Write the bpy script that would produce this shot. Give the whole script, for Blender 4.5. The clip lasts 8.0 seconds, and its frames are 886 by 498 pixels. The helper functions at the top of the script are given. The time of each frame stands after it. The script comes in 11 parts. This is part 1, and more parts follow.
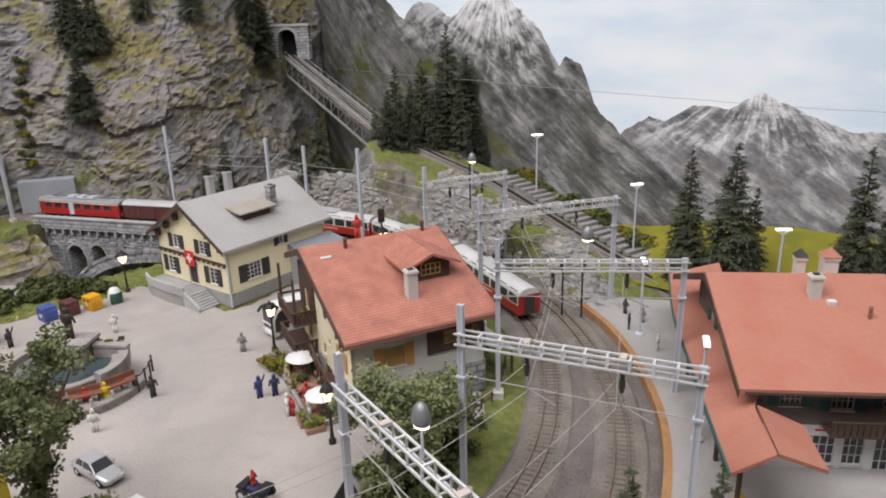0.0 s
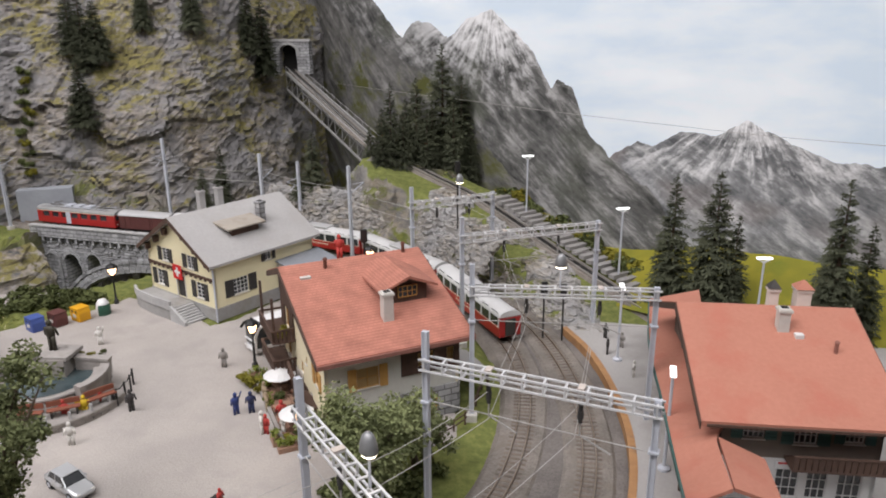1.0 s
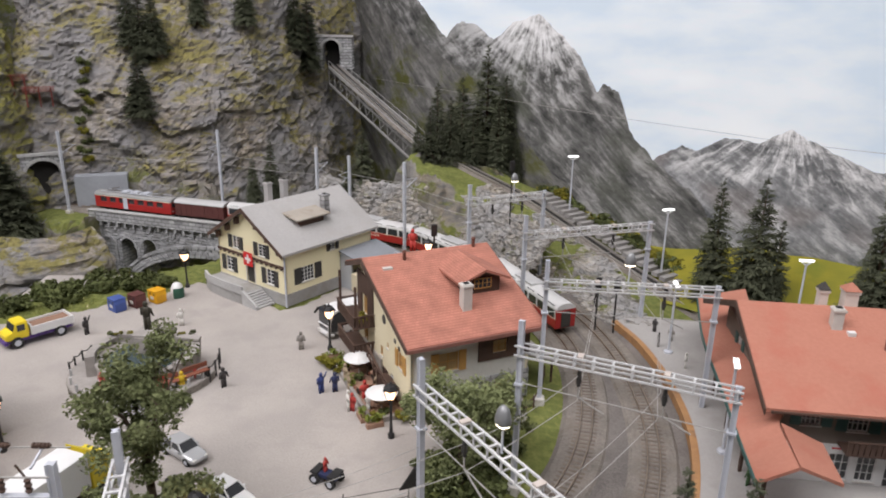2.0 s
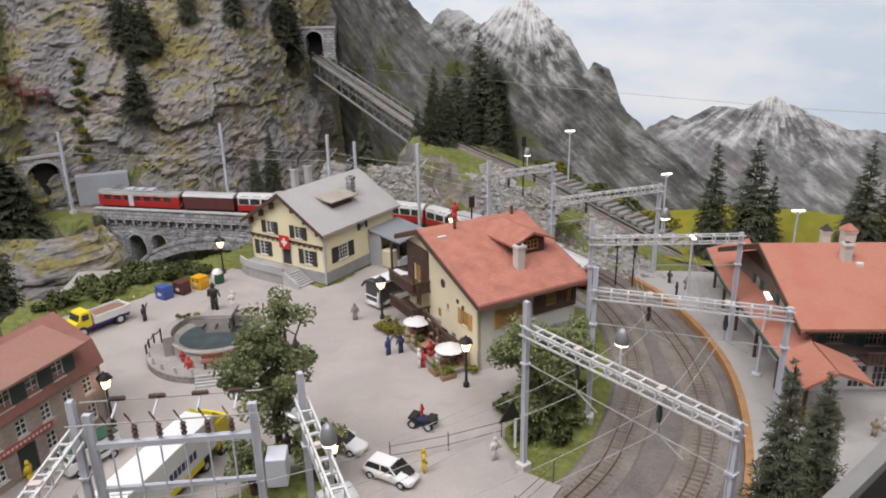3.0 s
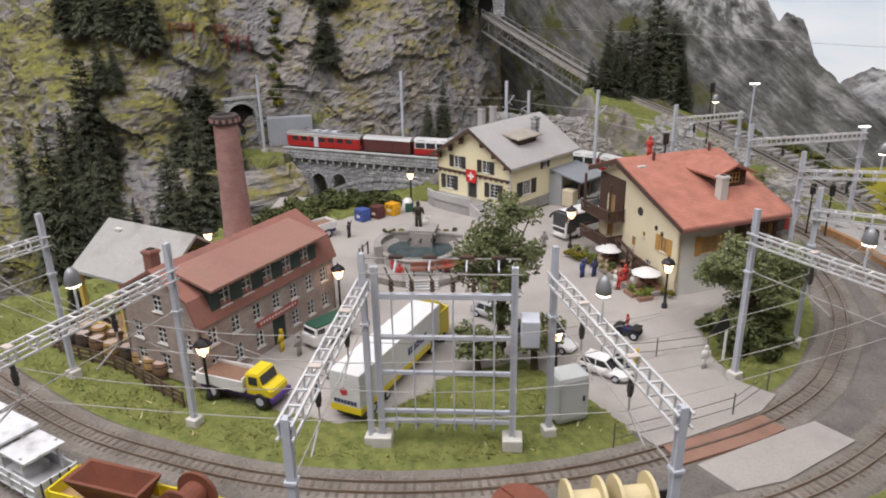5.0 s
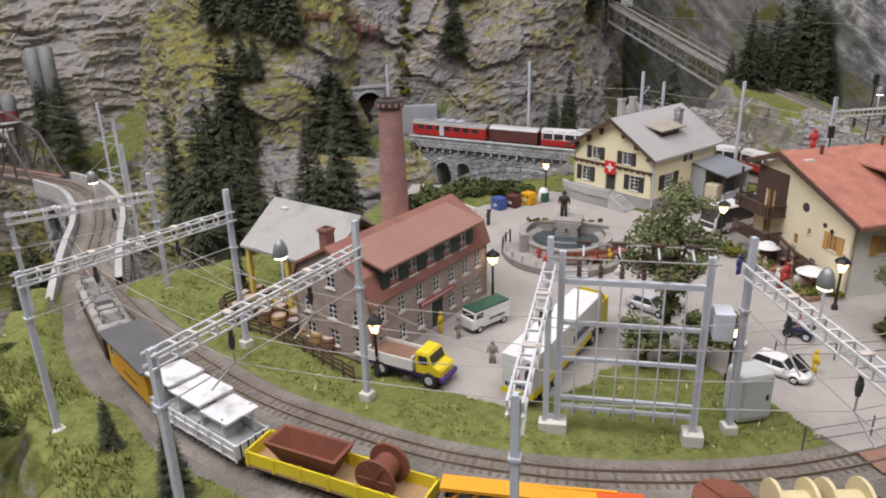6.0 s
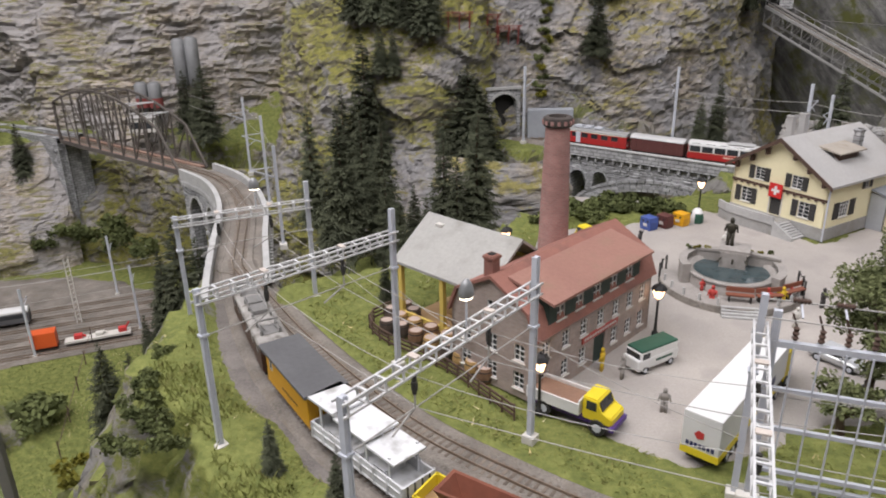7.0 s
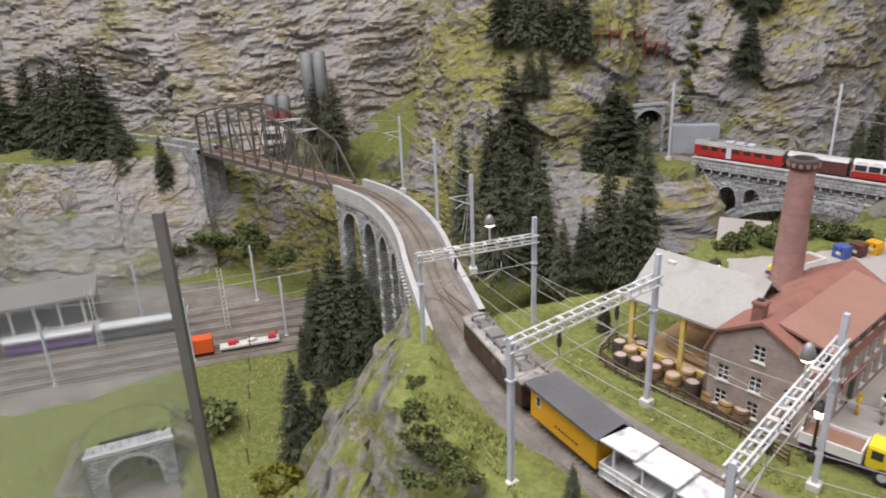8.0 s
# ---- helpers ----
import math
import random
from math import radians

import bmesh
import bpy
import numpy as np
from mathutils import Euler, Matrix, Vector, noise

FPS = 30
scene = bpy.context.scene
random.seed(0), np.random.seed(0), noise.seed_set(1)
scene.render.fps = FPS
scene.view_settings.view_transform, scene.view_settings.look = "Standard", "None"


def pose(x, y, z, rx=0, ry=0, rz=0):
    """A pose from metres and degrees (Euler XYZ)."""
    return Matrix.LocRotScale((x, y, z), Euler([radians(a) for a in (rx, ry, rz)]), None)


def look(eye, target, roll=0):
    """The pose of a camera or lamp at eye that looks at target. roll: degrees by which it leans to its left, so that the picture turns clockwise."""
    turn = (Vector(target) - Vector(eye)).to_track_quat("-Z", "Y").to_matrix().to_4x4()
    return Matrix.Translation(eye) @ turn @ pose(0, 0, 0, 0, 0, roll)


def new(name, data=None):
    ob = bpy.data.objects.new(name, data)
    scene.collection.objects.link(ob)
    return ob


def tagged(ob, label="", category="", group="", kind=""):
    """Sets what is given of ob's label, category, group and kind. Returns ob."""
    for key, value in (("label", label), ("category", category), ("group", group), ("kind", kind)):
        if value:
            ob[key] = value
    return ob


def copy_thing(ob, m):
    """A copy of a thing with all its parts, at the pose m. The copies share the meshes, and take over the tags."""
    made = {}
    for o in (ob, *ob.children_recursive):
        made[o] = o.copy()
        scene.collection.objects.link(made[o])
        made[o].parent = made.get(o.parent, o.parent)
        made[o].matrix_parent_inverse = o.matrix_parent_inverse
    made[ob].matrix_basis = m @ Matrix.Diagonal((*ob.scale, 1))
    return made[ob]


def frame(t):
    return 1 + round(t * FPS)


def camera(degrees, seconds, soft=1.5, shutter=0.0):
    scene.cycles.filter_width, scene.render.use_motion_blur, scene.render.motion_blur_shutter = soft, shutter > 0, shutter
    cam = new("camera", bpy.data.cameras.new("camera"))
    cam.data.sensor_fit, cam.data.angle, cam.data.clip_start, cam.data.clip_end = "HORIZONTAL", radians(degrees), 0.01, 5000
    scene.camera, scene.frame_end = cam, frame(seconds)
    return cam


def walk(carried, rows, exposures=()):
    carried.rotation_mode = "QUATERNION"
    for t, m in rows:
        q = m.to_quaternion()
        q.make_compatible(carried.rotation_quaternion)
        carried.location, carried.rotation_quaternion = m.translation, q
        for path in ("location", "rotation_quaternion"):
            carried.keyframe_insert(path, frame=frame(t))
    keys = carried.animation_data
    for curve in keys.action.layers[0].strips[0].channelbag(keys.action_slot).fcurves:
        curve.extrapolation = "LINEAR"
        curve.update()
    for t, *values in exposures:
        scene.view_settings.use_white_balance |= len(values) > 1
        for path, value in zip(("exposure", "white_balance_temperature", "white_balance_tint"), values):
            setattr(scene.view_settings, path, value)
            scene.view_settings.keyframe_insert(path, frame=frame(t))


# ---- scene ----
cam = camera(63.97, 8.0, soft=1.9, shutter=0.1)
PATH = [
    (0, (0.2594, 0.1773, 0.3654), (0.3886, 2.0699, -0.2682), -1.65),
    (0.5, (0.2739, 0.1815, 0.3723), (0.4054, 2.0802, -0.2420), -2.16),
    (1, (0.2884, 0.1706, 0.3788), (0.4006, 2.0743, -0.2240), -0.48),
    (1.5, (0.2807, 0.1574, 0.3918), (0.3217, 2.0619, -0.2176), 0.29),
    (1.7, (0.2600, 0.1484, 0.3949), (0.3084, 2.0511, -0.2194), 0.81),
    (2.8, (0.0824, 0.0534, 0.4133), (0.3440, 1.9222, -0.2495), -1.09),
    (3, (0.0752, 0.0543, 0.4015), (0.3361, 1.9250, -0.2563), -1.11),
    (3.5, (0.0666, 0.0387, 0.3792), (0.2631, 1.9081, -0.3040), -1.36),
    (4, (0.0393, 0.0178, 0.3707), (0.1636, 1.8830, -0.3405), -1.15),
    (4.5, (0.0024, 0.0003, 0.3625), (0.0325, 1.8760, -0.3309), -1.25),
    (4.7, (-0.0092, -0.0016, 0.3569), (-0.0151, 1.8737, -0.3382), -1.16),
    (5.8, (-0.0922, -0.0150, 0.3411), (-0.3603, 1.8348, -0.3704), -1.42),
    (6, (-0.1054, -0.0136, 0.3431), (-0.4184, 1.8295, -0.3676), -1.55),
    (6.5, (-0.1466, -0.0011, 0.3462), (-0.5674, 1.8177, -0.3713), -1.40),
    (7, (-0.1781, 0.0193, 0.3637), (-0.7582, 1.7888, -0.3658), -1.08),
    (7.5, (-0.2310, 0.0014, 0.3809), (-0.9238, 1.7257, -0.3586), -0.26),
    (8, (-0.3571, -0.0536, 0.4208), (-1.0890, 1.6546, -0.3183), -2.30),
]
walk(cam, [(t, look(eye, target, roll)) for t, eye, target, roll in PATH], exposures=[(0, 0.06), (6.5, 0.08), (7, 0.14), (7.5, 0.22), (8, 0.32)])

# light: an exhibition hall, ceiling panels over the layout
world = bpy.data.worlds.new("hall_air")
scene.world = world
world.use_nodes = True
world.node_tree.nodes["Background"].inputs[0].default_value = (0.80, 0.86, 1.0, 1)
world.node_tree.nodes["Background"].inputs[1].default_value = 0.31
scene.view_settings.exposure = 0.0


def ceiling_lamp(x, y, z, sx, sy, watts, target, tint=(1.0, 0.96, 0.985)):
    d = bpy.data.lights.new("ceiling_panel_light", "AREA")
    d.shape, d.size, d.size_y, d.energy, d.color = "RECTANGLE", sx, sy, watts, tint
    ob = new("ceiling_panel_light", d)
    ob.matrix_world = look((x, y, z), target)
    return tagged(ob, "white hall ceiling light panel above the layout", "lamp", "hall lights")


ceiling_lamp(-0.3, -0.4, 2.5, 3.6, 1.8, 43, (-0.3, 1.1, 0.0))
# Unseen panel added to brighten the rock faces on the far left.
ceiling_lamp(-1.7, 0.2, 2.5, 2.8, 2.0, 88, (-1.6, 1.5, 0.0))
ceiling_lamp(0.9, -0.2, 2.5, 2.0, 1.6, 24, (0.5, 1.3, 0.0))
# ---- tools: everything below is laid out in centimetres of the model and written in metres ----
U = 0.01
PI = math.pi


def P3(x, y, z=0.0):
    return Vector((x * U, y * U, z * U))


def at(x, y, z=0.0, rz=0.0):
    return pose(x * U, y * U, z * U, 0, 0, rz)


def thing(name, x, y, z, rz, label, category, group="", kind=""):
    ob = new(name)
    ob.empty_display_size = 0.01
    ob.matrix_world = at(x, y, z, rz)
    return tagged(ob, label, category, group, kind)


def mesh_of(bm, name, smooth=False):
    bmesh.ops.remove_doubles(bm, verts=bm.verts, dist=0.0005)
    bmesh.ops.scale(bm, vec=(U, U, U), verts=bm.verts)
    me = bpy.data.meshes.new(name)
    if smooth:
        for f in bm.faces:
            f.smooth = True
    bm.to_mesh(me)
    bm.free()
    return me


def part(name, bm, material, parent=None, label="", smooth=False, kind=""):
    me = mesh_of(bm, name, smooth)
    me.materials.append(material)
    ob = new(name, me)
    if parent is not None:
        ob.parent = parent
    return tagged(ob, label, kind=kind)


def solo(name, bm, material, x, y, z, rz, label, category, group="", kind="", smooth=False):
    """A thing that is one mesh."""
    ob = part(name, bm, material, None, label, smooth)
    ob.matrix_world = at(x, y, z, rz)
    return tagged(ob, "", category, group, kind)


def share(name, me, parent, m):
    """One more piece on a shared mesh, at matrix m (metres)."""
    ob = new(name, me)
    ob.parent = parent
    ob.matrix_local = m
    return ob


def B():
    return bmesh.new()


def bx(bm, x0, y0, z0, x1, y1, z1, m=None):
    v = [bm.verts.new((x, y, z)) for z in (z0, z1) for y in (y0, y1) for x in (x0, x1)]
    for f in ((0, 2, 3, 1), (4, 5, 7, 6), (0, 1, 5, 4), (2, 6, 7, 3), (0, 4, 6, 2), (1, 3, 7, 5)):
        bm.faces.new([v[i] for i in f])
    if m is not None:
        bmesh.ops.transform(bm, matrix=m, verts=v)
    return v


def rbx(bm, x0, y0, z0, x1, y1, z1, r=0.1, m=None):
    """A box with bevelled edges."""
    t = B()
    bx(t, x0, y0, z0, x1, y1, z1)
    bmesh.ops.bevel(t, geom=t.edges[:], offset=r, segments=2, affect="EDGES", profile=0.6)
    merge(bm, t, m)


def merge(bm, t, m=None):
    if m is not None:
        bmesh.ops.transform(t, matrix=m, verts=t.verts)
    idx = {v: bm.verts.new(v.co) for v in t.verts}
    for f in t.faces:
        try:
            bm.faces.new([idx[v] for v in f.verts])
        except ValueError:
            pass
    t.free()


def cyl(bm, p0, p1, r0, r1=None, n=10, caps=True):
    p0, p1 = Vector(p0), Vector(p1)
    r1 = r0 if r1 is None else r1
    q = (p1 - p0).to_track_quat("Z", "Y")
    a = [bm.verts.new(p0 + q @ Vector((r0 * math.cos(2 * PI * k / n), r0 * math.sin(2 * PI * k / n), 0))) for k in range(n)]
    b = [bm.verts.new(p1 + q @ Vector((r1 * math.cos(2 * PI * k / n), r1 * math.sin(2 * PI * k / n), 0))) for k in range(n)]
    for k in range(n):
        bm.faces.new((a[k], a[(k + 1) % n], b[(k + 1) % n], b[k]))
    if caps:
        bm.faces.new(a[::-1])
        bm.faces.new(b)
    return a + b


def bar(bm, p0, p1, w, h=None):
    """A square bar from p0 to p1."""
    h = w if h is None else h
    p0, p1 = Vector(p0), Vector(p1)
    d = p1 - p0
    q = d.to_track_quat("X", "Z").to_matrix().to_4x4()
    return bx(bm, 0, -w / 2, -h / 2, d.length, w / 2, h / 2, Matrix.Translation(p0) @ q)


def tube(bm, pts, r, n=6):
    """One continuous round tube through the points."""
    pts = [Vector(p) for p in pts]
    rings = []
    for k, p in enumerate(pts):
        d = (pts[min(k + 1, len(pts) - 1)] - pts[max(k - 1, 0)]).normalized()
        s = d.cross(Vector((0, 0, 1)))
        s = s.normalized() if s.length > 1e-4 else Vector((1, 0, 0))
        u = s.cross(d)
        rings.append([bm.verts.new(p + s * (r * math.cos(2 * PI * j / n)) + u * (r * math.sin(2 * PI * j / n))) for j in range(n)])
    for a, c in zip(rings[:-1], rings[1:]):
        for j in range(n):
            bm.faces.new((a[j], a[(j + 1) % n], c[(j + 1) % n], c[j]))


def lathe(bm, prof, n=24, c=(0, 0, 0), a0=0.0, a1=2 * PI, sx=1.0, sy=1.0):
    full = abs(a1 - a0 - 2 * PI) < 1e-6
    m = n if full else n + 1
    rings = []
    for r, z in prof:
        rings.append([bm.verts.new((c[0] + sx * r * math.cos(a0 + (a1 - a0) * k / n), c[1] + sy * r * math.sin(a0 + (a1 - a0) * k / n), c[2] + z)) for k in range(m)])
    for a, b in zip(rings[:-1], rings[1:]):
        for k in range(n):
            j = (k + 1) % m
            bm.faces.new((a[k], a[j], b[j], b[k]))
    return rings


def prism(bm, pts, z0, z1, m=None):
    """A flat outline (x, y) raised from z0 to z1."""
    a = [bm.verts.new((x, y, z0)) for x, y in pts]
    b = [bm.verts.new((x, y, z1)) for x, y in pts]
    n = len(pts)
    bm.faces.new(a[::-1])
    bm.faces.new(b)
    for k in range(n):
        bm.faces.new((a[k], a[(k + 1) % n], b[(k + 1) % n], b[k]))
    if m is not None:
        bmesh.ops.transform(bm, matrix=m, verts=a + b)
    return a + b




def upright(bm, pts, y0, y1, m=None):
    """An outline (x, z) thickened from y0 to y1."""
    a = [bm.verts.new((x, y0, z)) for x, z in pts]
    b = [bm.verts.new((x, y1, z)) for x, z in pts]
    n = len(pts)
    bm.faces.new(a)
    bm.faces.new(b[::-1])
    for k in range(n):
        bm.faces.new((a[(k + 1) % n], a[k], b[k], b[(k + 1) % n]))
    if m is not None:
        bmesh.ops.transform(bm, matrix=m, verts=a + b)
    return a + b


def T(x, y, z=0.0, rz=0.0):
    return Matrix.Translation((x, y, z)) @ Matrix.Rotation(radians(rz), 4, "Z")


def sides(w, d):
    """Frames of the four walls of a house w by d: x to the right seen from outside, z up, outside at -y."""
    return {"front": T(-w / 2, -d / 2), "right": T(w / 2, -d / 2, 0, 90), "back": T(w / 2, d / 2, 0, 180), "left": T(-w / 2, d / 2, 0, -90)}


def panel(bm, m, w, z0, z1, holes, th=0.35):
    """A wall from z0 to z1 with holes (x0, z0, x1, z1) that go right through."""
    xs = sorted({0, w, *[h[0] for h in holes], *[h[2] for h in holes]})
    zs = sorted({z0, z1, *[h[1] for h in holes if z0 < h[1] < z1], *[h[3] for h in holes if z0 < h[3] < z1]})
    for xa, xb in zip(xs[:-1], xs[1:]):
        for za, zb in zip(zs[:-1], zs[1:]):
            cx, cz = (xa + xb) / 2, (za + zb) / 2
            if not any(h[0] < cx < h[2] and h[1] < cz < h[3] for h in holes):
                bx(bm, xa, 0, za, xb, th, zb, m)


def smoothstep(a, b, x):
    t = np.clip((x - a) / (b - a), 0, 1)
    return t * t * (3 - 2 * t)


def lattice(p, seed=0):
    """Hash noise on whole numbers, vectorised."""
    h = p[..., 0] * 374761393 + p[..., 1] * 668265263 + p[..., 2] * 2147483647 + seed * 974634777
    h = (h ^ (h >> 13)) * 1274126177
    return ((h ^ (h >> 16)) & 0xFFFF) / 32767.5 - 1.0


def vnoise(x, y, z, seed=0):
    p = np.stack(np.broadcast_arrays(x, y, z), -1).astype(float)
    i = np.floor(p).astype(np.int64)
    f = p - i
    f = f * f * (3 - 2 * f)
    out = 0.0
    for dx in (0, 1):
        for dy in (0, 1):
            for dz in (0, 1):
                w = (f[..., 0] if dx else 1 - f[..., 0]) * (f[..., 1] if dy else 1 - f[..., 1]) * (f[..., 2] if dz else 1 - f[..., 2])
                out = out + w * lattice(i + np.array([dx, dy, dz]), seed)
    return out


def fbm(x, y, z, octaves=5, seed=0, ridged=False, gain=0.5):
    out, amp = 0.0, 1.0
    for k in range(octaves):
        n = vnoise(x * 2**k, y * 2**k, z * 2**k, seed + k)
        out = out + amp * ((1 - 2 * np.abs(n)) if ridged else n)
        amp *= gain
    return out


def facets(s, v, wide, high, seed):
    """Broken rock: each random cell is a plane of its own, set in or out and tilted."""
    p, q = s / wide, v / high
    p, q = np.broadcast_arrays(p, q)
    i, j = np.floor(p).astype(np.int64), np.floor(q).astype(np.int64)
    best, val = np.full(p.shape, 1e9), np.zeros(p.shape)
    for di in (-1, 0, 1):
        for dj in (-1, 0, 1):
            c = np.stack([i + di, j + dj, np.zeros_like(i)], -1)
            fx, fy = i + di + 0.5 + 0.45 * lattice(c, seed), j + dj + 0.5 + 0.45 * lattice(c, seed + 1)
            d = np.hypot(p - fx, q - fy)
            w = lattice(c, seed + 2) + 1.1 * lattice(c, seed + 3) * (p - fx) + (0.9 * lattice(c, seed + 4) - 0.5) * (q - fy)
            val = np.where(d < best, w, val)
            best = np.minimum(best, d)
    return val


def sheet(name, xyz, material, label, category, kind="structure", smooth=True):
    """A mesh from an (n, m, 3) array of places in cm."""
    n, m, _ = xyz.shape
    i = np.arange(n * m).reshape(n, m)
    quads = np.stack([i[:-1, :-1], i[:-1, 1:], i[1:, 1:], i[1:, :-1]], -1).reshape(-1, 4)
    me = bpy.data.meshes.new(name)
    me.from_pydata((xyz.reshape(-1, 3) * U).tolist(), [], quads.tolist())
    if smooth:
        me.polygons.foreach_set("use_smooth", [True] * len(me.polygons))
    me.materials.append(material)
    me.update()
    return tagged(new(name, me), label, category, "", kind)


def smooth_line(pts, step=1.0):
    """A curve through points (Catmull-Rom), walked at even steps: places and headings."""
    p = np.array([2 * np.array(pts[0]) - np.array(pts[1]), *map(np.array, pts), 2 * np.array(pts[-1]) - np.array(pts[-2])], float)
    out = []
    for k in range(1, len(p) - 2):
        a, b, c, d = p[k - 1 : k + 3]
        for t in np.linspace(0, 1, 24, endpoint=False):
            out.append(0.5 * (2 * b + (c - a) * t + (2 * a - 5 * b + 4 * c - d) * t * t + (3 * b - a - 3 * c + d) * t**3))
    out.append(p[-2])
    out = np.array(out)
    s = np.r_[0, np.cumsum(np.linalg.norm(np.diff(out, axis=0), axis=1))]
    q = np.linspace(0, s[-1], max(2, int(s[-1] / step) + 1))
    return np.stack([np.interp(q, s, out[:, k]) for k in range(out.shape[1])], 1)


def headings(line):
    d = np.gradient(line[:, :2], axis=0)
    return d / np.linalg.norm(d, axis=1, keepdims=True)


def sweep(bm, line, prof, closed=False):
    """A profile (side, up) carried along a line; side is to the right of the way."""
    h = headings(line)
    rings = []
    for (x, y, z), (dx, dy) in zip(line, h):
        rings.append([bm.verts.new((x + s * dy, y - s * dx, z + u)) for s, u in prof])
    n = len(prof)
    for a, b in zip(rings[:-1], rings[1:]):
        for k in range(n if closed else n - 1):
            j = (k + 1) % n
            bm.faces.new((a[k], b[k], b[j], a[j]))
    if closed:
        bm.faces.new(rings[0][::-1])
        bm.faces.new(rings[-1])


# ---- materials ----
def mat(name, c1, c2=None, rough=0.7, metal=0.0, grain=220.0, spread=0.35, bump=0.15, stain=None, stain_scale=25.0, rand=0.0, spec=0.4):
    """Painted or natural surface: two colours mixed by fine grain and broad patches, with relief."""
    m = bpy.data.materials.new(name)
    m.use_nodes = True
    nt = m.node_tree
    n, l = nt.nodes, nt.links
    b = n["Principled BSDF"]
    b.inputs["Roughness"].default_value, b.inputs["Metallic"].default_value = rough, metal
    b.inputs["Specular IOR Level"].default_value = spec
    c2 = c2 or tuple(v * (1 - spread) for v in c1)
    tc = n.new("ShaderNodeTexCoord")
    fine = n.new("ShaderNodeTexNoise")
    fine.inputs["Scale"].default_value, fine.inputs["Detail"].default_value = grain, 4
    wide = n.new("ShaderNodeTexNoise")
    wide.inputs["Scale"].default_value, wide.inputs["Detail"].default_value = stain_scale, 5
    for t in (fine, wide):
        l.new(tc.outputs["Object"], t.inputs["Vector"])
    mix = n.new("ShaderNodeMix")
    mix.data_type = "RGBA"
    mix.inputs["A"].default_value, mix.inputs["B"].default_value = (*c1, 1), (*c2, 1)
    ma = n.new("ShaderNodeMath")
    ma.operation = "MULTIPLY_ADD"
    l.new(wide.outputs["Fac"], ma.inputs[0])
    ma.inputs[1].default_value = 1.6
    ma.inputs[2].default_value = -0.8
    mb = n.new("ShaderNodeMath")
    mb.operation, mb.use_clamp = "ADD", True
    l.new(ma.outputs[0], mb.inputs[0])
    l.new(fine.outputs["Fac"], mb.inputs[1])
    l.new(mb.outputs[0], mix.inputs["Factor"])
    out = mix.outputs["Result"]
    if stain:
        s = n.new("ShaderNodeTexNoise")
        s.inputs["Scale"].default_value, s.inputs["Detail"].default_value = stain_scale * 2.3, 6
        l.new(tc.outputs["Object"], s.inputs["Vector"])
        r = n.new("ShaderNodeMapRange")
        r.inputs["From Min"].default_value, r.inputs["From Max"].default_value = 0.52, 0.72
        l.new(s.outputs["Fac"], r.inputs["Value"])
        mx = n.new("ShaderNodeMix")
        mx.data_type = "RGBA"
        mx.inputs["B"].default_value = (*stain, 1)
        l.new(r.outputs["Result"], mx.inputs["Factor"])
        l.new(out, mx.inputs["A"])
        out = mx.outputs["Result"]
    if rand:
        oi = n.new("ShaderNodeObjectInfo")
        hs = n.new("ShaderNodeHueSaturation")
        r = n.new("ShaderNodeMapRange")
        r.inputs["To Min"].default_value, r.inputs["To Max"].default_value = 1 - rand, 1 + rand
        l.new(oi.outputs["Random"], r.inputs["Value"])
        l.new(r.outputs["Result"], hs.inputs["Value"])
        l.new(out, hs.inputs["Color"])
        out = hs.outputs["Color"]
    l.new(out, b.inputs["Base Color"])
    if bump:
        bp = n.new("ShaderNodeBump")
        bp.inputs["Strength"].default_value, bp.inputs["Distance"].default_value = bump, 0.002
        l.new(fine.outputs["Fac"], bp.inputs["Height"])
        l.new(bp.outputs["Normal"], b.inputs["Normal"])
    return m


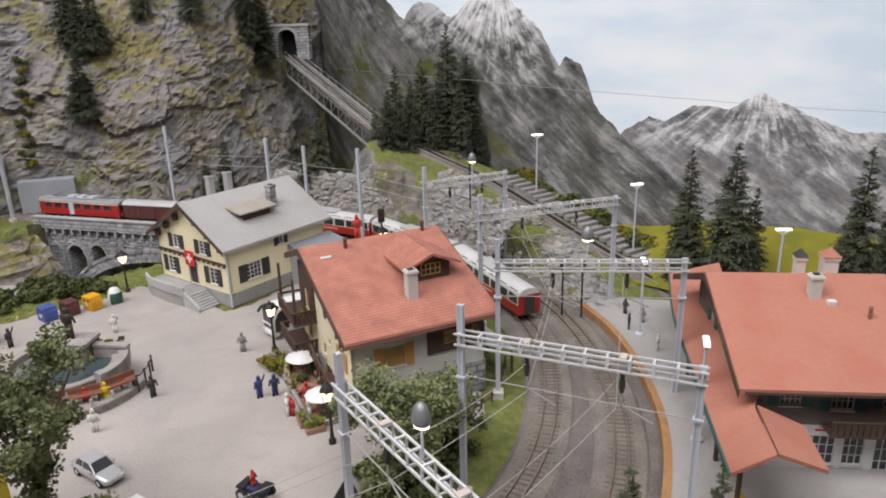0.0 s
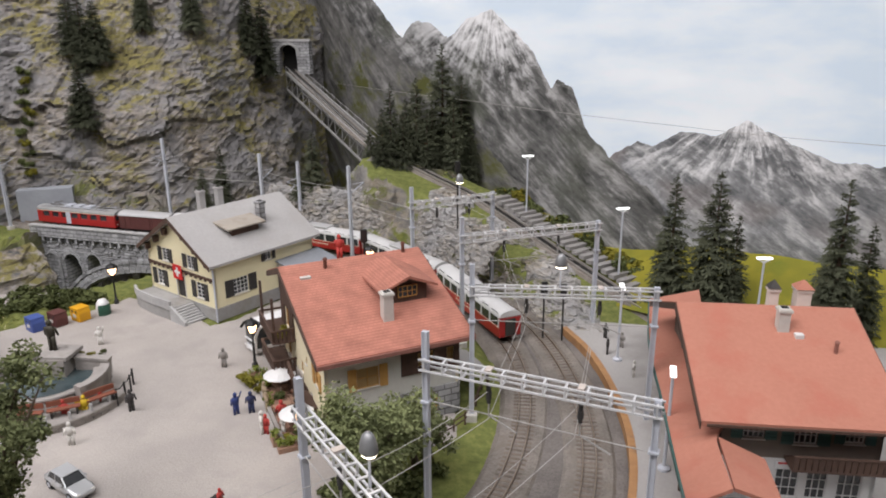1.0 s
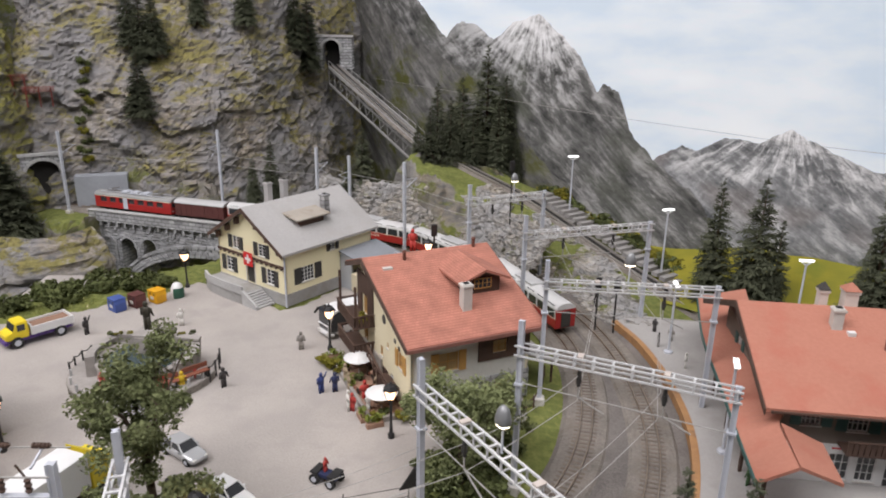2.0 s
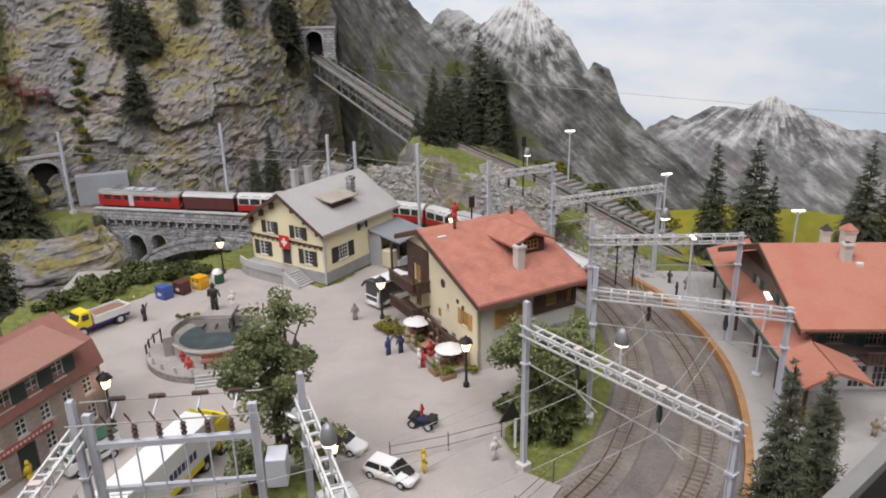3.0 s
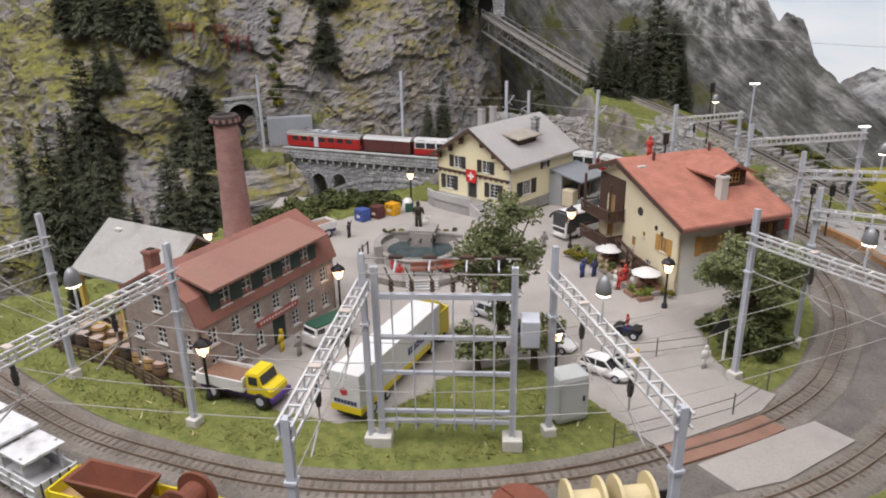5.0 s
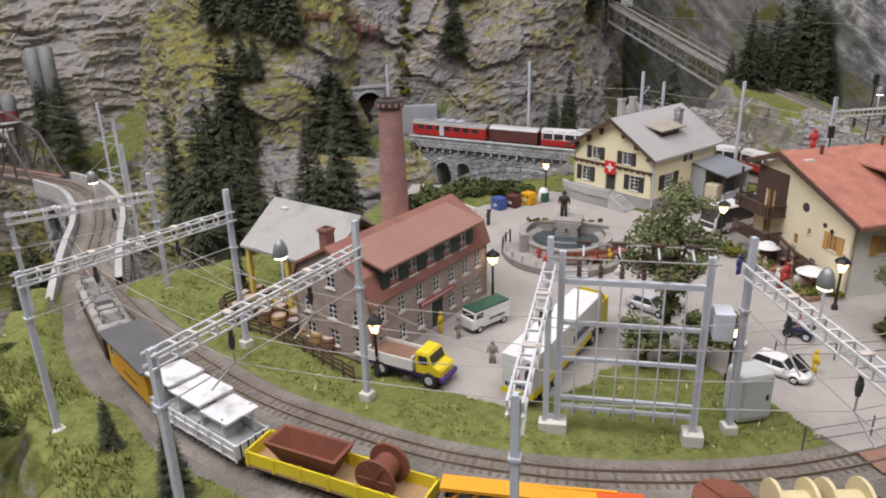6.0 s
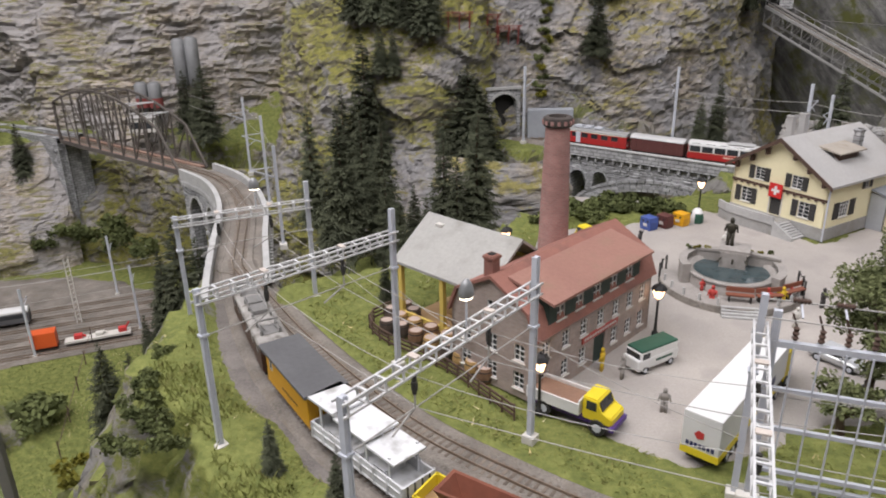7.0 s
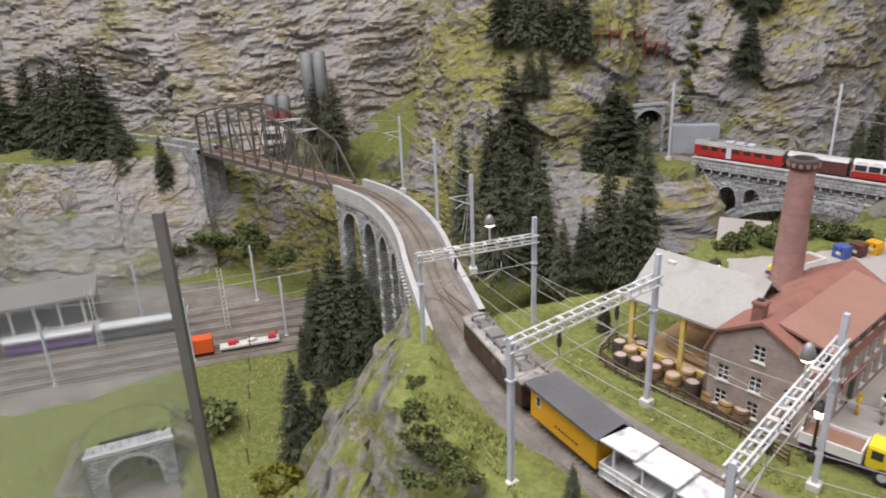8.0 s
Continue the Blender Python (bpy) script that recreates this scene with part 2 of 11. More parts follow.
def courses(name, c1, c2, mortar, w, h, rough=0.85, depth=0.6, offset=0.5, joint=0.03, tint=None, mottle=0.45):
    """Brick or stone courses laid on faces by their own plane (cm sizes)."""
    m = mat(name, c1, c2, rough, grain=300)
    nt = m.node_tree
    n, l = nt.nodes, nt.links
    b = n["Principled BSDF"]
    tc = n.new("ShaderNodeTexCoord")
    geo = n.new("ShaderNodeNewGeometry")
    sep, nor = n.new("ShaderNodeSeparateXYZ"), n.new("ShaderNodeSeparateXYZ")
    l.new(tc.outputs["Object"], sep.inputs[0])
    vt = n.new("ShaderNodeVectorTransform")
    vt.vector_type, vt.convert_from, vt.convert_to = "NORMAL", "WORLD", "OBJECT"
    l.new(geo.outputs["Normal"], vt.inputs[0])
    l.new(vt.outputs[0], nor.inputs[0])
    ax, ay = n.new("ShaderNodeMath"), n.new("ShaderNodeMath")
    ax.operation = ay.operation = "ABSOLUTE"
    l.new(nor.outputs["X"], ax.inputs[0])
    l.new(nor.outputs["Y"], ay.inputs[0])
    gt = n.new("ShaderNodeMath")
    gt.operation = "GREATER_THAN"
    l.new(ax.outputs[0], gt.inputs[0])
    l.new(ay.outputs[0], gt.inputs[1])
    pick = n.new("ShaderNodeMix")
    l.new(gt.outputs[0], pick.inputs["Factor"])
    l.new(sep.outputs["X"], pick.inputs["A"])
    l.new(sep.outputs["Y"], pick.inputs["B"])
    co = n.new("ShaderNodeCombineXYZ")
    l.new(pick.outputs["Result"], co.inputs["X"])
    l.new(sep.outputs["Z"], co.inputs["Y"])
    br = n.new("ShaderNodeTexBrick")
    br.offset = offset
    br.inputs["Color1"].default_value, br.inputs["Color2"].default_value, br.inputs["Mortar"].default_value = (*c1, 1), (*c2, 1), (*mortar, 1)
    br.inputs["Scale"].default_value = 1.0
    br.inputs["Mortar Size"].default_value, br.inputs["Mortar Smooth"].default_value = joint * U, 0.3
    br.inputs["Brick Width"].default_value, br.inputs["Row Height"].default_value = w * U, h * U
    br.inputs["Bias"].default_value = -0.2
    l.new(co.outputs[0], br.inputs["Vector"])
    no = n.new("ShaderNodeTexNoise")
    no.inputs["Scale"].default_value, no.inputs["Detail"].default_value = 60, 5
    l.new(tc.outputs["Object"], no.inputs["Vector"])
    mx = n.new("ShaderNodeMix")
    mx.data_type, mx.blend_type = "RGBA", "OVERLAY"
    mx.inputs["Factor"].default_value = mottle
    l.new(br.outputs["Color"], mx.inputs["A"])
    l.new(no.outputs["Fac"], mx.inputs["B"])
    hs = n.new("ShaderNodeHueSaturation")
    hs.inputs["Saturation"].default_value = 0.85
    l.new(mx.outputs["Result"], hs.inputs["Color"])
    l.new(hs.outputs["Color"], b.inputs["Base Color"])
    bp = n.new("ShaderNodeBump")
    bp.inputs["Strength"].default_value, bp.inputs["Distance"].default_value, bp.invert = depth, 0.001, True
    l.new(br.outputs["Fac"], bp.inputs["Height"])
    l.new(bp.outputs["Normal"], b.inputs["Normal"])
    return m


def rock_mat(name, dark, mid, pale, moss, moss2, moss_amount=0.5, strata=1.0, tilt=0.25, grass=None):
    """Cast and painted model rock: bedded greys, dry-brushed pale, with moss patches."""
    m = bpy.data.materials.new(name)
    m.use_nodes = True
    nt = m.node_tree
    n, l = nt.nodes, nt.links
    b = n["Principled BSDF"]
    b.inputs["Roughness"].default_value, b.inputs["Specular IOR Level"].default_value = 0.9, 0.2
    tc = n.new("ShaderNodeTexCoord")
    mp = n.new("ShaderNodeMapping")
    mp.inputs["Rotation"].default_value = (0.0, tilt, 0.3)
    mp.inputs["Scale"].default_value = (1.0, 1.0, 1.0 + 2.2 * strata)
    l.new(tc.outputs["Object"], mp.inputs["Vector"])

    def tex(scale, detail, src, rough=0.6, dist=0.0):
        t = n.new("ShaderNodeTexNoise")
        t.inputs["Scale"].default_value, t.inputs["Detail"].default_value, t.inputs["Roughness"].default_value = scale, detail, rough
        t.inputs["Distortion"].default_value = dist
        l.new(src, t.inputs["Vector"])
        return t.outputs["Fac"]

    def ramp(src, stops):
        r = n.new("ShaderNodeValToRGB")
        els = r.color_ramp.elements
        els[0].position, els[0].color = stops[0][0], (*stops[0][1], 1)
        els[1].position, els[1].color = stops[-1][0], (*stops[-1][1], 1)
        for p, c in stops[1:-1]:
            els.new(p).color = (*c, 1)
        l.new(src, r.inputs["Fac"])
        return r.outputs["Color"]

    def blend(fac, a, c):
        x = n.new("ShaderNodeMix")
        x.data_type = "RGBA"
        l.new(fac, x.inputs["Factor"])
        l.new(a, x.inputs["A"])
        if isinstance(c, tuple):
            x.inputs["B"].default_value = (*c, 1)
        else:
            l.new(c, x.inputs["B"])
        return x.outputs["Result"]

    def span(src, a, c):
        r = n.new("ShaderNodeMapRange")
        r.inputs["From Min"].default_value, r.inputs["From Max"].default_value = a, c
        l.new(src, r.inputs["Value"])
        return r.outputs["Result"]

    body = ramp(tex(28, 8, mp.outputs["Vector"], 0.7, 0.6), [(0.30, dark), (0.46, mid), (0.60, mid), (0.74, pale)])
    warm = tuple(v * f for v, f in zip(mid, (1.22, 1.07, 0.84)))
    body = blend(span(tex(9, 4, tc.outputs["Object"]), 0.42, 0.66), body, ramp(tex(40, 6, mp.outputs["Vector"], 0.7), [(0.38, dark), (0.52, warm), (0.68, pale)]))
    geo = n.new("ShaderNodeNewGeometry")
    sep = n.new("ShaderNodeSeparateXYZ")
    l.new(geo.outputs["Normal"], sep.inputs[0])
    mossc = ramp(tex(70, 6, tc.outputs["Object"], 0.7), [(0.35, moss), (0.65, moss2)])
    up = span(sep.outputs["Z"], -0.75, 0.45)
    wide = n.new("ShaderNodeMath")
    wide.operation = "MULTIPLY_ADD"
    l.new(tex(4.5, 3, tc.outputs["Object"], 0.5), wide.inputs[0])
    wide.inputs[1].default_value = 0.55
    l.new(tex(19, 9, mp.outputs["Vector"], 0.72, 0.5), wide.inputs[2])
    patch = span(wide.outputs[0], 0.80 - 0.05 * moss_amount, 0.87 - 0.045 * moss_amount)
    k = n.new("ShaderNodeMath")
    k.operation, k.use_clamp = "MULTIPLY", True
    l.new(up, k.inputs[0])
    l.new(patch, k.inputs[1])
    col = blend(k.outputs[0], body, mossc)
    if grass:
        top = n.new("ShaderNodeMath")
        top.operation, top.use_clamp = "MULTIPLY_ADD", True
        l.new(tex(25, 5, tc.outputs["Object"]), top.inputs[0])
        top.inputs[1].default_value = 0.35
        l.new(span(sep.outputs["Z"], 0.60, 0.92), top.inputs[2])
        gate = span(top.outputs[0], 0.45, 0.75)
        col = blend(gate, col, ramp(tex(90, 5, tc.outputs["Object"], 0.7), [(0.3, grass[0]), (0.5, grass[1]), (0.72, grass[2])]))
    l.new(col, b.inputs["Base Color"])
    bp = n.new("ShaderNodeBump")
    bp.inputs["Strength"].default_value, bp.inputs["Distance"].default_value = 0.9, 0.006
    if grass:
        soft = n.new("ShaderNodeMath")
        soft.operation = "MULTIPLY_ADD"
        l.new(gate, soft.inputs[0])
        soft.inputs[1].default_value, soft.inputs[2].default_value = -0.75, 0.9
        l.new(soft.outputs[0], bp.inputs["Strength"])
    l.new(tex(45, 10, mp.outputs["Vector"], 0.75, 0.5), bp.inputs["Height"])
    l.new(bp.outputs["Normal"], b.inputs["Normal"])
    return m


def glow(name, color, strength):
    m = bpy.data.materials.new(name)
    m.use_nodes = True
    b = m.node_tree.nodes["Principled BSDF"]
    b.inputs["Base Color"].default_value = (*color, 1)
    b.inputs["Emission Color"].default_value = (*color, 1)
    b.inputs["Emission Strength"].default_value = strength
    return m


def clear(name, tint=(0.80, 0.83, 0.83), rough=0.05, alpha=0.35):
    m = bpy.data.materials.new(name)
    m.use_nodes = True
    b = m.node_tree.nodes["Principled BSDF"]
    b.inputs["Base Color"].default_value = (*tint, 1)
    b.inputs["Roughness"].default_value = rough
    b.inputs["Transmission Weight"].default_value = 1.0 - alpha * 0.15
    b.inputs["IOR"].default_value = 1.2
    return m


GREENS = ((0.088, 0.106, 0.031), (0.148, 0.166, 0.049), (0.225, 0.236, 0.076))
M_ROCK = rock_mat("grey_rock", (0.10, 0.10, 0.106), (0.245, 0.238, 0.238), (0.47, 0.455, 0.445), (0.17, 0.155, 0.06), (0.29, 0.255, 0.10), 0.5, 0.5)
M_ROCK_PALE = rock_mat("pale_rock", (0.13, 0.124, 0.122), (0.34, 0.322, 0.315), (0.62, 0.60, 0.585), (0.155, 0.15, 0.055), (0.25, 0.23, 0.085), 0.0, 2.6)
M_ROCK_MOSSY = rock_mat("mossy_rock", (0.12, 0.116, 0.114), (0.245, 0.236, 0.23), (0.45, 0.43, 0.415), (0.145, 0.145, 0.042), (0.265, 0.245, 0.07), 1.9, 0.5)
M_ROCK_BANK = rock_mat("bank_rock", (0.15, 0.148, 0.147), (0.36, 0.355, 0.35), (0.58, 0.575, 0.57), (0.12, 0.13, 0.04), (0.20, 0.21, 0.06), -1.0, 0.8)
M_LAND = rock_mat("land", (0.12, 0.117, 0.11), (0.23, 0.222, 0.21), (0.36, 0.35, 0.33), (0.10, 0.12, 0.03), (0.20, 0.21, 0.06), 1.0, 0.6, grass=GREENS)
M_LAWN = mat("lawn", (0.245, 0.262, 0.080), (0.155, 0.172, 0.052), 0.95, grain=400, bump=0.6, stain=(0.19, 0.175, 0.07), stain_scale=30, spec=0.1)
M_PLAZA = mat("plaza_grit", (0.43, 0.395, 0.365), (0.30, 0.278, 0.26), 0.9, grain=500, bump=0.3, stain=(0.325, 0.30, 0.283), stain_scale=11, spec=0.2)
M_BALLAST = mat("ballast", (0.30, 0.27, 0.24), (0.12, 0.108, 0.095), 0.95, grain=420, bump=1.0, stain=(0.19, 0.165, 0.14), stain_scale=20, spec=0.1)
M_GRAVEL = mat("grey_gravel", (0.235, 0.213, 0.197), (0.11, 0.10, 0.093), 0.95, grain=420, bump=1.0, spec=0.1)
M_SLEEPER = mat("sleeper_wood", (0.19, 0.155, 0.125), (0.125, 0.10, 0.082), 0.85, rand=0.25)
M_RAIL = mat("rail_steel", (0.42, 0.36, 0.30), (0.23, 0.16, 0.11), 0.35, 0.7)
M_STONE = courses("grey_ashlar", (0.37, 0.372, 0.378), (0.25, 0.252, 0.258), (0.15, 0.15, 0.152), 1.5, 0.72, depth=1.0, joint=0.08, mottle=0.85)
M_STONE_CAP = mat("cap_stone", (0.47, 0.467, 0.46), (0.33, 0.328, 0.325), 0.85, grain=200)


def vary_islands(m, amount):
    """Gives every loose piece of a joined mesh its own lightness."""
    n, l = m.node_tree.nodes, m.node_tree.links
    base = n["Principled BSDF"].inputs["Base Color"]
    geo, hs, r = n.new("ShaderNodeNewGeometry"), n.new("ShaderNodeHueSaturation"), n.new("ShaderNodeMapRange")
    r.inputs["To Min"].default_value, r.inputs["To Max"].default_value = 1 - amount, 1 + amount
    l.new(geo.outputs["Random Per Island"], r.inputs["Value"])
    l.new(r.outputs["Result"], hs.inputs["Value"])
    l.new(base.links[0].from_socket, hs.inputs["Color"])
    l.new(hs.outputs["Color"], base)
    return m


M_CREAM_BOX = mat("cream_box_paint", (0.62, 0.56, 0.40), (0.52, 0.46, 0.33), 0.7)
M_PLINTH = mat("grey_cement", (0.36, 0.355, 0.345), (0.27, 0.265, 0.258), 0.9, grain=180, stain=(0.24, 0.225, 0.20), stain_scale=16, bump=0.4)
M_BLOCK = vary_islands(mat("rough_stone_block", (0.40, 0.402, 0.408), (0.25, 0.253, 0.26), 0.9, grain=160, bump=0.7, stain=(0.19, 0.19, 0.185), stain_scale=14), 0.28)
M_ZINC = mat("galvanised_steel", (0.54, 0.56, 0.61), (0.43, 0.45, 0.50), 0.5, 0.0, bump=0.05)
M_WHITEMETAL = mat("pale_grey_lattice", (0.66, 0.66, 0.66), (0.50, 0.50, 0.51), 0.5, 0.1, bump=0.05)
M_WIRE = mat("overhead_wire", (0.42, 0.405, 0.385), (0.31, 0.30, 0.285), 0.5, 0.0, bump=0)
M_IRON = mat("black_iron", (0.02, 0.02, 0.022), (0.035, 0.033, 0.03), 0.45, 0.2, bump=0.05)
M_BARK = mat("bark", (0.12, 0.085, 0.06), (0.06, 0.043, 0.03), 0.95, grain=150, bump=0.8)
M_FIR = mat("fir_needles", (0.095, 0.103, 0.064), (0.050, 0.056, 0.038), 0.9, grain=160, rand=0.3, spec=0.1, bump=0)
M_LEAF = mat("oak_leaves", (0.215, 0.235, 0.11), (0.115, 0.135, 0.062), 0.9, grain=120, rand=0.2, spec=0.1, bump=0)
M_BUSH = mat("bush_leaves", (0.125, 0.142, 0.056), (0.052, 0.064, 0.027), 0.9, grain=140, rand=0.3, spec=0.1, bump=0)
M_BUSH_Y = mat("yellow_bush_leaves", (0.23, 0.20, 0.03), (0.10, 0.105, 0.025), 0.9, grain=140, rand=0.2, spec=0.1, bump=0)
M_WHITE = mat("white_paint", (0.72, 0.72, 0.715), (0.64, 0.64, 0.635), 0.4, grain=90, bump=0.03)
M_GLASS_DARK = mat("dark_glass", (0.025, 0.028, 0.032), (0.05, 0.052, 0.055), 0.08, bump=0, spec=0.6)
M_RED = mat("red_carriage_paint", (0.40, 0.03, 0.027), (0.31, 0.026, 0.024), 0.3, grain=60, bump=0.02)
M_ROOF_GREY = mat("grey_slate_roof", (0.43, 0.42, 0.41), (0.35, 0.34, 0.335), 0.8, grain=260, bump=0.2, stain=(0.37, 0.355, 0.34), stain_scale=12)
M_YELLOW_WALL = mat("pale_yellow_render", (0.80, 0.735, 0.50), (0.73, 0.665, 0.44), 0.85, grain=350, bump=0.12)
M_CREAM = mat("cream_render", (0.77, 0.70, 0.50), (0.68, 0.61, 0.43), 0.85, grain=350, bump=0.12)
M_BROWN = mat("brown_timber", (0.105, 0.062, 0.045), (0.06, 0.036, 0.028), 0.75, grain=120, bump=0.3)
# ---- the lie of the land ----
# edge of the plateau, from the stone viaduct round by the front to the funicular and back along the lawns
EDGE = [(-75, 76), (-70, 60), (-66, 52), (-62, 46.5), (-56.5, 44), (-52, 41.5), (-48, 37), (-44, 32), (-38, 27.5), (-30, 26), (0, 26), (20, 33), (36, 42.5), (48, 49.3), (60, 53), (150, 56), (150, 130), (66, 150), (20, 158), (-10, 143), (-3, 131), (-12, 122), (-24, 116), (-38, 108), (-43, 96), (-47, 88), (-53.5, 83.5), (-58, 79.5), (-60.5, 74.5), (-63, 72.6)]
TRACK_INNER = [(-71, 76.5), (-62, 68.8), (-53.5, 61.6), (-44, 54.6), (-35.4, 49.3), (-27, 45.9), (-18.6, 43.4), (-10, 42.5), (-1.7, 43), (6.6, 44.7), (15, 48), (22, 51.4), (28.6, 56.7), (32.8, 62.2), (37.2, 69.5), (40.3, 78.5), (41.8, 88), (41.2, 98), (37.8, 109), (31.5, 121), (23, 132), (12, 140.5), (0, 145.5), (-15, 150.3), (-30, 155.8), (-44, 161.5), (-55, 167.5), (-64, 176)]
TRACK_OUTER = [(-73, 79), (-65.5, 69), (-57.5, 59.5), (-49.5, 51.8), (-40.5, 45), (-30, 39.8), (-18, 36.6), (-5, 36.0), (8, 37.6), (20, 41.6), (29.5, 47.5), (36.8, 54.6), (42, 63), (45.3, 72), (46.9, 82), (47, 92), (45.5, 102), (42, 112), (36.5, 122), (30, 131)]
VIADUCT_DECK = [(-69.5, 74.0, -0.1), (-77, 86, -0.7), (-84.5, 98.5, -1.3), (-93, 110, -2.0), (-103.5, 120.8, -2.7), (-116, 129.5, -3.5)]
BRIDGE_DECK = [(-116, 129.5, -3.5), (-150, 147, -5.3), (-184, 163, -7.2), (-215, 172, -8.2), (-250, 176, -8.5)]


def inside_distance(x, y, poly):
    """Distance to a closed outline, positive inside."""
    d = np.full(x.shape, 1e9)
    inside = np.zeros(x.shape, bool)
    for (x0, y0), (x1, y1) in zip(poly, poly[1:] + poly[:1]):
        ex, ey = x1 - x0, y1 - y0
        t = np.clip(((x - x0) * ex + (y - y0) * ey) / (ex * ex + ey * ey), 0, 1)
        d = np.minimum(d, np.hypot(x - x0 - t * ex, y - y0 - t * ey))
        cross = ((y0 <= y) != (y1 <= y)) & (x < x0 + (y - y0) * ex / (ey if ey else 1e-9))
        inside ^= cross
    return np.where(inside, d, -d)


def near_line(x, y, pts):
    d = np.full(np.shape(x), 1e9)
    z = np.zeros(np.shape(x))
    for a, b in zip(pts[:-1], pts[1:]):
        ex, ey = b[0] - a[0], b[1] - a[1]
        t = np.clip(((x - a[0]) * ex + (y - a[1]) * ey) / (ex * ex + ey * ey), 0, 1)
        q = np.hypot(x - a[0] - t * ex, y - a[1] - t * ey)
        if len(a) > 2:
            z = np.where(q < d, a[2] + t * (b[2] - a[2]), z)
        d = np.minimum(d, q)
    return d, z


def wall_foot(x):
    """Where the foot of the great rock wall runs, as y over x."""
    return 171 + 6 * np.sin(x * 0.06 + 0.6) - 0.0009 * (x + 40) ** 2 * (x > -40) - 9 * smoothstep(-70, -112, x) + 7 * smoothstep(-20, 12, x)


PLAZA = [(-22, 53.8), (-14, 51), (-9.5, 53.5), (-5, 59), (2.5, 62), (7.2, 56), (10.5, 50), (16, 51.5), (21.2, 55.5), (21.5, 64), (22.5, 69.5), (25, 73.5), (33, 76.5), (34.5, 84), (31.5, 91), (23, 98), (17.5, 104), (19, 112), (15, 121), (6, 108), (3, 106), (-7, 116.5), (-11.5, 117), (-14.5, 113.2), (-20, 109.4), (-28, 104.5), (-35, 101), (-34, 92), (-26, 80), (-19, 75.5), (-27.5, 57)]
YARD_BAND = [(-62, 67), (-53.5, 59.5), (-44, 52.6), (-27, 43.5), (-10, 40.2), (6.6, 42.4), (15, 46), (28, 54.5), (36, 68), (40, 80), (40, 98), (36, 110), (46, 112), (51, 98), (52.5, 84), (50.5, 70), (46.5, 60), (41, 52), (30, 45.5), (20, 39.5), (8, 35), (-5, 33.4), (-18, 34), (-31, 37.5), (-42, 42.8), (-51, 49.5), (-59, 57.3), (-66, 66)]
LOWYARD = [(-118, 138), (-132, 125), (-150, 104.5), (-160, 87), (-174, 75), (-200, 66), (-300, 60), (-300, 112), (-230, 122), (-202, 134), (-176, 146), (-152, 146)]
BANK = [(-194, 172), (-195, 164), (-203, 157), (-212, 150), (-220, 142), (-246, 138), (-310, 130), (-310, 240), (-190, 240), (-187, 190)]
CUTTING = [(-129.5, 68.5), (-112, 51.5), (-96, 36)]
FUNICULAR = [(64, 104.5, -0.8), (54, 121, 3.4), (43.5, 138.5, 8.0), (34, 147.5, 11.5), (24, 156, 15.5), (13, 178, 21.5), (2.5, 200, 27.5)]


APRON = [(-22, 112), (-20, 118.5), (-16, 123.5), (-11.5, 128), (-4, 132.5), (4, 128), (0, 112)]


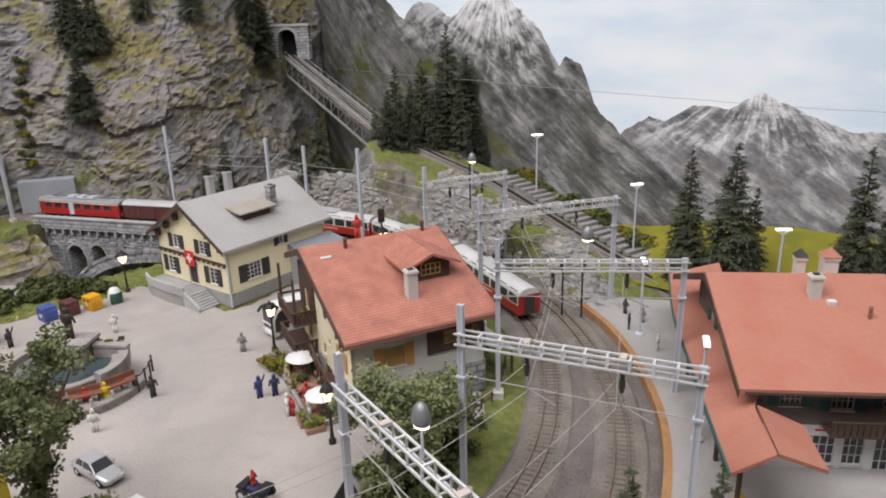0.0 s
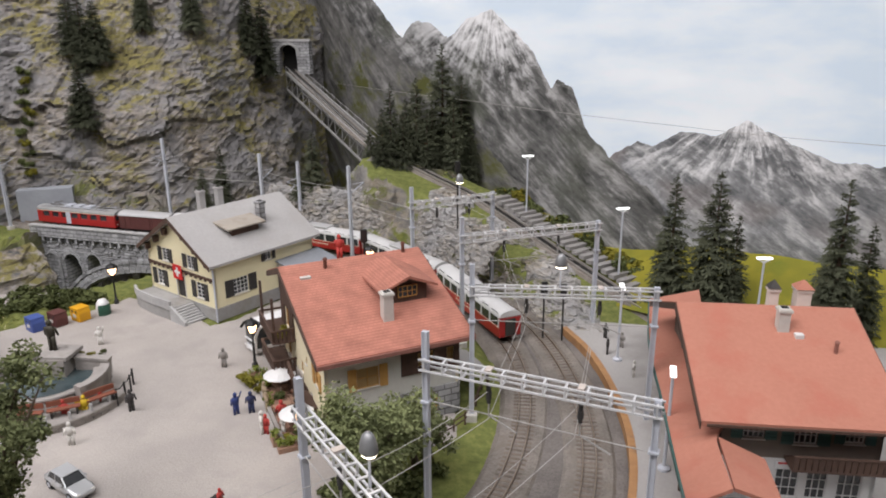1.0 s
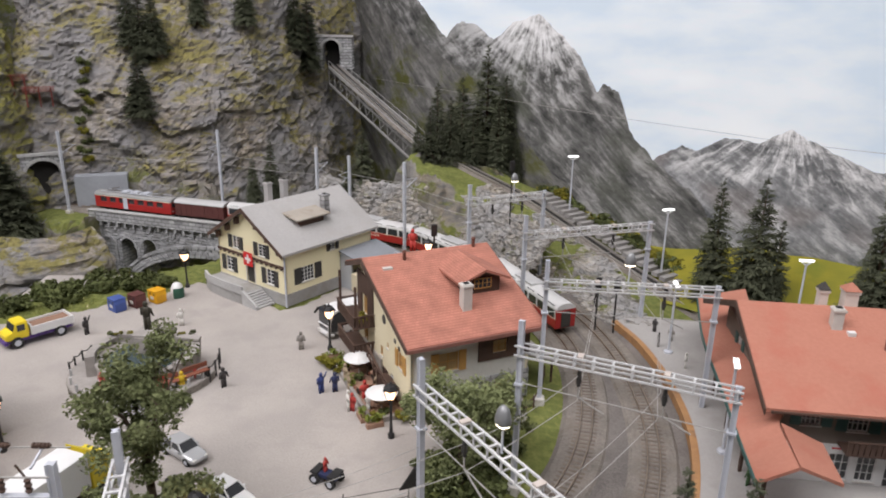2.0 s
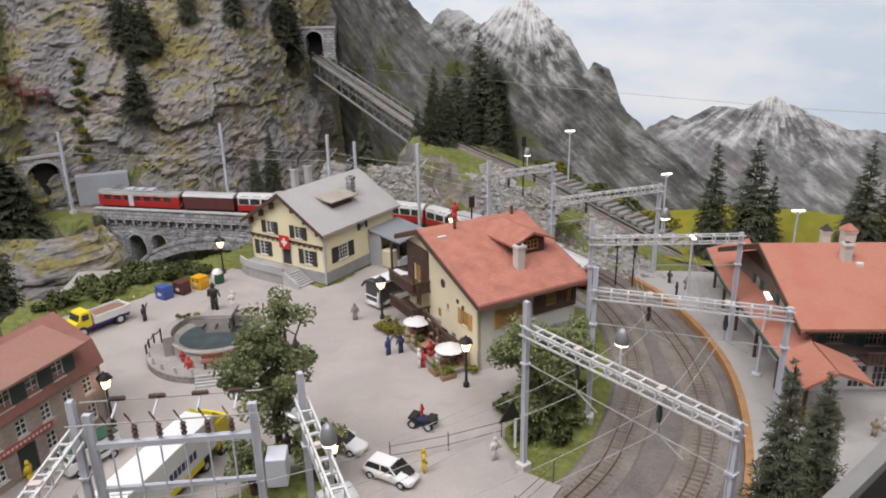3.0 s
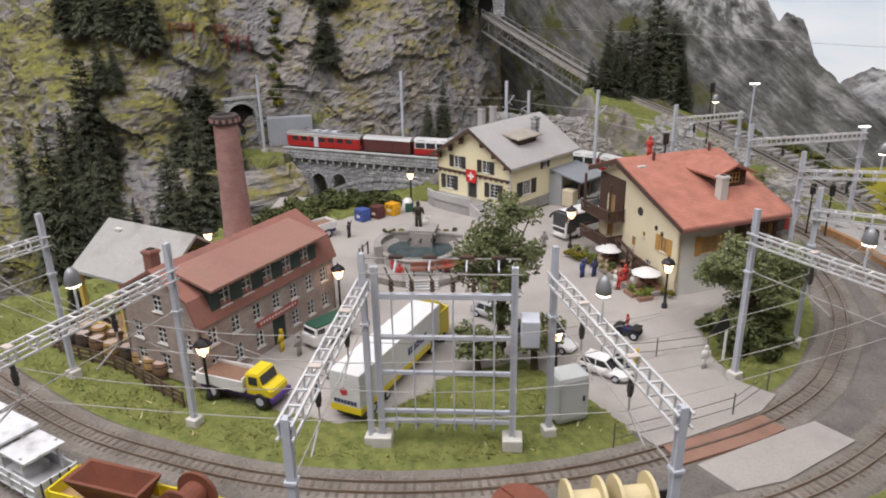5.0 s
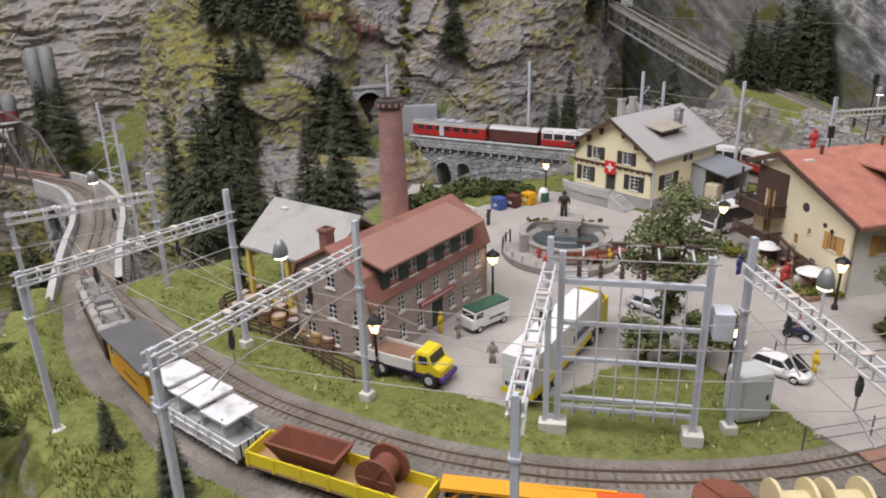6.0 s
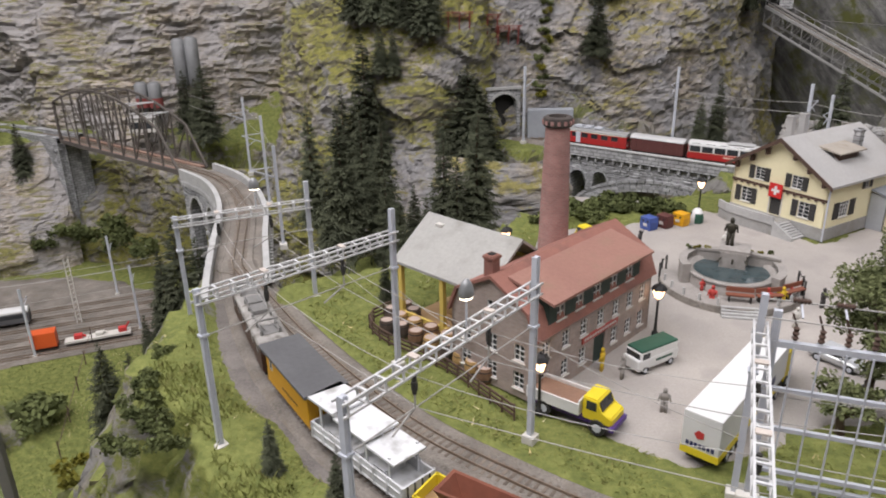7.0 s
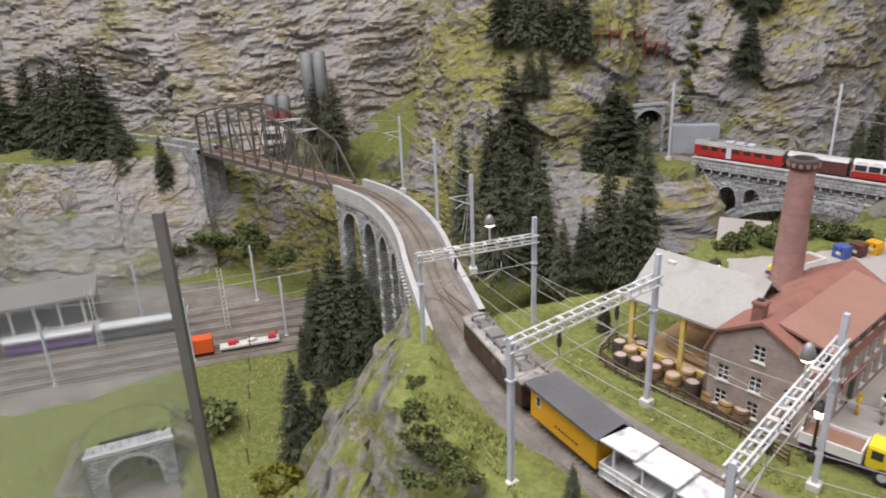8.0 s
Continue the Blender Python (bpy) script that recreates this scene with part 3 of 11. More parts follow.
def land(x, y):
    rough = fbm(x * 0.05, y * 0.05, 0.0, 5, 3)
    fine = fbm(x * 0.25, y * 0.25, 0.0, 4, 9)
    d = inside_distance(x, y, EDGE) + 2.2 * rough
    floor = -43 + 27 * smoothstep(-118, -42, x + 0.25 * (y - 110)) + 1.5 * rough
    # lower yard is level; slopes and meadows round it
    yard = smoothstep(-12, 6, (x + 128) * -0.62 + (y - 95) * -0.28 + 8)
    floor = np.where(x < -100, floor * (1 - yard) + -43.0 * yard, floor)
    steep = 1.9 + 0.7 * rough
    top = np.where(d > 0, 0.0, d * steep) + np.where(d > 0, 0.0, 1.2 * fine)
    edge_hump = 1.3 * np.exp(-((d - 3) / 3.0) ** 2) * smoothstep(-40, -55, x) * (y < 72)
    z = np.maximum(floor, top) + edge_hump
    # lawn reaching out beside the yellow house
    apron = inside_distance(x, y, APRON) + 0.8 * rough
    z = np.maximum(z, np.where(apron > -6, np.where(apron > 0, -0.05, 2.2 * apron), -99))
    # the slope up to the rock wall, with a shelf for the line
    up = (y - wall_foot(x) + 9 * rough + 3) * 1.6 - 2
    up = up - 34 * smoothstep(-24, -4, x) - 50 * smoothstep(-6, 8, x) - 120 * smoothstep(-104, -114, x)
    z = np.maximum(z, np.minimum(up, 60))
    # the far bank on the left, carrying the line past the truss bridge
    bd = inside_distance(x, y, BANK) + 2.5 * rough
    bank = -8.8 + np.where(bd > 0, 0.05 * np.minimum(bd, 20), 2.4 * bd) + 0.5 * fine
    z = np.maximum(z, np.where(x < -140, bank, -99))
    behind = -13 + (y - 186) * 0.35 + 5 * rough
    z = np.maximum(z, np.where(x < -112, np.minimum(behind, 4) - 34 * smoothstep(192, 178, y), -99))
    # green knoll and rocky bank behind the station throat
    q, _ = near_line(x, y, TRACK_INNER[17:24])
    knoll = (0.12 + 0.88 * smoothstep(4.0, 10.5, q)) * 12.5 * np.exp(-(((x - 27) / 9) ** 2 + ((y - 143) / 9) ** 2)) + 7 * np.exp(-(((x - 46) / 8) ** 2 + ((y - 147) / 12) ** 2))
    z = z + np.where(x > 0, knoll + 0.5 * fine * (knoll > 0.5), 0)
    far = smoothstep(140, 150, y - 10 * smoothstep(62, 48, x)) * smoothstep(34, 46, x)
    z = z * (1 - far) - 40 * far
    q, fz = near_line(x, y, FUNICULAR)
    mix = smoothstep(10.5, 6.0, q)
    z = np.where(y < 150, z * (1 - mix) + (fz - 0.6) * mix, z)
    for pts, w in ((TRACK_INNER[17:], 3.4),):
        q, _ = near_line(x, y, pts)
        mix = smoothstep(w + 2.4, w, q) * (x > 0)
        z = z * (1 - mix) - 0.55 * mix
    q, _ = near_line(x, y, TRACK_INNER[24:])
    shelf = smoothstep(15.0, 8.0, q) * (x < -43)
    z = np.where((x < -41), z * (1 - shelf) - 0.5 * shelf, z)
    # the line on its abutment before the viaduct
    q, _ = near_line(x, y, TRACK_OUTER[:4])
    mix = smoothstep(5, 3.5, q)
    z = np.where(d > -3, z * (1 - mix) - 0.5 * mix, z)
    sink = 0.75 * smoothstep(-1.2, 0.4, inside_distance(x, y, YARD_BAND)) + 0.3 * smoothstep(-0.6, 0.6, inside_distance(x, y, PLAZA))
    sink = np.maximum(sink, 0.5 * smoothstep(3.6, 2.6, near_line(x, y, TRACK_INNER)[0]))
    z = np.where(np.abs(z) < 2, z - sink, z)
    aisle = smoothstep(0, -2.5, inside_distance(x, y, EDGE)) * (x > -30) * (y < 60)
    z = z * (1 - aisle) - 70 * aisle
    low = smoothstep(-5, 2, inside_distance(x, y, LOWYARD))
    z = z * (1 - low) - 43.0 * low
    # mound over the tunnel mouth in the lower meadow, and the cut before it
    front = (x + 129.5) * 0.72 - (y - 68.5) * 0.69
    mound = 13.0 * np.exp(-(((x + 135) / 10) ** 2 + ((y - 74) / 10) ** 2)) * smoothstep(-1.7, -4.6, front)
    z = np.where(z < -30, np.minimum(z + mound, np.maximum(z, -35.9)), z)
    q, _ = near_line(x, y, CUTTING)
    cut = smoothstep(9.5, 6.0, q) * (front > -1.9) * (z < -20)
    z = z * (1 - cut) - 48.3 * cut
    return z - 0.08


gx, gy = np.meshgrid(np.arange(-270, 151, 0.85), np.arange(8, 226, 0.85))
gz = land(gx, gy)
flat = (inside_distance(gx, gy, EDGE) > 3) & (np.abs(gz + 0.08) < 0.3)
gz = np.where(flat, gz + 0.12 * fbm(gx * 0.4, gy * 0.4, 0.0, 3, 5) - 0.1, gz)
steepness = np.hypot(*np.gradient(gz, 0.85))
push = smoothstep(0.5, 1.6, steepness)
nz = fbm(gx * 0.16, gy * 0.16, gz * 0.22, 5, 21, True)
gx2 = gx + push * 1.1 * fbm(gx * 0.2, gy * 0.2, gz * 0.3, 4, 31)
crag = facets(gx + 0.4 * gy, gz + 0.2 * gx, 5.0, 3.6, 91) + 0.6 * facets(gx - 0.5 * gy, gz, 2.2, 1.9, 95)
gy2 = gy - push * (0.8 * nz + 0.6 * crag)
ground = sheet("ground", np.stack([gx2, gy2, gz + push * 0.9 * nz], -1), M_LAND, "mossy model landscape of grass slopes and grey rock banks", "ground")
steep4 = np.maximum(np.maximum(steepness[:-1, :-1], steepness[1:, :-1]), np.maximum(steepness[:-1, 1:], steepness[1:, 1:]))
ground.data.polygons.foreach_set("use_smooth", (steep4 < 2.4).ravel())


WALLS = []


def wall_of_rock(name, foot, top_lean, height, z0, step, seed, material, label, amp=6.0, flat=1.0):
    """A rock face over a foot line, leaning back, of broken planes at three sizes."""
    line = smooth_line(foot, step)
    h = headings(line)
    up = np.arange(0, height, step * 0.9)
    s = np.arange(len(line))[None, :] * step
    v = up[:, None]
    nx, ny = -h[:, 1], h[:, 0]
    bend = 3.0 * fbm(s * 0.05, v * 0.05, 0.7, 3, seed + 60)
    sw, vw = s + 0.35 * v + bend, v - 0.22 * s / flat + bend
    big = fbm(s * 0.030, v * 0.022, 0.3 + seed, 3, seed, True) * amp
    long = 1 + 0.8 * (flat - 1)
    slab = 0.19 * facets(sw, vw, 13, 10 / flat, seed + 5) + 0.075 * facets(sw + bend, vw, 5.0 * long, 4.2 / flat, seed + 15)
    chips = 0.062 * facets(sw - 0.5 * bend, vw - bend, 2.3 * long, 1.9 / flat, seed + 25) + 0.042 * facets(sw + bend, vw + bend, 1.15 * long, 1.0 / flat, seed + 35)
    broken = smoothstep(-0.5, 0.5, fbm(s * 0.06, v * 0.07, 0.0, 3, seed + 44))
    out = big + amp * (slab + chips * (0.7 + 0.45 * broken))
    out = out + amp * 0.085 * fbm(sw * 0.42, vw * 0.5 * flat ** 0.5, 0.0, 4, seed + 7, True)
    back = top_lean * (z0 + v)
    x = line[:, 0][None, :] + nx * (back - out)
    y = line[:, 1][None, :] + ny * (back - out)
    z = z0 + v + 0 * s + 0.25 * out
    xyz = np.stack([x, y, z], -1)
    WALLS.append(xyz.reshape(-1, 3))
    return sheet(name, xyz, material, label, "rock face", smooth=False)


def on_wall(x, z):
    """The place on the rock face at x and height z that is farthest forward."""
    best = None
    for w in WALLS:
        near = w[np.hypot(w[:, 0] - x, w[:, 2] - z) < 1.2]
        if len(near) and (best is None or near[:, 1].mean() < best):
            best = near[:, 1].mean()
    return best if best is not None else 178.0


wall_of_rock("rock_wall_1", [(-64, 168), (-59, 166), (-52, 167), (-45, 168), (-25, 170), (-12, 177), (-4, 188), (0, 196), (3.5, 203), (11, 226)], 0.22, 130, -45, 0.55, 2, M_ROCK, "great grey model rock face with yellow moss ledges", 3.6)
wall_of_rock("rock_wall_2", [(-360, 150), (-290, 172), (-240, 181), (-205, 184), (-188, 188), (-176, 198), (-160, 212), (-138, 220), (-118, 226), (-105, 236)], 0.20, 150, -48, 0.85, 14, M_ROCK_PALE, "pale bedded grey rock face behind the truss bridge", 4.8, 3.4)
wall_of_rock("rock_outcrop", [(-206, 181), (-190, 177), (-174, 175), (-152, 176), (-132, 177), (-122, 186)], 0.3, 33, -48, 0.5, 57, M_ROCK_MOSSY, "moss-grown rock slope under the truss bridge", 4.2)
wall_of_rock("rock_wall_3", [(-124, 226), (-120, 200), (-116, 180), (-111, 166), (-100, 159), (-86, 153), (-72, 152), (-63, 157), (-60, 164), (-60, 172)], 0.22, 130, -45, 0.55, 33, M_ROCK_MOSSY, "moss-grown rock buttress beside the gorge", 3.8)

wall_of_rock("rock_outcrop", [(1.5, 149.2), (14.8, 143.6), (26.4, 134.6), (34.6, 123), (38.5, 112)], 0.75, 9.5, -1.0, 0.32, 71, M_ROCK_BANK, "pale grey broken rock bank beside the track", 1.3)

BANK_FACE = WALLS[-1]


def rubble(name, places, n, lo, hi, material, label, seed):
    """Loose angular blocks bedded at random in a slope."""
    rnd = random.Random(seed)
    verts, faces = [], []
    for _ in range(n):
        c = places[rnd.randrange(len(places))]
        if not -0.8 < c[2] < 9.5:
            continue
        q = rnd.uniform(lo, hi)
        size = Vector((q * rnd.uniform(0.8, 1.6), q * rnd.uniform(0.6, 1.1), q * rnd.uniform(0.28, 0.6)))
        m = Matrix.Rotation(rnd.uniform(0, 6.28), 3, "Z") @ Matrix.Rotation(rnd.gauss(0, 0.28), 3, "X") @ Matrix.Rotation(rnd.gauss(0, 0.28), 3, "Y")
        k = len(verts)
        for dz in (-1, 1):
            for dx, dy in ((-1, -1), (1, -1), (1, 1), (-1, 1)):
                p = m @ Vector((dx * size.x * rnd.uniform(0.55, 1), dy * size.y * rnd.uniform(0.55, 1), dz * size.z * rnd.uniform(0.7, 1)))
                verts.append(((c[0] + p.x) * U, (c[1] + p.y) * U, (c[2] + p.z) * U))
        faces += [(k, k + 3, k + 2, k + 1), (k + 4, k + 5, k + 6, k + 7)] + [(k + a, k + (a + 1) % 4, k + 4 + (a + 1) % 4, k + 4 + a) for a in range(4)]
    me = bpy.data.meshes.new(name)
    me.from_pydata(verts, [], faces)
    me.materials.append(material)
    return tagged(new(name, me), label, "rocks", "", "stuff")


BED = smooth_line(TRACK_OUTER[15:], 0.4)
BED_H = headings(BED)
bed_off = np.random.RandomState(8).uniform(2.6, 6.5, (len(BED), 6))
bed_x, bed_y = BED[:, :1] + BED_H[:, 1:] * bed_off, BED[:, 1:2] - BED_H[:, :1] * bed_off
bed_z = land(bed_x, bed_y) + 0.02
rubble("loose_stones", np.stack([bed_x, bed_y, bed_z], -1).reshape(-1, 3).tolist(), 1500, 0.12, 0.5, M_ROCK_BANK, "loose grey stones between the track and the grass bank", 6)
slope_x, slope_y = np.random.RandomState(12).uniform((18, 98), (54, 146), (9000, 2)).T
slope_keep = (near_line(slope_x, slope_y, FUNICULAR)[0] > 2.4) & (near_line(slope_x, slope_y, TRACK_INNER)[0] > 4.2) & (near_line(slope_x, slope_y, TRACK_OUTER)[0] > 3.0) & (near_line(slope_x, slope_y, FUNICULAR)[0] < 22) & (fbm(slope_x * 0.13, slope_y * 0.13, 0.0, 4, 51) > -0.12)
slope_x, slope_y = slope_x[slope_keep], slope_y[slope_keep]
slope_z = land(slope_x, slope_y) + 0.12
rubble("slope_stones", [p for p in np.stack([slope_x, slope_y, slope_z], -1).tolist() if p[2] > -0.7], 3600, 0.25, 1.0, M_ROCK_BANK, "grey stones and slabs scattered over the grass slope", 7)
rubble("rubble", BANK_FACE.tolist(), 2600, 0.28, 0.85, M_ROCK_BANK, "pale grey broken stone slabs bedded in the bank", 5)

wall_of_rock("rock_outcrop", [(-78, 152), (-62, 147.5), (-53, 146), (-47, 145.5), (-44.5, 151)], 0.7, 21, -22, 0.5, 83, M_ROCK, "grey broken rock bank under the stone viaduct", 3.4)
wall_of_rock("rock_outcrop", [(-50, 147), (-44, 144), (-39, 144.5), (-34, 150)], 0.7, 13, -23, 0.5, 85, M_ROCK, "low grey broken rock below the stone viaduct", 2.4)

wall_of_rock("rock_bank", [(-320, 133), (-246, 142), (-222, 146), (-212, 153.5), (-203, 160.5), (-197, 168)], 0.42, 38, -46.5, 0.6, 101, M_ROCK_PALE, "pale grey rock bank above the lower yard", 3.4)

# ---- painted distance: mountains and sky ----
def mountain_paint(name, dark, mid, pale, peak, snow_line, snow_soft, green=None, green_line=-20, warm=None):
    """Painted rock with streaks that run down from the peak, snow in the gullies."""
    m = bpy.data.materials.new(name)
    m.use_nodes = True
    nt = m.node_tree
    n, l = nt.nodes, nt.links
    b = n["Principled BSDF"]
    b.inputs["Roughness"].default_value, b.inputs["Specular IOR Level"].default_value = 0.95, 0.1
    tc = n.new("ShaderNodeTexCoord")
    sep = n.new("ShaderNodeSeparateXYZ")
    l.new(tc.outputs["UV"], sep.inputs[0])

    def calc(op, a, c=0.0, e=0.0):
        k = n.new("ShaderNodeMath")
        k.operation = op
        for i, q in enumerate((a, c, e)):
            if isinstance(q, float):
                k.inputs[i].default_value = q
            else:
                l.new(q, k.inputs[i])
        return k.outputs[0]

    def noise(vec, scale, detail, rough):
        t = n.new("ShaderNodeTexNoise")
        t.inputs["Scale"].default_value, t.inputs["Detail"].default_value, t.inputs["Roughness"].default_value = scale, detail, rough
        l.new(vec, t.inputs["Vector"])
        return t.outputs["Fac"]

    def span(src, a, c):
        r = n.new("ShaderNodeMapRange")
        r.inputs["From Min"].default_value, r.inputs["From Max"].default_value = a, c
        l.new(src, r.inputs["Value"])
        return r.outputs["Result"]

    def blend(fac, a, c):
        x = n.new("ShaderNodeMix")
        x.data_type = "RGBA"
        l.new(fac, x.inputs["Factor"])
        l.new(a, x.inputs["A"])
        x.inputs["B"].default_value = (*c, 1)
        return x.outputs["Result"]

    plain = noise(tc.outputs["UV"], 14, 12, 0.7)
    dx = calc("SUBTRACT", sep.outputs["X"], peak[0] * U)
    dz = calc("SUBTRACT", (peak[1] + 6) * U, sep.outputs["Y"])
    ang = calc("MULTIPLY_ADD", plain, 0.16, calc("ARCTAN2", dx, dz))
    rad = calc("SQRT", calc("ADD", calc("MULTIPLY", dx, dx), calc("MULTIPLY", dz, dz)))
    cmb = n.new("ShaderNodeCombineXYZ")
    l.new(calc("MULTIPLY", ang, 5.5), cmb.inputs[0])
    l.new(calc("MULTIPLY", rad, 3.4), cmb.inputs[1])
    streak = noise(cmb.outputs[0], 2.6, 10, 0.72)
    # brush strokes that fall to either side of the ridge
    bent = n.new("ShaderNodeCombineXYZ")
    l.new(calc("MULTIPLY", calc("ADD", dx, calc("MULTIPLY", dz, -0.95)), 9.0), bent.inputs[0])
    l.new(calc("MULTIPLY", calc("ADD", dx, dz), 1.6), bent.inputs[1])
    stroke = noise(bent.outputs[0], 2.6, 11, 0.76)
    tone = calc("MULTIPLY_ADD", plain, 0.22, calc("MULTIPLY_ADD", stroke, 0.52, calc("MULTIPLY", streak, 0.26)))
    r = n.new("ShaderNodeValToRGB")
    e = r.color_ramp.elements
    e[0].position, e[0].color, e[1].position, e[1].color = 0.41, (*dark, 1), 0.585, (*pale, 1)
    e.new(0.50).color = (*mid, 1)
    l.new(tone, r.inputs["Fac"])
    col = r.outputs["Color"]
    if warm:
        col = blend(span(noise(tc.outputs["UV"], 3.4, 3, 0.5), 0.52, 0.75), col, warm)
    high = calc("MULTIPLY_ADD", streak, 0.9, calc("MULTIPLY_ADD", plain, 0.9, sep.outputs["Y"]))
    snow = calc("MULTIPLY", span(high, snow_line * U + 0.90, (snow_line + snow_soft) * U + 0.90), span(rad, 0.40, 0.14))
    col = blend(snow, col, (0.88, 0.88, 0.89))
    if green:
        low = span(calc("MULTIPLY_ADD", plain, 0.8, calc("MULTIPLY", sep.outputs["Y"], -1.0)), -green_line * U + 0.40, -green_line * U + 0.60)
        col = blend(calc("MULTIPLY", low, span(noise(tc.outputs["UV"], 7.0, 8, 0.65), 0.47, 0.60)), col, green)
    l.new(col, b.inputs["Base Color"])
    return m


M_MOUNT = mountain_paint("mountain_paint", (0.045, 0.046, 0.045), (0.15, 0.15, 0.145), (0.42, 0.415, 0.41), (73.8, 73), 48, 24, warm=(0.115, 0.125, 0.09))
M_MOUNT_FAR = mountain_paint("far_mountain_paint", (0.085, 0.09, 0.095), (0.24, 0.245, 0.25), (0.52, 0.52, 0.525), (126.4, 45), 33, 20, warm=(0.36, 0.30, 0.28))
M_MOUNT_NEAR = mountain_paint("near_mountain_paint", (0.07, 0.07, 0.068), (0.16, 0.157, 0.15), (0.30, 0.295, 0.285), (2, 110), 260, 20, (0.10, 0.105, 0.035), 62)

# the backdrop stands as a curved panel behind the funicular and the lawns
PANEL = smooth_line([(-8, 262), (3, 240), (14, 215), (25, 190), (36, 171), (46.5, 153.5), (56.5, 138), (66.5, 123.5), (77, 112.5), (91, 102.5), (110, 95), (150, 86), (200, 78)], 0.5)
PANEL_H = headings(PANEL)
PANEL_START = 0.5 * int(np.argmin(np.hypot(PANEL[:, 0] - 14, PANEL[:, 1] - 215)))


def on_panel(s, off):
    """A place on the curved backdrop panel, off cm in front of it."""
    k = np.arange(len(PANEL)) * 0.5 - PANEL_START
    hx, hy = np.interp(s, k, PANEL_H[:, 0]), np.interp(s, k, PANEL_H[:, 1])
    return np.interp(s, k, PANEL[:, 0]) + off * hy, np.interp(s, k, PANEL[:, 1]) - off * hx


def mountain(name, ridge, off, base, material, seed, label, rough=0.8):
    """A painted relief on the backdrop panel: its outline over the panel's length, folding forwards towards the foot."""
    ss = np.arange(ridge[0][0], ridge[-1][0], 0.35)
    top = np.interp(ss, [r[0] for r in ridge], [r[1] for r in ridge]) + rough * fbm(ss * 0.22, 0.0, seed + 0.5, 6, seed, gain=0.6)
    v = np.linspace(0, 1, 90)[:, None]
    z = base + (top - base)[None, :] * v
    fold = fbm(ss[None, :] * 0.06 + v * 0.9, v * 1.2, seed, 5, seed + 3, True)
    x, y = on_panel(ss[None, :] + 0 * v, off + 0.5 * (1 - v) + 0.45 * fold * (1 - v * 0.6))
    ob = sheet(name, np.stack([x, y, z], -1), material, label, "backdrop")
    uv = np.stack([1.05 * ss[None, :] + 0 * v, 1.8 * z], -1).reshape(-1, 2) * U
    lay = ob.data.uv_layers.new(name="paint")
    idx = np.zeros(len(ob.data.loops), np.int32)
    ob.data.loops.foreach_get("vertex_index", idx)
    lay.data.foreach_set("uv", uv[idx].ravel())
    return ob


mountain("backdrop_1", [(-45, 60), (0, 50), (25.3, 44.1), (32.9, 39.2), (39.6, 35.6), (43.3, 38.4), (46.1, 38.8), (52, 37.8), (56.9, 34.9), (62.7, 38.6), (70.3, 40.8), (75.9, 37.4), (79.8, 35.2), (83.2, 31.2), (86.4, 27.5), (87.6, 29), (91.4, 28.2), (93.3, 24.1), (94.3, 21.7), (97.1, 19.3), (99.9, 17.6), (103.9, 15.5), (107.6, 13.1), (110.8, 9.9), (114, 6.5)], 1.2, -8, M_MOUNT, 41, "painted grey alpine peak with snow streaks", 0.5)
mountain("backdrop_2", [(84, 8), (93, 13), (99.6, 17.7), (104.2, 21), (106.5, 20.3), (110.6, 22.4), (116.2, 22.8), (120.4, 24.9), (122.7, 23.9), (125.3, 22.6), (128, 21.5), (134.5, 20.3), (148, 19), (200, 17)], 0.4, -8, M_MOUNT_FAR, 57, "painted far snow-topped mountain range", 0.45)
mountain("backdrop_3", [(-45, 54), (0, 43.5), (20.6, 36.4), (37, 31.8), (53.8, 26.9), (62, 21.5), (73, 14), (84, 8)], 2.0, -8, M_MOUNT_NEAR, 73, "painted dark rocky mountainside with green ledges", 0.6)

# meadow painted at the foot of the mountains
M_MEADOW = mat("painted_meadow", (0.30, 0.265, 0.035), (0.15, 0.155, 0.03), 0.95, grain=30, stain=(0.13, 0.16, 0.03), stain_scale=8, spec=0.1, bump=0.05)
ms_, mv_ = np.meshgrid(np.arange(92, 205, 1.5), np.linspace(0, 1, 24))
mx_, my_ = on_panel(ms_, 0.6 + 15 * (1 - mv_))
mz_ = -0.3 + (3.2 + 3.8 * smoothstep(96, 122, ms_)) * mv_ ** 1.2 + 0.25 * fbm(mx_ * 0.08, my_ * 0.08, 0.0, 3, 8)
sheet("meadow", np.stack([mx_, my_, mz_], -1), M_MEADOW, "yellow-green meadow slope below the painted mountains", "ground")

M_SKY = bpy.data.materials.new("glowing_painted_sky")
M_SKY.use_nodes = True
sn, sl = M_SKY.node_tree.nodes, M_SKY.node_tree.links
stc, smap, sno, srm = sn.new("ShaderNodeTexCoord"), sn.new("ShaderNodeMapping"), sn.new("ShaderNodeTexNoise"), sn.new("ShaderNodeValToRGB")
smap.inputs["Scale"].default_value = (0.8, 1.0, 2.2)
sno.inputs["Scale"].default_value, sno.inputs["Detail"].default_value = 1.5, 5
sl.new(stc.outputs["Object"], smap.inputs["Vector"])
sl.new(smap.outputs["Vector"], sno.inputs["Vector"])
srm.color_ramp.elements[0].position, srm.color_ramp.elements[0].color = 0.40, (0.56, 0.635, 0.715, 1)
srm.color_ramp.elements[1].position, srm.color_ramp.elements[1].color = 0.62, (0.79, 0.795, 0.80, 1)
sl.new(sno.outputs["Fac"], srm.inputs["Fac"])
sb = sn["Principled BSDF"]
sb.inputs["Roughness"].default_value = 0.95
sl.new(srm.outputs["Color"], sb.inputs["Base Color"])
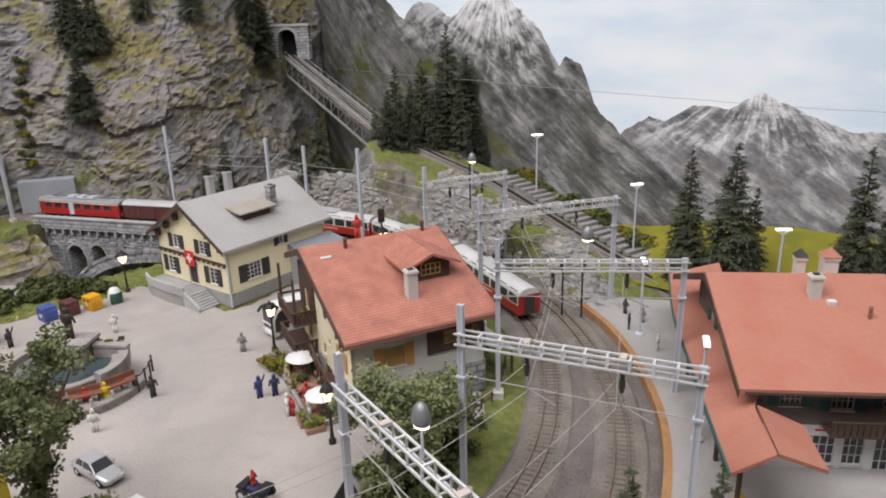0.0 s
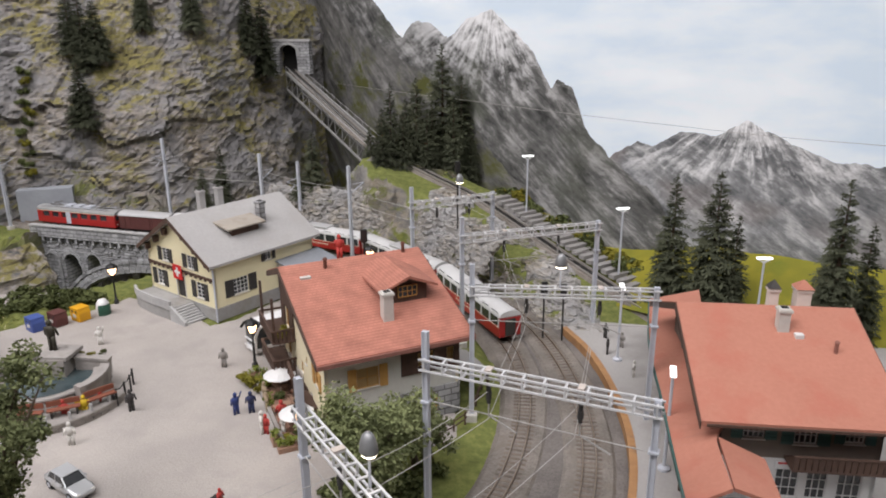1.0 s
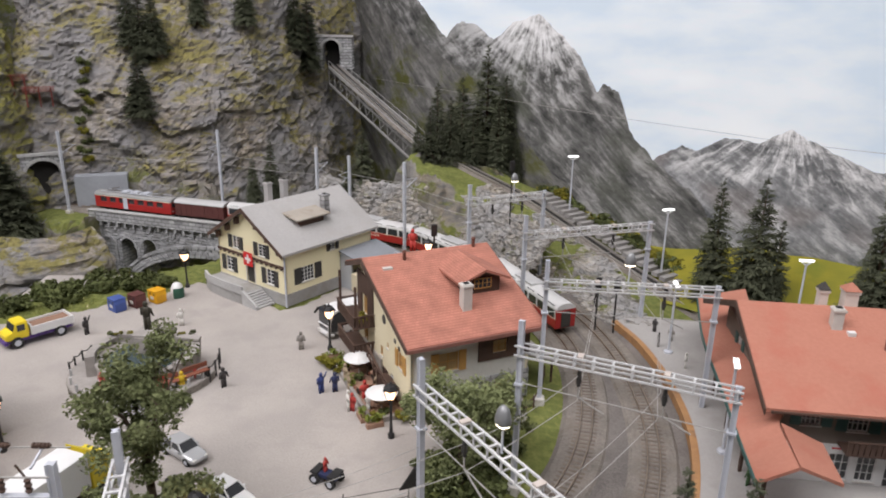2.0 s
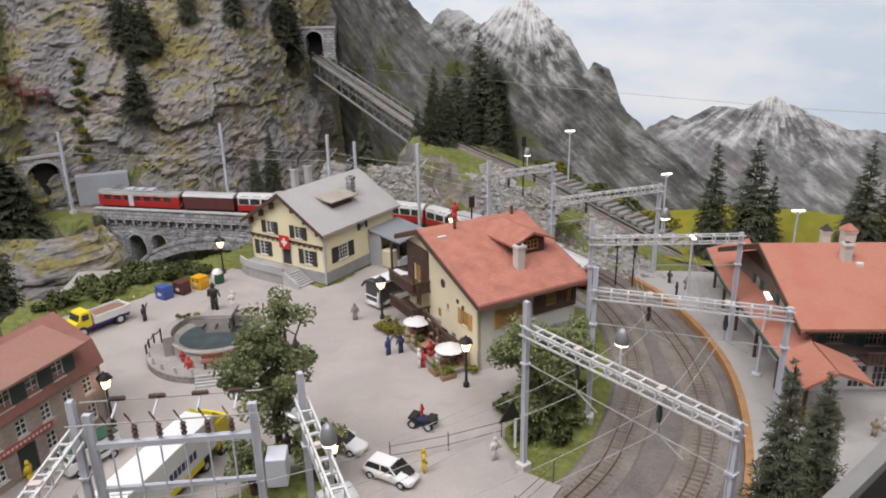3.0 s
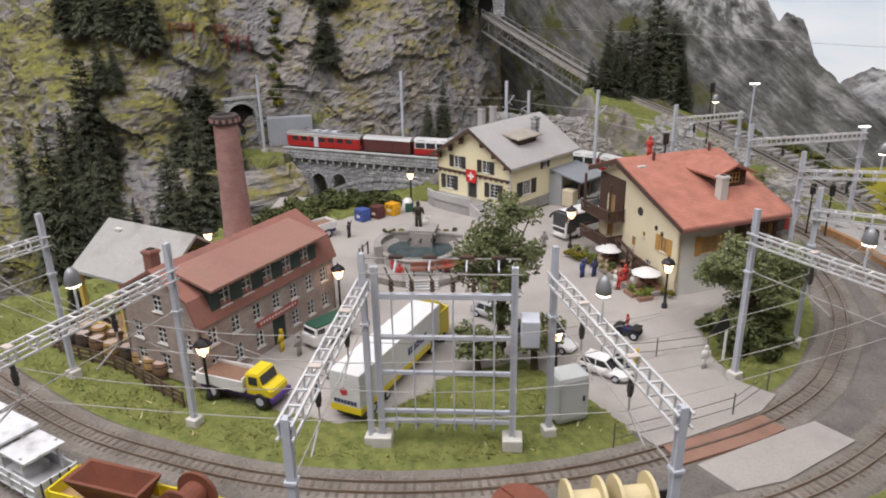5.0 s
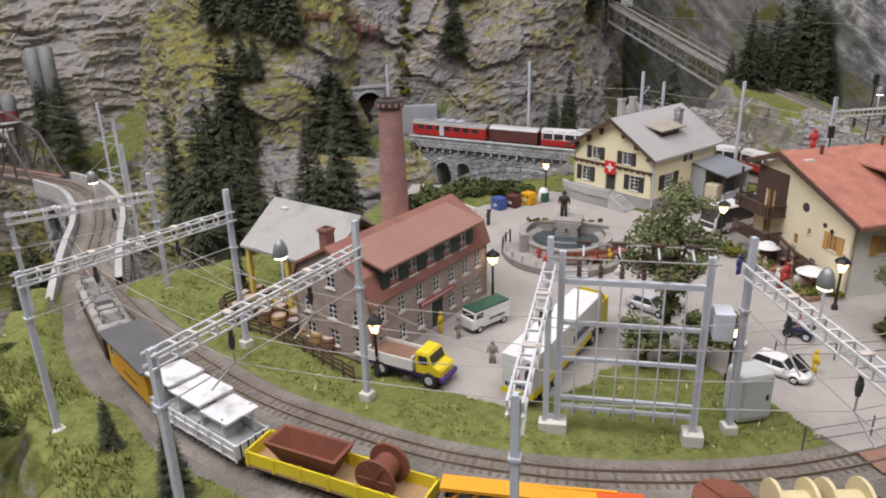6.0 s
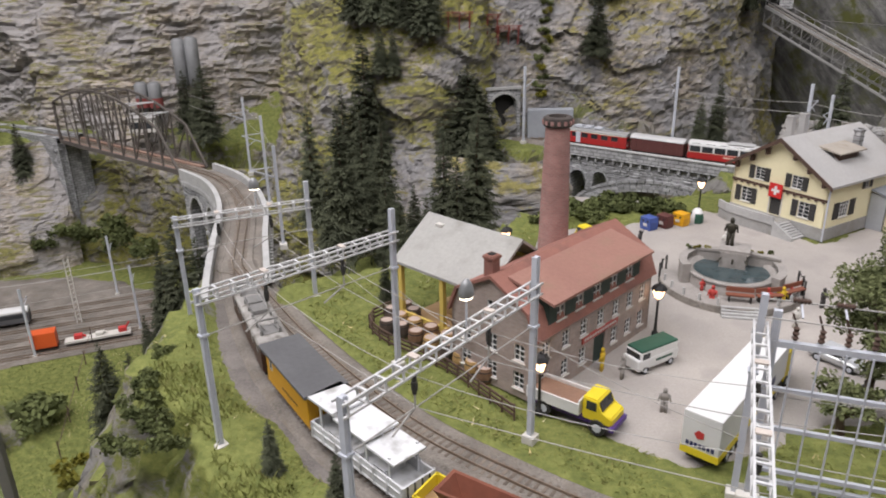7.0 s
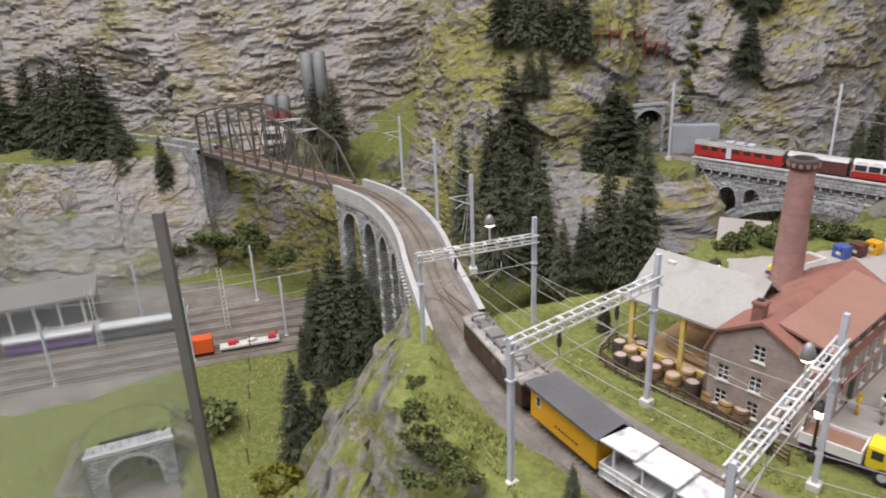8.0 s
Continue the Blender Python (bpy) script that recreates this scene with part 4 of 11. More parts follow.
# Glow added to the painted panel in place of room light falling on it.
sl.new(srm.outputs["Color"], sb.inputs["Emission Color"])
sb.inputs["Emission Strength"].default_value = 0.40
sa = np.linspace(radians(152), radians(20), 60)
sv = np.linspace(-60, 200, 12)[:, None]
sheet("backdrop_sky", np.stack([(-20 + 430 * np.cos(sa))[None, :] + 0 * sv, (-20 + 350 * np.sin(sa))[None, :] + 0 * sv, sv + 0 * sa[None, :]], -1), M_SKY, "painted pale blue cloudy sky backdrop", "backdrop")

# the hall round the layout
M_HALL = mat("hall_wall_paint", (0.66, 0.65, 0.64), (0.58, 0.57, 0.56), 0.9, grain=8, stain_scale=1, bump=0.02)
hb = B()
bx(hb, -620, -420, -135, 620, 420, -125)
part("floor", hb, M_HALL, None, "grey hall floor under the layout", kind="structure")["category"] = "floor"
hb = B()
bx(hb, -620, -420, 300, 620, 420, 308)
part("ceiling", hb, M_HALL, None, "plain hall ceiling above the layout", kind="structure")["category"] = "ceiling"
for nm, q in (("wall_north", (-620, 410, -125, 620, 420, 300)), ("wall_south", (-620, -420, -125, 620, -410, 300)), ("wall_west", (-620, -410, -125, -610, 410, 300)), ("wall_east", (610, -410, -125, 620, 410, 300))):
    hb = B()
    bx(hb, *q)
    part(nm, hb, M_HALL, None, "plain hall wall around the layout", kind="structure")["category"] = "wall"

# ---- plaza ----
qx, qy = np.meshgrid(np.arange(-37, 36, 0.5), np.arange(49, 123, 0.5))
qd = inside_distance(qx, qy, PLAZA) + 0.5 * fbm(qx * 0.5, qy * 0.5, 0.0, 4, 77)
qz = 0.03 + 0.03 * fbm(qx * 0.3, qy * 0.3, 0.0, 3, 78) - 0.9 * smoothstep(0.4, -0.9, qd)
sheet("pavement", np.stack([qx, qy, qz], -1), M_PLAZA, "pale grey gritty village square with worn patches", "pavement")

# ---- tracks: ballast, sleepers, rails ----
def track(name, pts, z, label, width=2.9, sleepers=True, ballast=M_BALLAST):
    line = smooth_line([(p[0], p[1], p[2] if len(p) > 2 else z) for p in pts], 0.7)
    t = tagged(new(name), label, "railway track", "tracks", "structure")
    b = B()
    sweep(b, line, [(-width, -0.75), (-width * 0.72, -0.10), (width * 0.72, -0.10), (width, -0.75)])
    part("ballast_bed", b, ballast, t, "brown-grey model ballast")
    for s in (-0.6, 0.6):
        b = B()
        sweep(b, line, [(s - 0.05, -0.05), (s - 0.05, 0.16), (s + 0.05, 0.16), (s + 0.05, -0.05)])
        part("rail", b, M_RAIL, t)
    if sleepers:
        b = B()
        bx(b, -0.13, -1.15, -0.32, 0.13, 1.15, -0.06)
        me = mesh_of(b, "sleeper")
        me.materials.append(M_SLEEPER)
        h = headings(line)
        for k in range(len(line)):
            ang = math.degrees(math.atan2(h[k, 1], h[k, 0])) + random.uniform(-1.5, 1.5)
            share("sleeper", me, t, at(line[k, 0], line[k, 1], line[k, 2], ang))
    return t, line


T1, LINE1 = track("railway_track", TRACK_INNER, -0.035, "inner narrow-gauge track with rusty rails on brown ballast")
T2, LINE2 = track("railway_track", TRACK_OUTER, 0.0, "outer narrow-gauge track curving past the platform")
T3, LINE3 = track("railway_track", [(-73.2, 79.6, -0.3)] + VIADUCT_DECK[1:] + BRIDGE_DECK[1:], 0.0, "single track over the stone viaduct and the truss bridge", 2.6)
# ---- buildings ----
M_SHUTTER = mat("dark_shutter", (0.055, 0.052, 0.05), (0.035, 0.033, 0.032), 0.7, grain=90)
M_TILE = courses("red_clay_tiles", (0.445, 0.138, 0.074), (0.385, 0.116, 0.064), (0.35, 0.106, 0.06), 0.42, 0.13, 0.75, depth=0.22, joint=0.035)
M_TILE_ORANGE = mat("orange_clay_roof", (0.46, 0.20, 0.14), (0.39, 0.16, 0.11), 0.8, grain=260, stain=(0.41, 0.145, 0.10), stain_scale=14, bump=0.3)
M_TILE_DARK = mat("dull_red_roof", (0.29, 0.13, 0.10), (0.22, 0.10, 0.08), 0.85, grain=260, stain=(0.18, 0.09, 0.075), stain_scale=14, bump=0.3)
M_TILE_FADED = mat("faded_clay_roof", (0.31, 0.165, 0.13), (0.24, 0.125, 0.10), 0.85, grain=260, stain=(0.25, 0.15, 0.11), stain_scale=18, bump=0.3)
M_BRICK = courses("brown_brick", (0.37, 0.28, 0.235), (0.29, 0.215, 0.185), (0.33, 0.29, 0.265), 0.5, 0.2, depth=0.7, joint=0.03)
M_BRICK_RED = courses("red_brick", (0.36, 0.155, 0.13), (0.28, 0.12, 0.10), (0.33, 0.22, 0.19), 0.5, 0.21, depth=0.7, joint=0.03)
M_GREEN_BOARD = mat("dark_green_boards", (0.035, 0.055, 0.045), (0.022, 0.036, 0.03), 0.7, grain=100)
M_FLAG = mat("red_flag_cloth", (0.62, 0.03, 0.03), (0.5, 0.02, 0.02), 0.8)
M_OCHRE = mat("ochre_shutter", (0.52, 0.30, 0.09), (0.42, 0.23, 0.07), 0.7)
M_PLASTER = mat("grey_white_plaster", (0.62, 0.62, 0.58), (0.54, 0.54, 0.50), 0.85, grain=300, bump=0.12)
M_TAN_BOARD = mat("tan_window_boards", (0.46, 0.32, 0.15), (0.30, 0.19, 0.08), 0.6, grain=60)
M_YELLOW_POST = mat("yellow_post_paint", (0.66, 0.50, 0.13), (0.56, 0.41, 0.10), 0.6)
M_WOOD = mat("raw_timber", (0.46, 0.31, 0.16), (0.33, 0.21, 0.11), 0.8, grain=130, bump=0.3)
M_PALE_ROOF = mat("pale_corrugated_roof", (0.36, 0.355, 0.335), (0.29, 0.285, 0.27), 0.8, grain=240, stain=(0.25, 0.245, 0.225), stain_scale=16, bump=0.3)
M_TEAL = mat("teal_shutter", (0.06, 0.13, 0.12), (0.04, 0.10, 0.09), 0.6)
M_SIGN_RED = mat("red_sign_board", (0.55, 0.05, 0.05), (0.45, 0.04, 0.04), 0.5)
M_BLUE = mat("blue_paint", (0.06, 0.105, 0.33), (0.05, 0.08, 0.26), 0.5)
M_SILL = mat("pale_stone_trim", (0.62, 0.60, 0.55), (0.5, 0.48, 0.45), 0.8)
# Black colour that stands for shade inside tunnels and chimney tops.
M_HOLE_SHADE = mat("painted_hole_shade", (0.015, 0.014, 0.013), (0.02, 0.019, 0.018), 0.9, bump=0)


def window(house, m, x0, z0, x1, z1, bars=(2, 3), shutters=None, frame_mat=None, deep=0.15, sill=True, pane=None):
    """A window in a wall hole: bars, pane behind, sill, and shutters laid open on the wall."""
    fm = frame_mat or M_WHITE
    b = B()
    t = 0.07
    upright(b, [(x0, z0), (x1, z0), (x1, z1), (x0, z1), (x0, z0 + 1e-3), (x0 + t, z0 + t), (x0 + t, z1 - t), (x1 - t, z1 - t), (x1 - t, z0 + t), (x0 + t, z0 + t - 1e-3)], deep - 0.08, deep + 0.04, m)
    w = part("window", b, fm, house)
    for k in range(1, bars[0]):
        x = x0 + (x1 - x0) * k / bars[0]
        b = B()
        bx(b, x - 0.035, deep - 0.05, z0 + t, x + 0.035, deep + 0.03, z1 - t, m)
        part("glazing_bar", b, fm, w)
    for k in range(1, bars[1]):
        z = z0 + (z1 - z0) * k / bars[1]
        b = B()
        bx(b, x0 + t, deep - 0.045, z - 0.03, x1 - t, deep + 0.025, z + 0.03, m)
        part("glazing_bar", b, fm, w)
    b = B()
    bx(b, x0, deep + 0.05, z0, x1, deep + 0.09, z1, m)
    part("pane", b, pane or M_GLASS_DARK, w)
    if sill:
        b = B()
        bx(b, x0 - 0.12, -0.14, z0 - 0.12, x1 + 0.12, 0.1, z0 - 0.003, m)
        part("sill", b, M_SILL, w)
    if shutters:
        sw = (x1 - x0) * 0.55
        for xa in (x0 - sw - 0.06, x1 + 0.06):
            b = B()
            bx(b, xa, -0.1, z0 - 0.05, xa + sw, -0.005, z1 + 0.05, m)
            for k in range(5):
                z = z0 + (z1 - z0) * (k + 0.5) / 5
                bx(b, xa + 0.08, -0.14, z - 0.05, xa + sw - 0.08, -0.1, z + 0.05, m)
            part("shutter", b, shutters, house)


def hole(x0, z0, x1, z1):
    return (x0, z0, x1, z1)


RZ90 = Matrix.Rotation(PI / 2, 4, "Z")


def chimney(house, x, y, z0, z1, w, material, cap=None):
    b = B()
    rbx(b, x - w / 2, y - w / 2, z0, x + w / 2, y + w / 2, z1, 0.05)
    bx(b, x - w / 2 - 0.1, y - w / 2 - 0.1, z1 - 0.35, x + w / 2 + 0.1, y + w / 2 + 0.1, z1 - 0.12)
    c = part("chimney", b, material, house)
    # Black plate on the solid stack, painted as the shade of its opening.
    b = B()
    bx(b, x - w * 0.3, y - w * 0.3, z1 - 0.02, x + w * 0.3, y + w * 0.3, z1 + 0.05)
    part("flue", b, cap or M_HOLE_SHADE, c)


def yellow_house():
    h = thing("village_house", 3.65, 118.5, 0, -41.0, "pale yellow village house with grey slate roof and dark shutters", "house")
    w, d, ez, rz = 15.4, 17.4, 8.55, 13.2
    f = sides(w, d)
    wins = [("front", 1.7, 2.6, 3.4, 4.9), ("front", 11.2, 2.6, 12.9, 4.9), ("front", 3.6, 6.5, 5.2, 8.4), ("front", 9.6, 6.5, 11.2, 8.4), ("right", 3.0, 2.9, 5.4, 5.2), ("right", 8.6, 6.4, 9.7, 7.9), ("left", 3.5, 3, 5, 5), ("left", 11, 3, 12.5, 5)]
    door = ("front", 6.7, 1.85, 8.5, 5.0)
    for s, m in f.items():
        b = B()
        panel(b, m, w if s in ("front", "back") else d, 1.8, ez, [q[1:] for q in wins + [door] if q[0] == s])
        wall = part("wall", b, M_YELLOW_WALL, h)
        b = B()
        ww = w if s in ("front", "back") else d
        panel(b, T(0, 0) @ m @ T(0, -0.12), ww, 0, 1.8, [], 0.5)
        part("plinth", b, M_PLINTH, h, "grey cement plinth")
        if s in ("front", "back"):
            b = B()
            upright(b, [(0, ez), (w / 2, rz - 0.25), (w, ez)], 0, 0.35, m)
            part("gable", b, M_YELLOW_WALL, h)
    for q in wins:
        window(h, f[q[0]], *q[1:], bars=(4, 4) if q[0] == "right" and q[1] == 3.0 else (2, 4), shutters=M_SHUTTER)
    b = B()
    bx(b, 6.75, 0.12, 1.85, 8.45, 0.2, 4.95, f["front"])
    dr = part("door", b, M_SHUTTER, h, "dark front door")
    b = B()
    bx(b, 6.5, -0.08, 4.95, 8.7, 0.1, 5.25, f["front"])
    for x in (6.5, 8.5):
        bx(b, x, -0.06, 1.85, x + 0.2, 0.1, 4.95, f["front"])
    part("door_frame", b, M_SILL, h)
    # roof with its overhang
    b = B()
    upright(b, [(-w / 2 - 0.9, ez - 0.35), (0, rz + 0.35), (w / 2 + 0.9, ez - 0.35), (w / 2 + 0.9, ez - 0.7), (0, rz - 0.02), (-w / 2 - 0.9, ez - 0.7)], -d / 2 - 1.1, d / 2 + 0.9)
    part("roof", b, M_ROOF_GREY, h, "weathered grey slate roof")
    for sx in (-1, 1):
        b = B()
        m = T(0, -d / 2 - 1.13)
        upright(b, [(sx * (w / 2 + 0.95), ez - 0.95), (0, rz - 0.35), (0, rz + 0.32), (sx * (w / 2 + 0.95), ez - 0.38)], -0.06, 0.02, m)
        part("bargeboard", b, M_BROWN, h, "brown bargeboard")
        for k in range(3):
            b = B()
            x = sx * (2.2 + 2.4 * k)
            z = rz - abs(x) * (rz - ez) / (w / 2) - 0.25
            upright(b, [(x - 0.18, z - 1.0), (x + 0.18, z - 1.0), (x + 0.25, z - 0.1), (x - 0.25, z - 0.1)], -d / 2 - 0.75, -d / 2 - 0.02)
            part("bracket", b, M_BROWN, h)
    b = B()
    bx(b, -0.1, -0.14, 5.62, w + 0.1, -0.01, 5.98, f["front"])
    for k in range(14):
        bx(b, 0.4 + k * 1.1, -0.3, 5.45, 0.75 + k * 1.1, -0.14, 5.75, f["front"])
    part("timber_band", b, M_BROWN, h, "brown timber beam across the front")
    # dormer with a flat-pitched roof on the side slope
    slope = (rz + 0.35 - (ez - 0.35)) / (w / 2 + 0.9)
    b = B()
    x1 = 5.2
    z1 = rz + 0.35 - x1 * slope
    bx(b, 3.2, -3.4, z1 - 0.1, x1, 1.2, z1 + 1.15)
    dm = part("dormer", b, M_BROWN, h, "brown dormer box")
    b = B()
    upright(b, [(1.0, z1 + 2.0), (x1 + 0.7, z1 + 1.2), (x1 + 0.7, z1 + 1.0), (1.0, z1 + 1.75)], -4.4, 2.0)
    part("dormer_roof", b, mat("tan_dormer_roof", (0.40, 0.355, 0.30), (0.33, 0.30, 0.265), 0.8, stain=(0.29, 0.25, 0.2)), dm)
    chimney(h, 4.0, 2.6, 9.6, 14.0, 1.05, M_STONE)
    for y in (-1.5, 1.6):
        chimney(h, -4.2, y, 9.5, 15.2, 0.95, M_ROOF_GREY)
    # lean-to on the side
    b = B()
    upright(b, [(w / 2 + 0.2, 6.0), (w / 2 + 6.4, 4.7), (w / 2 + 6.4, 4.45), (w / 2 + 0.2, 5.75)], 1.5, 9.6)
    an = part("lean_to_roof", b, mat("blue_grey_sheet_roof", (0.26, 0.275, 0.30), (0.20, 0.215, 0.235), 0.6), h, "blue-grey lean-to roof")
    b = B()
    bx(b, w / 2 + 0.1, 8.6, 0, w / 2 + 5.9, 9.0, 5.0)
    bx(b, w / 2 + 5.5, 2.0, 0, w / 2 + 5.9, 8.6, 1.6)
    bx(b, w / 2 + 0.12, 1.8, 0, w / 2 + 2.5, 2.1, 5.3)
    part("lean_to_wall", b, mat("blue_grey_render", (0.42, 0.44, 0.465), (0.35, 0.365, 0.385), 0.85, grain=250), h)
    b = B()
    rbx(b, w / 2 + 2.9, 1.3, 0.2, w / 2 + 5.0, 3.0, 3.0, 0.15)
    part("cupboard", b, M_CREAM_BOX, h, "cream cupboard under the lean-to")
    for y in (2.0, 5.2):
        b = B()
        bx(b, w / 2 + 5.5, y, 1.6, w / 2 + 5.8, y + 0.3, 4.6)
        part("lean_to_post", b, M_BROWN, h)
    # downpipe
    b = B()
    cyl(b, (w / 2 + 0.15, -d / 2 - 0.15, 0), (w / 2 + 0.15, -d / 2 - 0.15, ez - 0.6), 0.13, n=8)
    part("downpipe", b, M_ZINC, h)
    # terrace with stairs in front of the door
    b = B()
    pts = [(-7.6, 0), (-7.6, -2.6), (-5.5, -3.4), (-1.5, -3.6), (2.4, -3.4), (2.4, 0)]
    prism(b, [(x, -d / 2 - 0.15 + y) for x, y in pts], 0, 1.7)
    tr = part("terrace", b, M_PLINTH, h, "grey cement terrace before the door")
    b = B()
    for (xa, ya), (xb, yb) in zip(pts[1:4], pts[2:5]):
        bar(b, (xa, -d / 2 - 0.15 + ya, 2.2), (xb, -d / 2 - 0.15 + yb, 2.2), 0.3, 1.2)
    part("parapet", b, M_STONE_CAP, tr)
    for k in range(7):
        b = B()
        bx(b, 2.4 + k * 0.42, -d / 2 - 3.3, 0, 2.4 + (k + 1) * 0.42 + 0.06, -d / 2 - 0.3, 1.62 - k * 0.23)
        part("step", b, M_STONE_CAP, tr)
    b = B()
    upright(b, [(2.4, 0), (5.6, 0), (5.6, 0.5), (2.4, 2.2)], -d / 2 - 3.7, -d / 2 - 3.3)
    part("stair_wall", b, M_STONE_CAP, tr)
    return h, f


YH, YF = yellow_house()
b = B()
bx(b, 0, 0, 0, 2.1, 0.05, 2.1)
fl = solo("flag", b, M_FLAG, 0, 0, 0, 0, "red square flag with a white cross on the house front", "flag")
fl.matrix_world = YH.matrix_world @ Matrix.Translation(P3(-7.7 + 6.55, -8.7 - 0.42, 4.55))
b = B()
bx(b, 0.85, -0.02, 0.4, 1.25, -0.001, 1.7)
bx(b, 0.4, -0.02, 0.85, 0.85, -0.001, 1.25)
bx(b, 1.25, -0.02, 0.85, 1.7, -0.001, 1.25)
part("white_cross", b, M_WHITE, fl)


def red_house():
    h = thing("guest_house", 23.15, 90.65, 0, 21.3, "cream chalet inn with red tiled roof and timber balconies", "house")
    x0, x1, y0, y1 = -6.9, 6.9, -12.5, 4.6
    lw = y1 - y0
    fm = {"front": T(x0, y0), "right": T(x1, y0, 0, 90), "back": T(x1, y1, 0, 180), "left": T(x0, y1, 0, -90)}
    wl = [("left", 13.6, 4.6, 15.0, 6.4), ("left", 7.9, 3.4, 8.6, 4.6), ("left", 10.0, 5.2, 10.5, 5.9), ("left", 11.0, 1.0, 12.0, 2.6), ("left", 2.0, 6.3, 3.4, 8.6), ("left", 2.0, 2.6, 3.4, 5.0)]
    wf = [("front", 3.1, 4.9, 5.3, 7.0), ("front", 9.3, 6.0, 11.0, 7.5), ("front", 12.4, 6.0, 13.2, 7.5), ("front", 9.7, 0.6, 11.4, 2.6), ("right", 4, 5, 5.4, 7)]
    top = {"front": 8.9, "right": 8.9, "back": 8.9, "left": 8.9}
    for s, m in fm.items():
        ww = (x1 - x0) if s in ("front", "back") else lw
        b = B()
        panel(b, m, ww, 0, top[s], [q[1:] for q in wl + wf if q[0] == s])
        part("wall", b, M_PLASTER if s == "front" else M_CREAM, h, "pale grey-white plaster wall" if s == "front" else "")
    for s in ("left", "right"):
        pts = [(y1, 8.9), (y0, 8.9), (0, 13.45), (y1, 11.2)]
        b = B()
        m = RZ90
        xa = x0 if s == "left" else x1 - 0.35
        upright(b, [(y0, 8.9), (y1, 8.9), (y1, 11.3), (0, 13.45)], -xa - 0.35, -xa, RZ90)
        part("gable", b, M_CREAM, h)
    b = B()
    panel(b, fm["back"], x1 - x0, 8.9, 11.2, [])
    part("upper_wall", b, M_BROWN, h)
    for q in wl + wf:
        if q[0] == "left" and q[1] == 11.0:
            window(h, fm["left"], *q[1:], bars=(2, 3))
        else:
            window(h, fm[q[0]], *q[1:], bars=(2, 2), frame_mat=M_OCHRE, pane=M_TAN_BOARD)
    # ochre shutters as wide panels beside front windows
    for s, xa, za, xb, zb in (("front", 2.2, 4.8, 3.05, 7.1), ("front", 5.35, 4.8, 6.2, 7.1), ("left", 12.8, 4.5, 13.55, 6.5), ("left", 15.05, 4.5, 15.8, 6.5), ("front", 11.45, 0.5, 12.1, 2.7)):
        b = B()
        bx(b, xa, -0.12, za, xb, -0.003, zb, fm[s])
        part("shutter", b, M_OCHRE, h, "ochre shutter")
    # dark boarded upper corner on the front
    b = B()
    panel(b, fm["front"] @ T(0, -0.18), x1 - x0, 5.3, 8.88, [(0, 5.3, 7.6, 8.88), (9.3, 6.0, 11.0, 7.5), (12.4, 6.0, 13.2, 7.5)], 0.17)
    part("boarding", b, M_BROWN, h, "dark brown boarded corner")
    b = B()
    panel(b, fm["front"] @ T(0, -0.14), x1 - x0, 0, 3.4, [(0, 0, 7.0, 3.4), (9.7, 0.6, 11.4, 2.6)], 0.13)
    panel(b, fm["right"] @ T(0, -0.14), lw, 0, 3.4, [], 0.13)
    part("stone_base", b, M_STONE, h, "grey stone ground floor")
    # roof
    b = B()
    upright(b, [(-14.1, 9.05), (0, 14.0), (6.3, 11.7), (6.3, 11.3), (0, 13.55), (-14.1, 8.7)], -7.9, 7.9, RZ90)
    part("roof", b, M_TILE, h, "red clay tile roof")
    b = B()
    bx(b, -7.95, -14.3, 8.55, 7.95, -14.05, 8.95)
    part("gutter", b, M_TILE_DARK, h)
    b = B()
    upright(b, [(-14.1, 8.95), (0, 13.9), (6.3, 11.6), (6.3, 11.0), (0, 13.2), (-14.1, 8.45)], 7.92, 8.05, RZ90)
    upright(b, [(-14.1, 8.95), (0, 13.9), (6.3, 11.6), (6.3, 11.0), (0, 13.2), (-14.1, 8.45)], -8.05, -7.92, RZ90)
    part("bargeboard", b, M_BROWN, h)
    # dormer
    b = B()
    bx(b, 1.0, -8.1, 10.9, 5.4, -3.0, 13.0)
    upright(b, [(1.0, 13.0), (5.4, 13.0), (3.2, 13.9)], -8.1, -2.2)
    dm = part("dormer", b, M_BROWN, h, "brown dormer under its own red roof")
    b = B()
    upright(b, [(0.1, 12.85), (3.2, 14.15), (6.3, 12.85), (6.3, 12.6), (3.2, 13.85), (0.1, 12.6)], -9.0, -1.2)
    part("dormer_roof", b, M_TILE, dm)
    dmf = T(0, -8.1)
    window(h, dmf, 2.2, 11.7, 4.3, 12.9, bars=(4, 2), frame_mat=M_OCHRE, deep=-0.1, sill=False)
    chimney(h, 0.4, -9.9, 9.6, 13.3, 1.05, M_SILL)
    for x, y, z in ((-3.2, -1.2, 13.4), (5.9, -0.4, 13.7)):
        b = B()
        cyl(b, (x, y, z - 0.5), (x, y, z + 1.1), 0.2, n=8)
        cyl(b, (x, y, z + 1.1), (x, y, z + 1.3), 0.3, 0.15, 8)
        part("vent_pipe", b, mat("rust_brown_pipe", (0.16, 0.06, 0.04), None, 0.7), h)
    b = B()
    bx(b, -6.2, -2.6, 13.02, -5.1, -1.8, 13.3)
    part("roof_hatch", b, M_SILL, h)
    # balconies on the gable side
    for z, ya, yb in ((6.1, -1.4, 5.4), (2.6, -1.2, 5.4)):
        b = B()
        bx(b, x0 - 2.5, ya, z - 0.2, x0 - 0.01, yb, z)
        bal = part("balcony", b, M_BROWN, h, "dark timber balcony")
        b = B()
        bx(b, x0 - 2.55, ya, z + 1.15, x0 - 2.3, yb, z + 1.35)
        bx(b, x0 - 2.3, ya, z + 1.15, x0 - 0.02, ya + 0.22, z + 1.35)
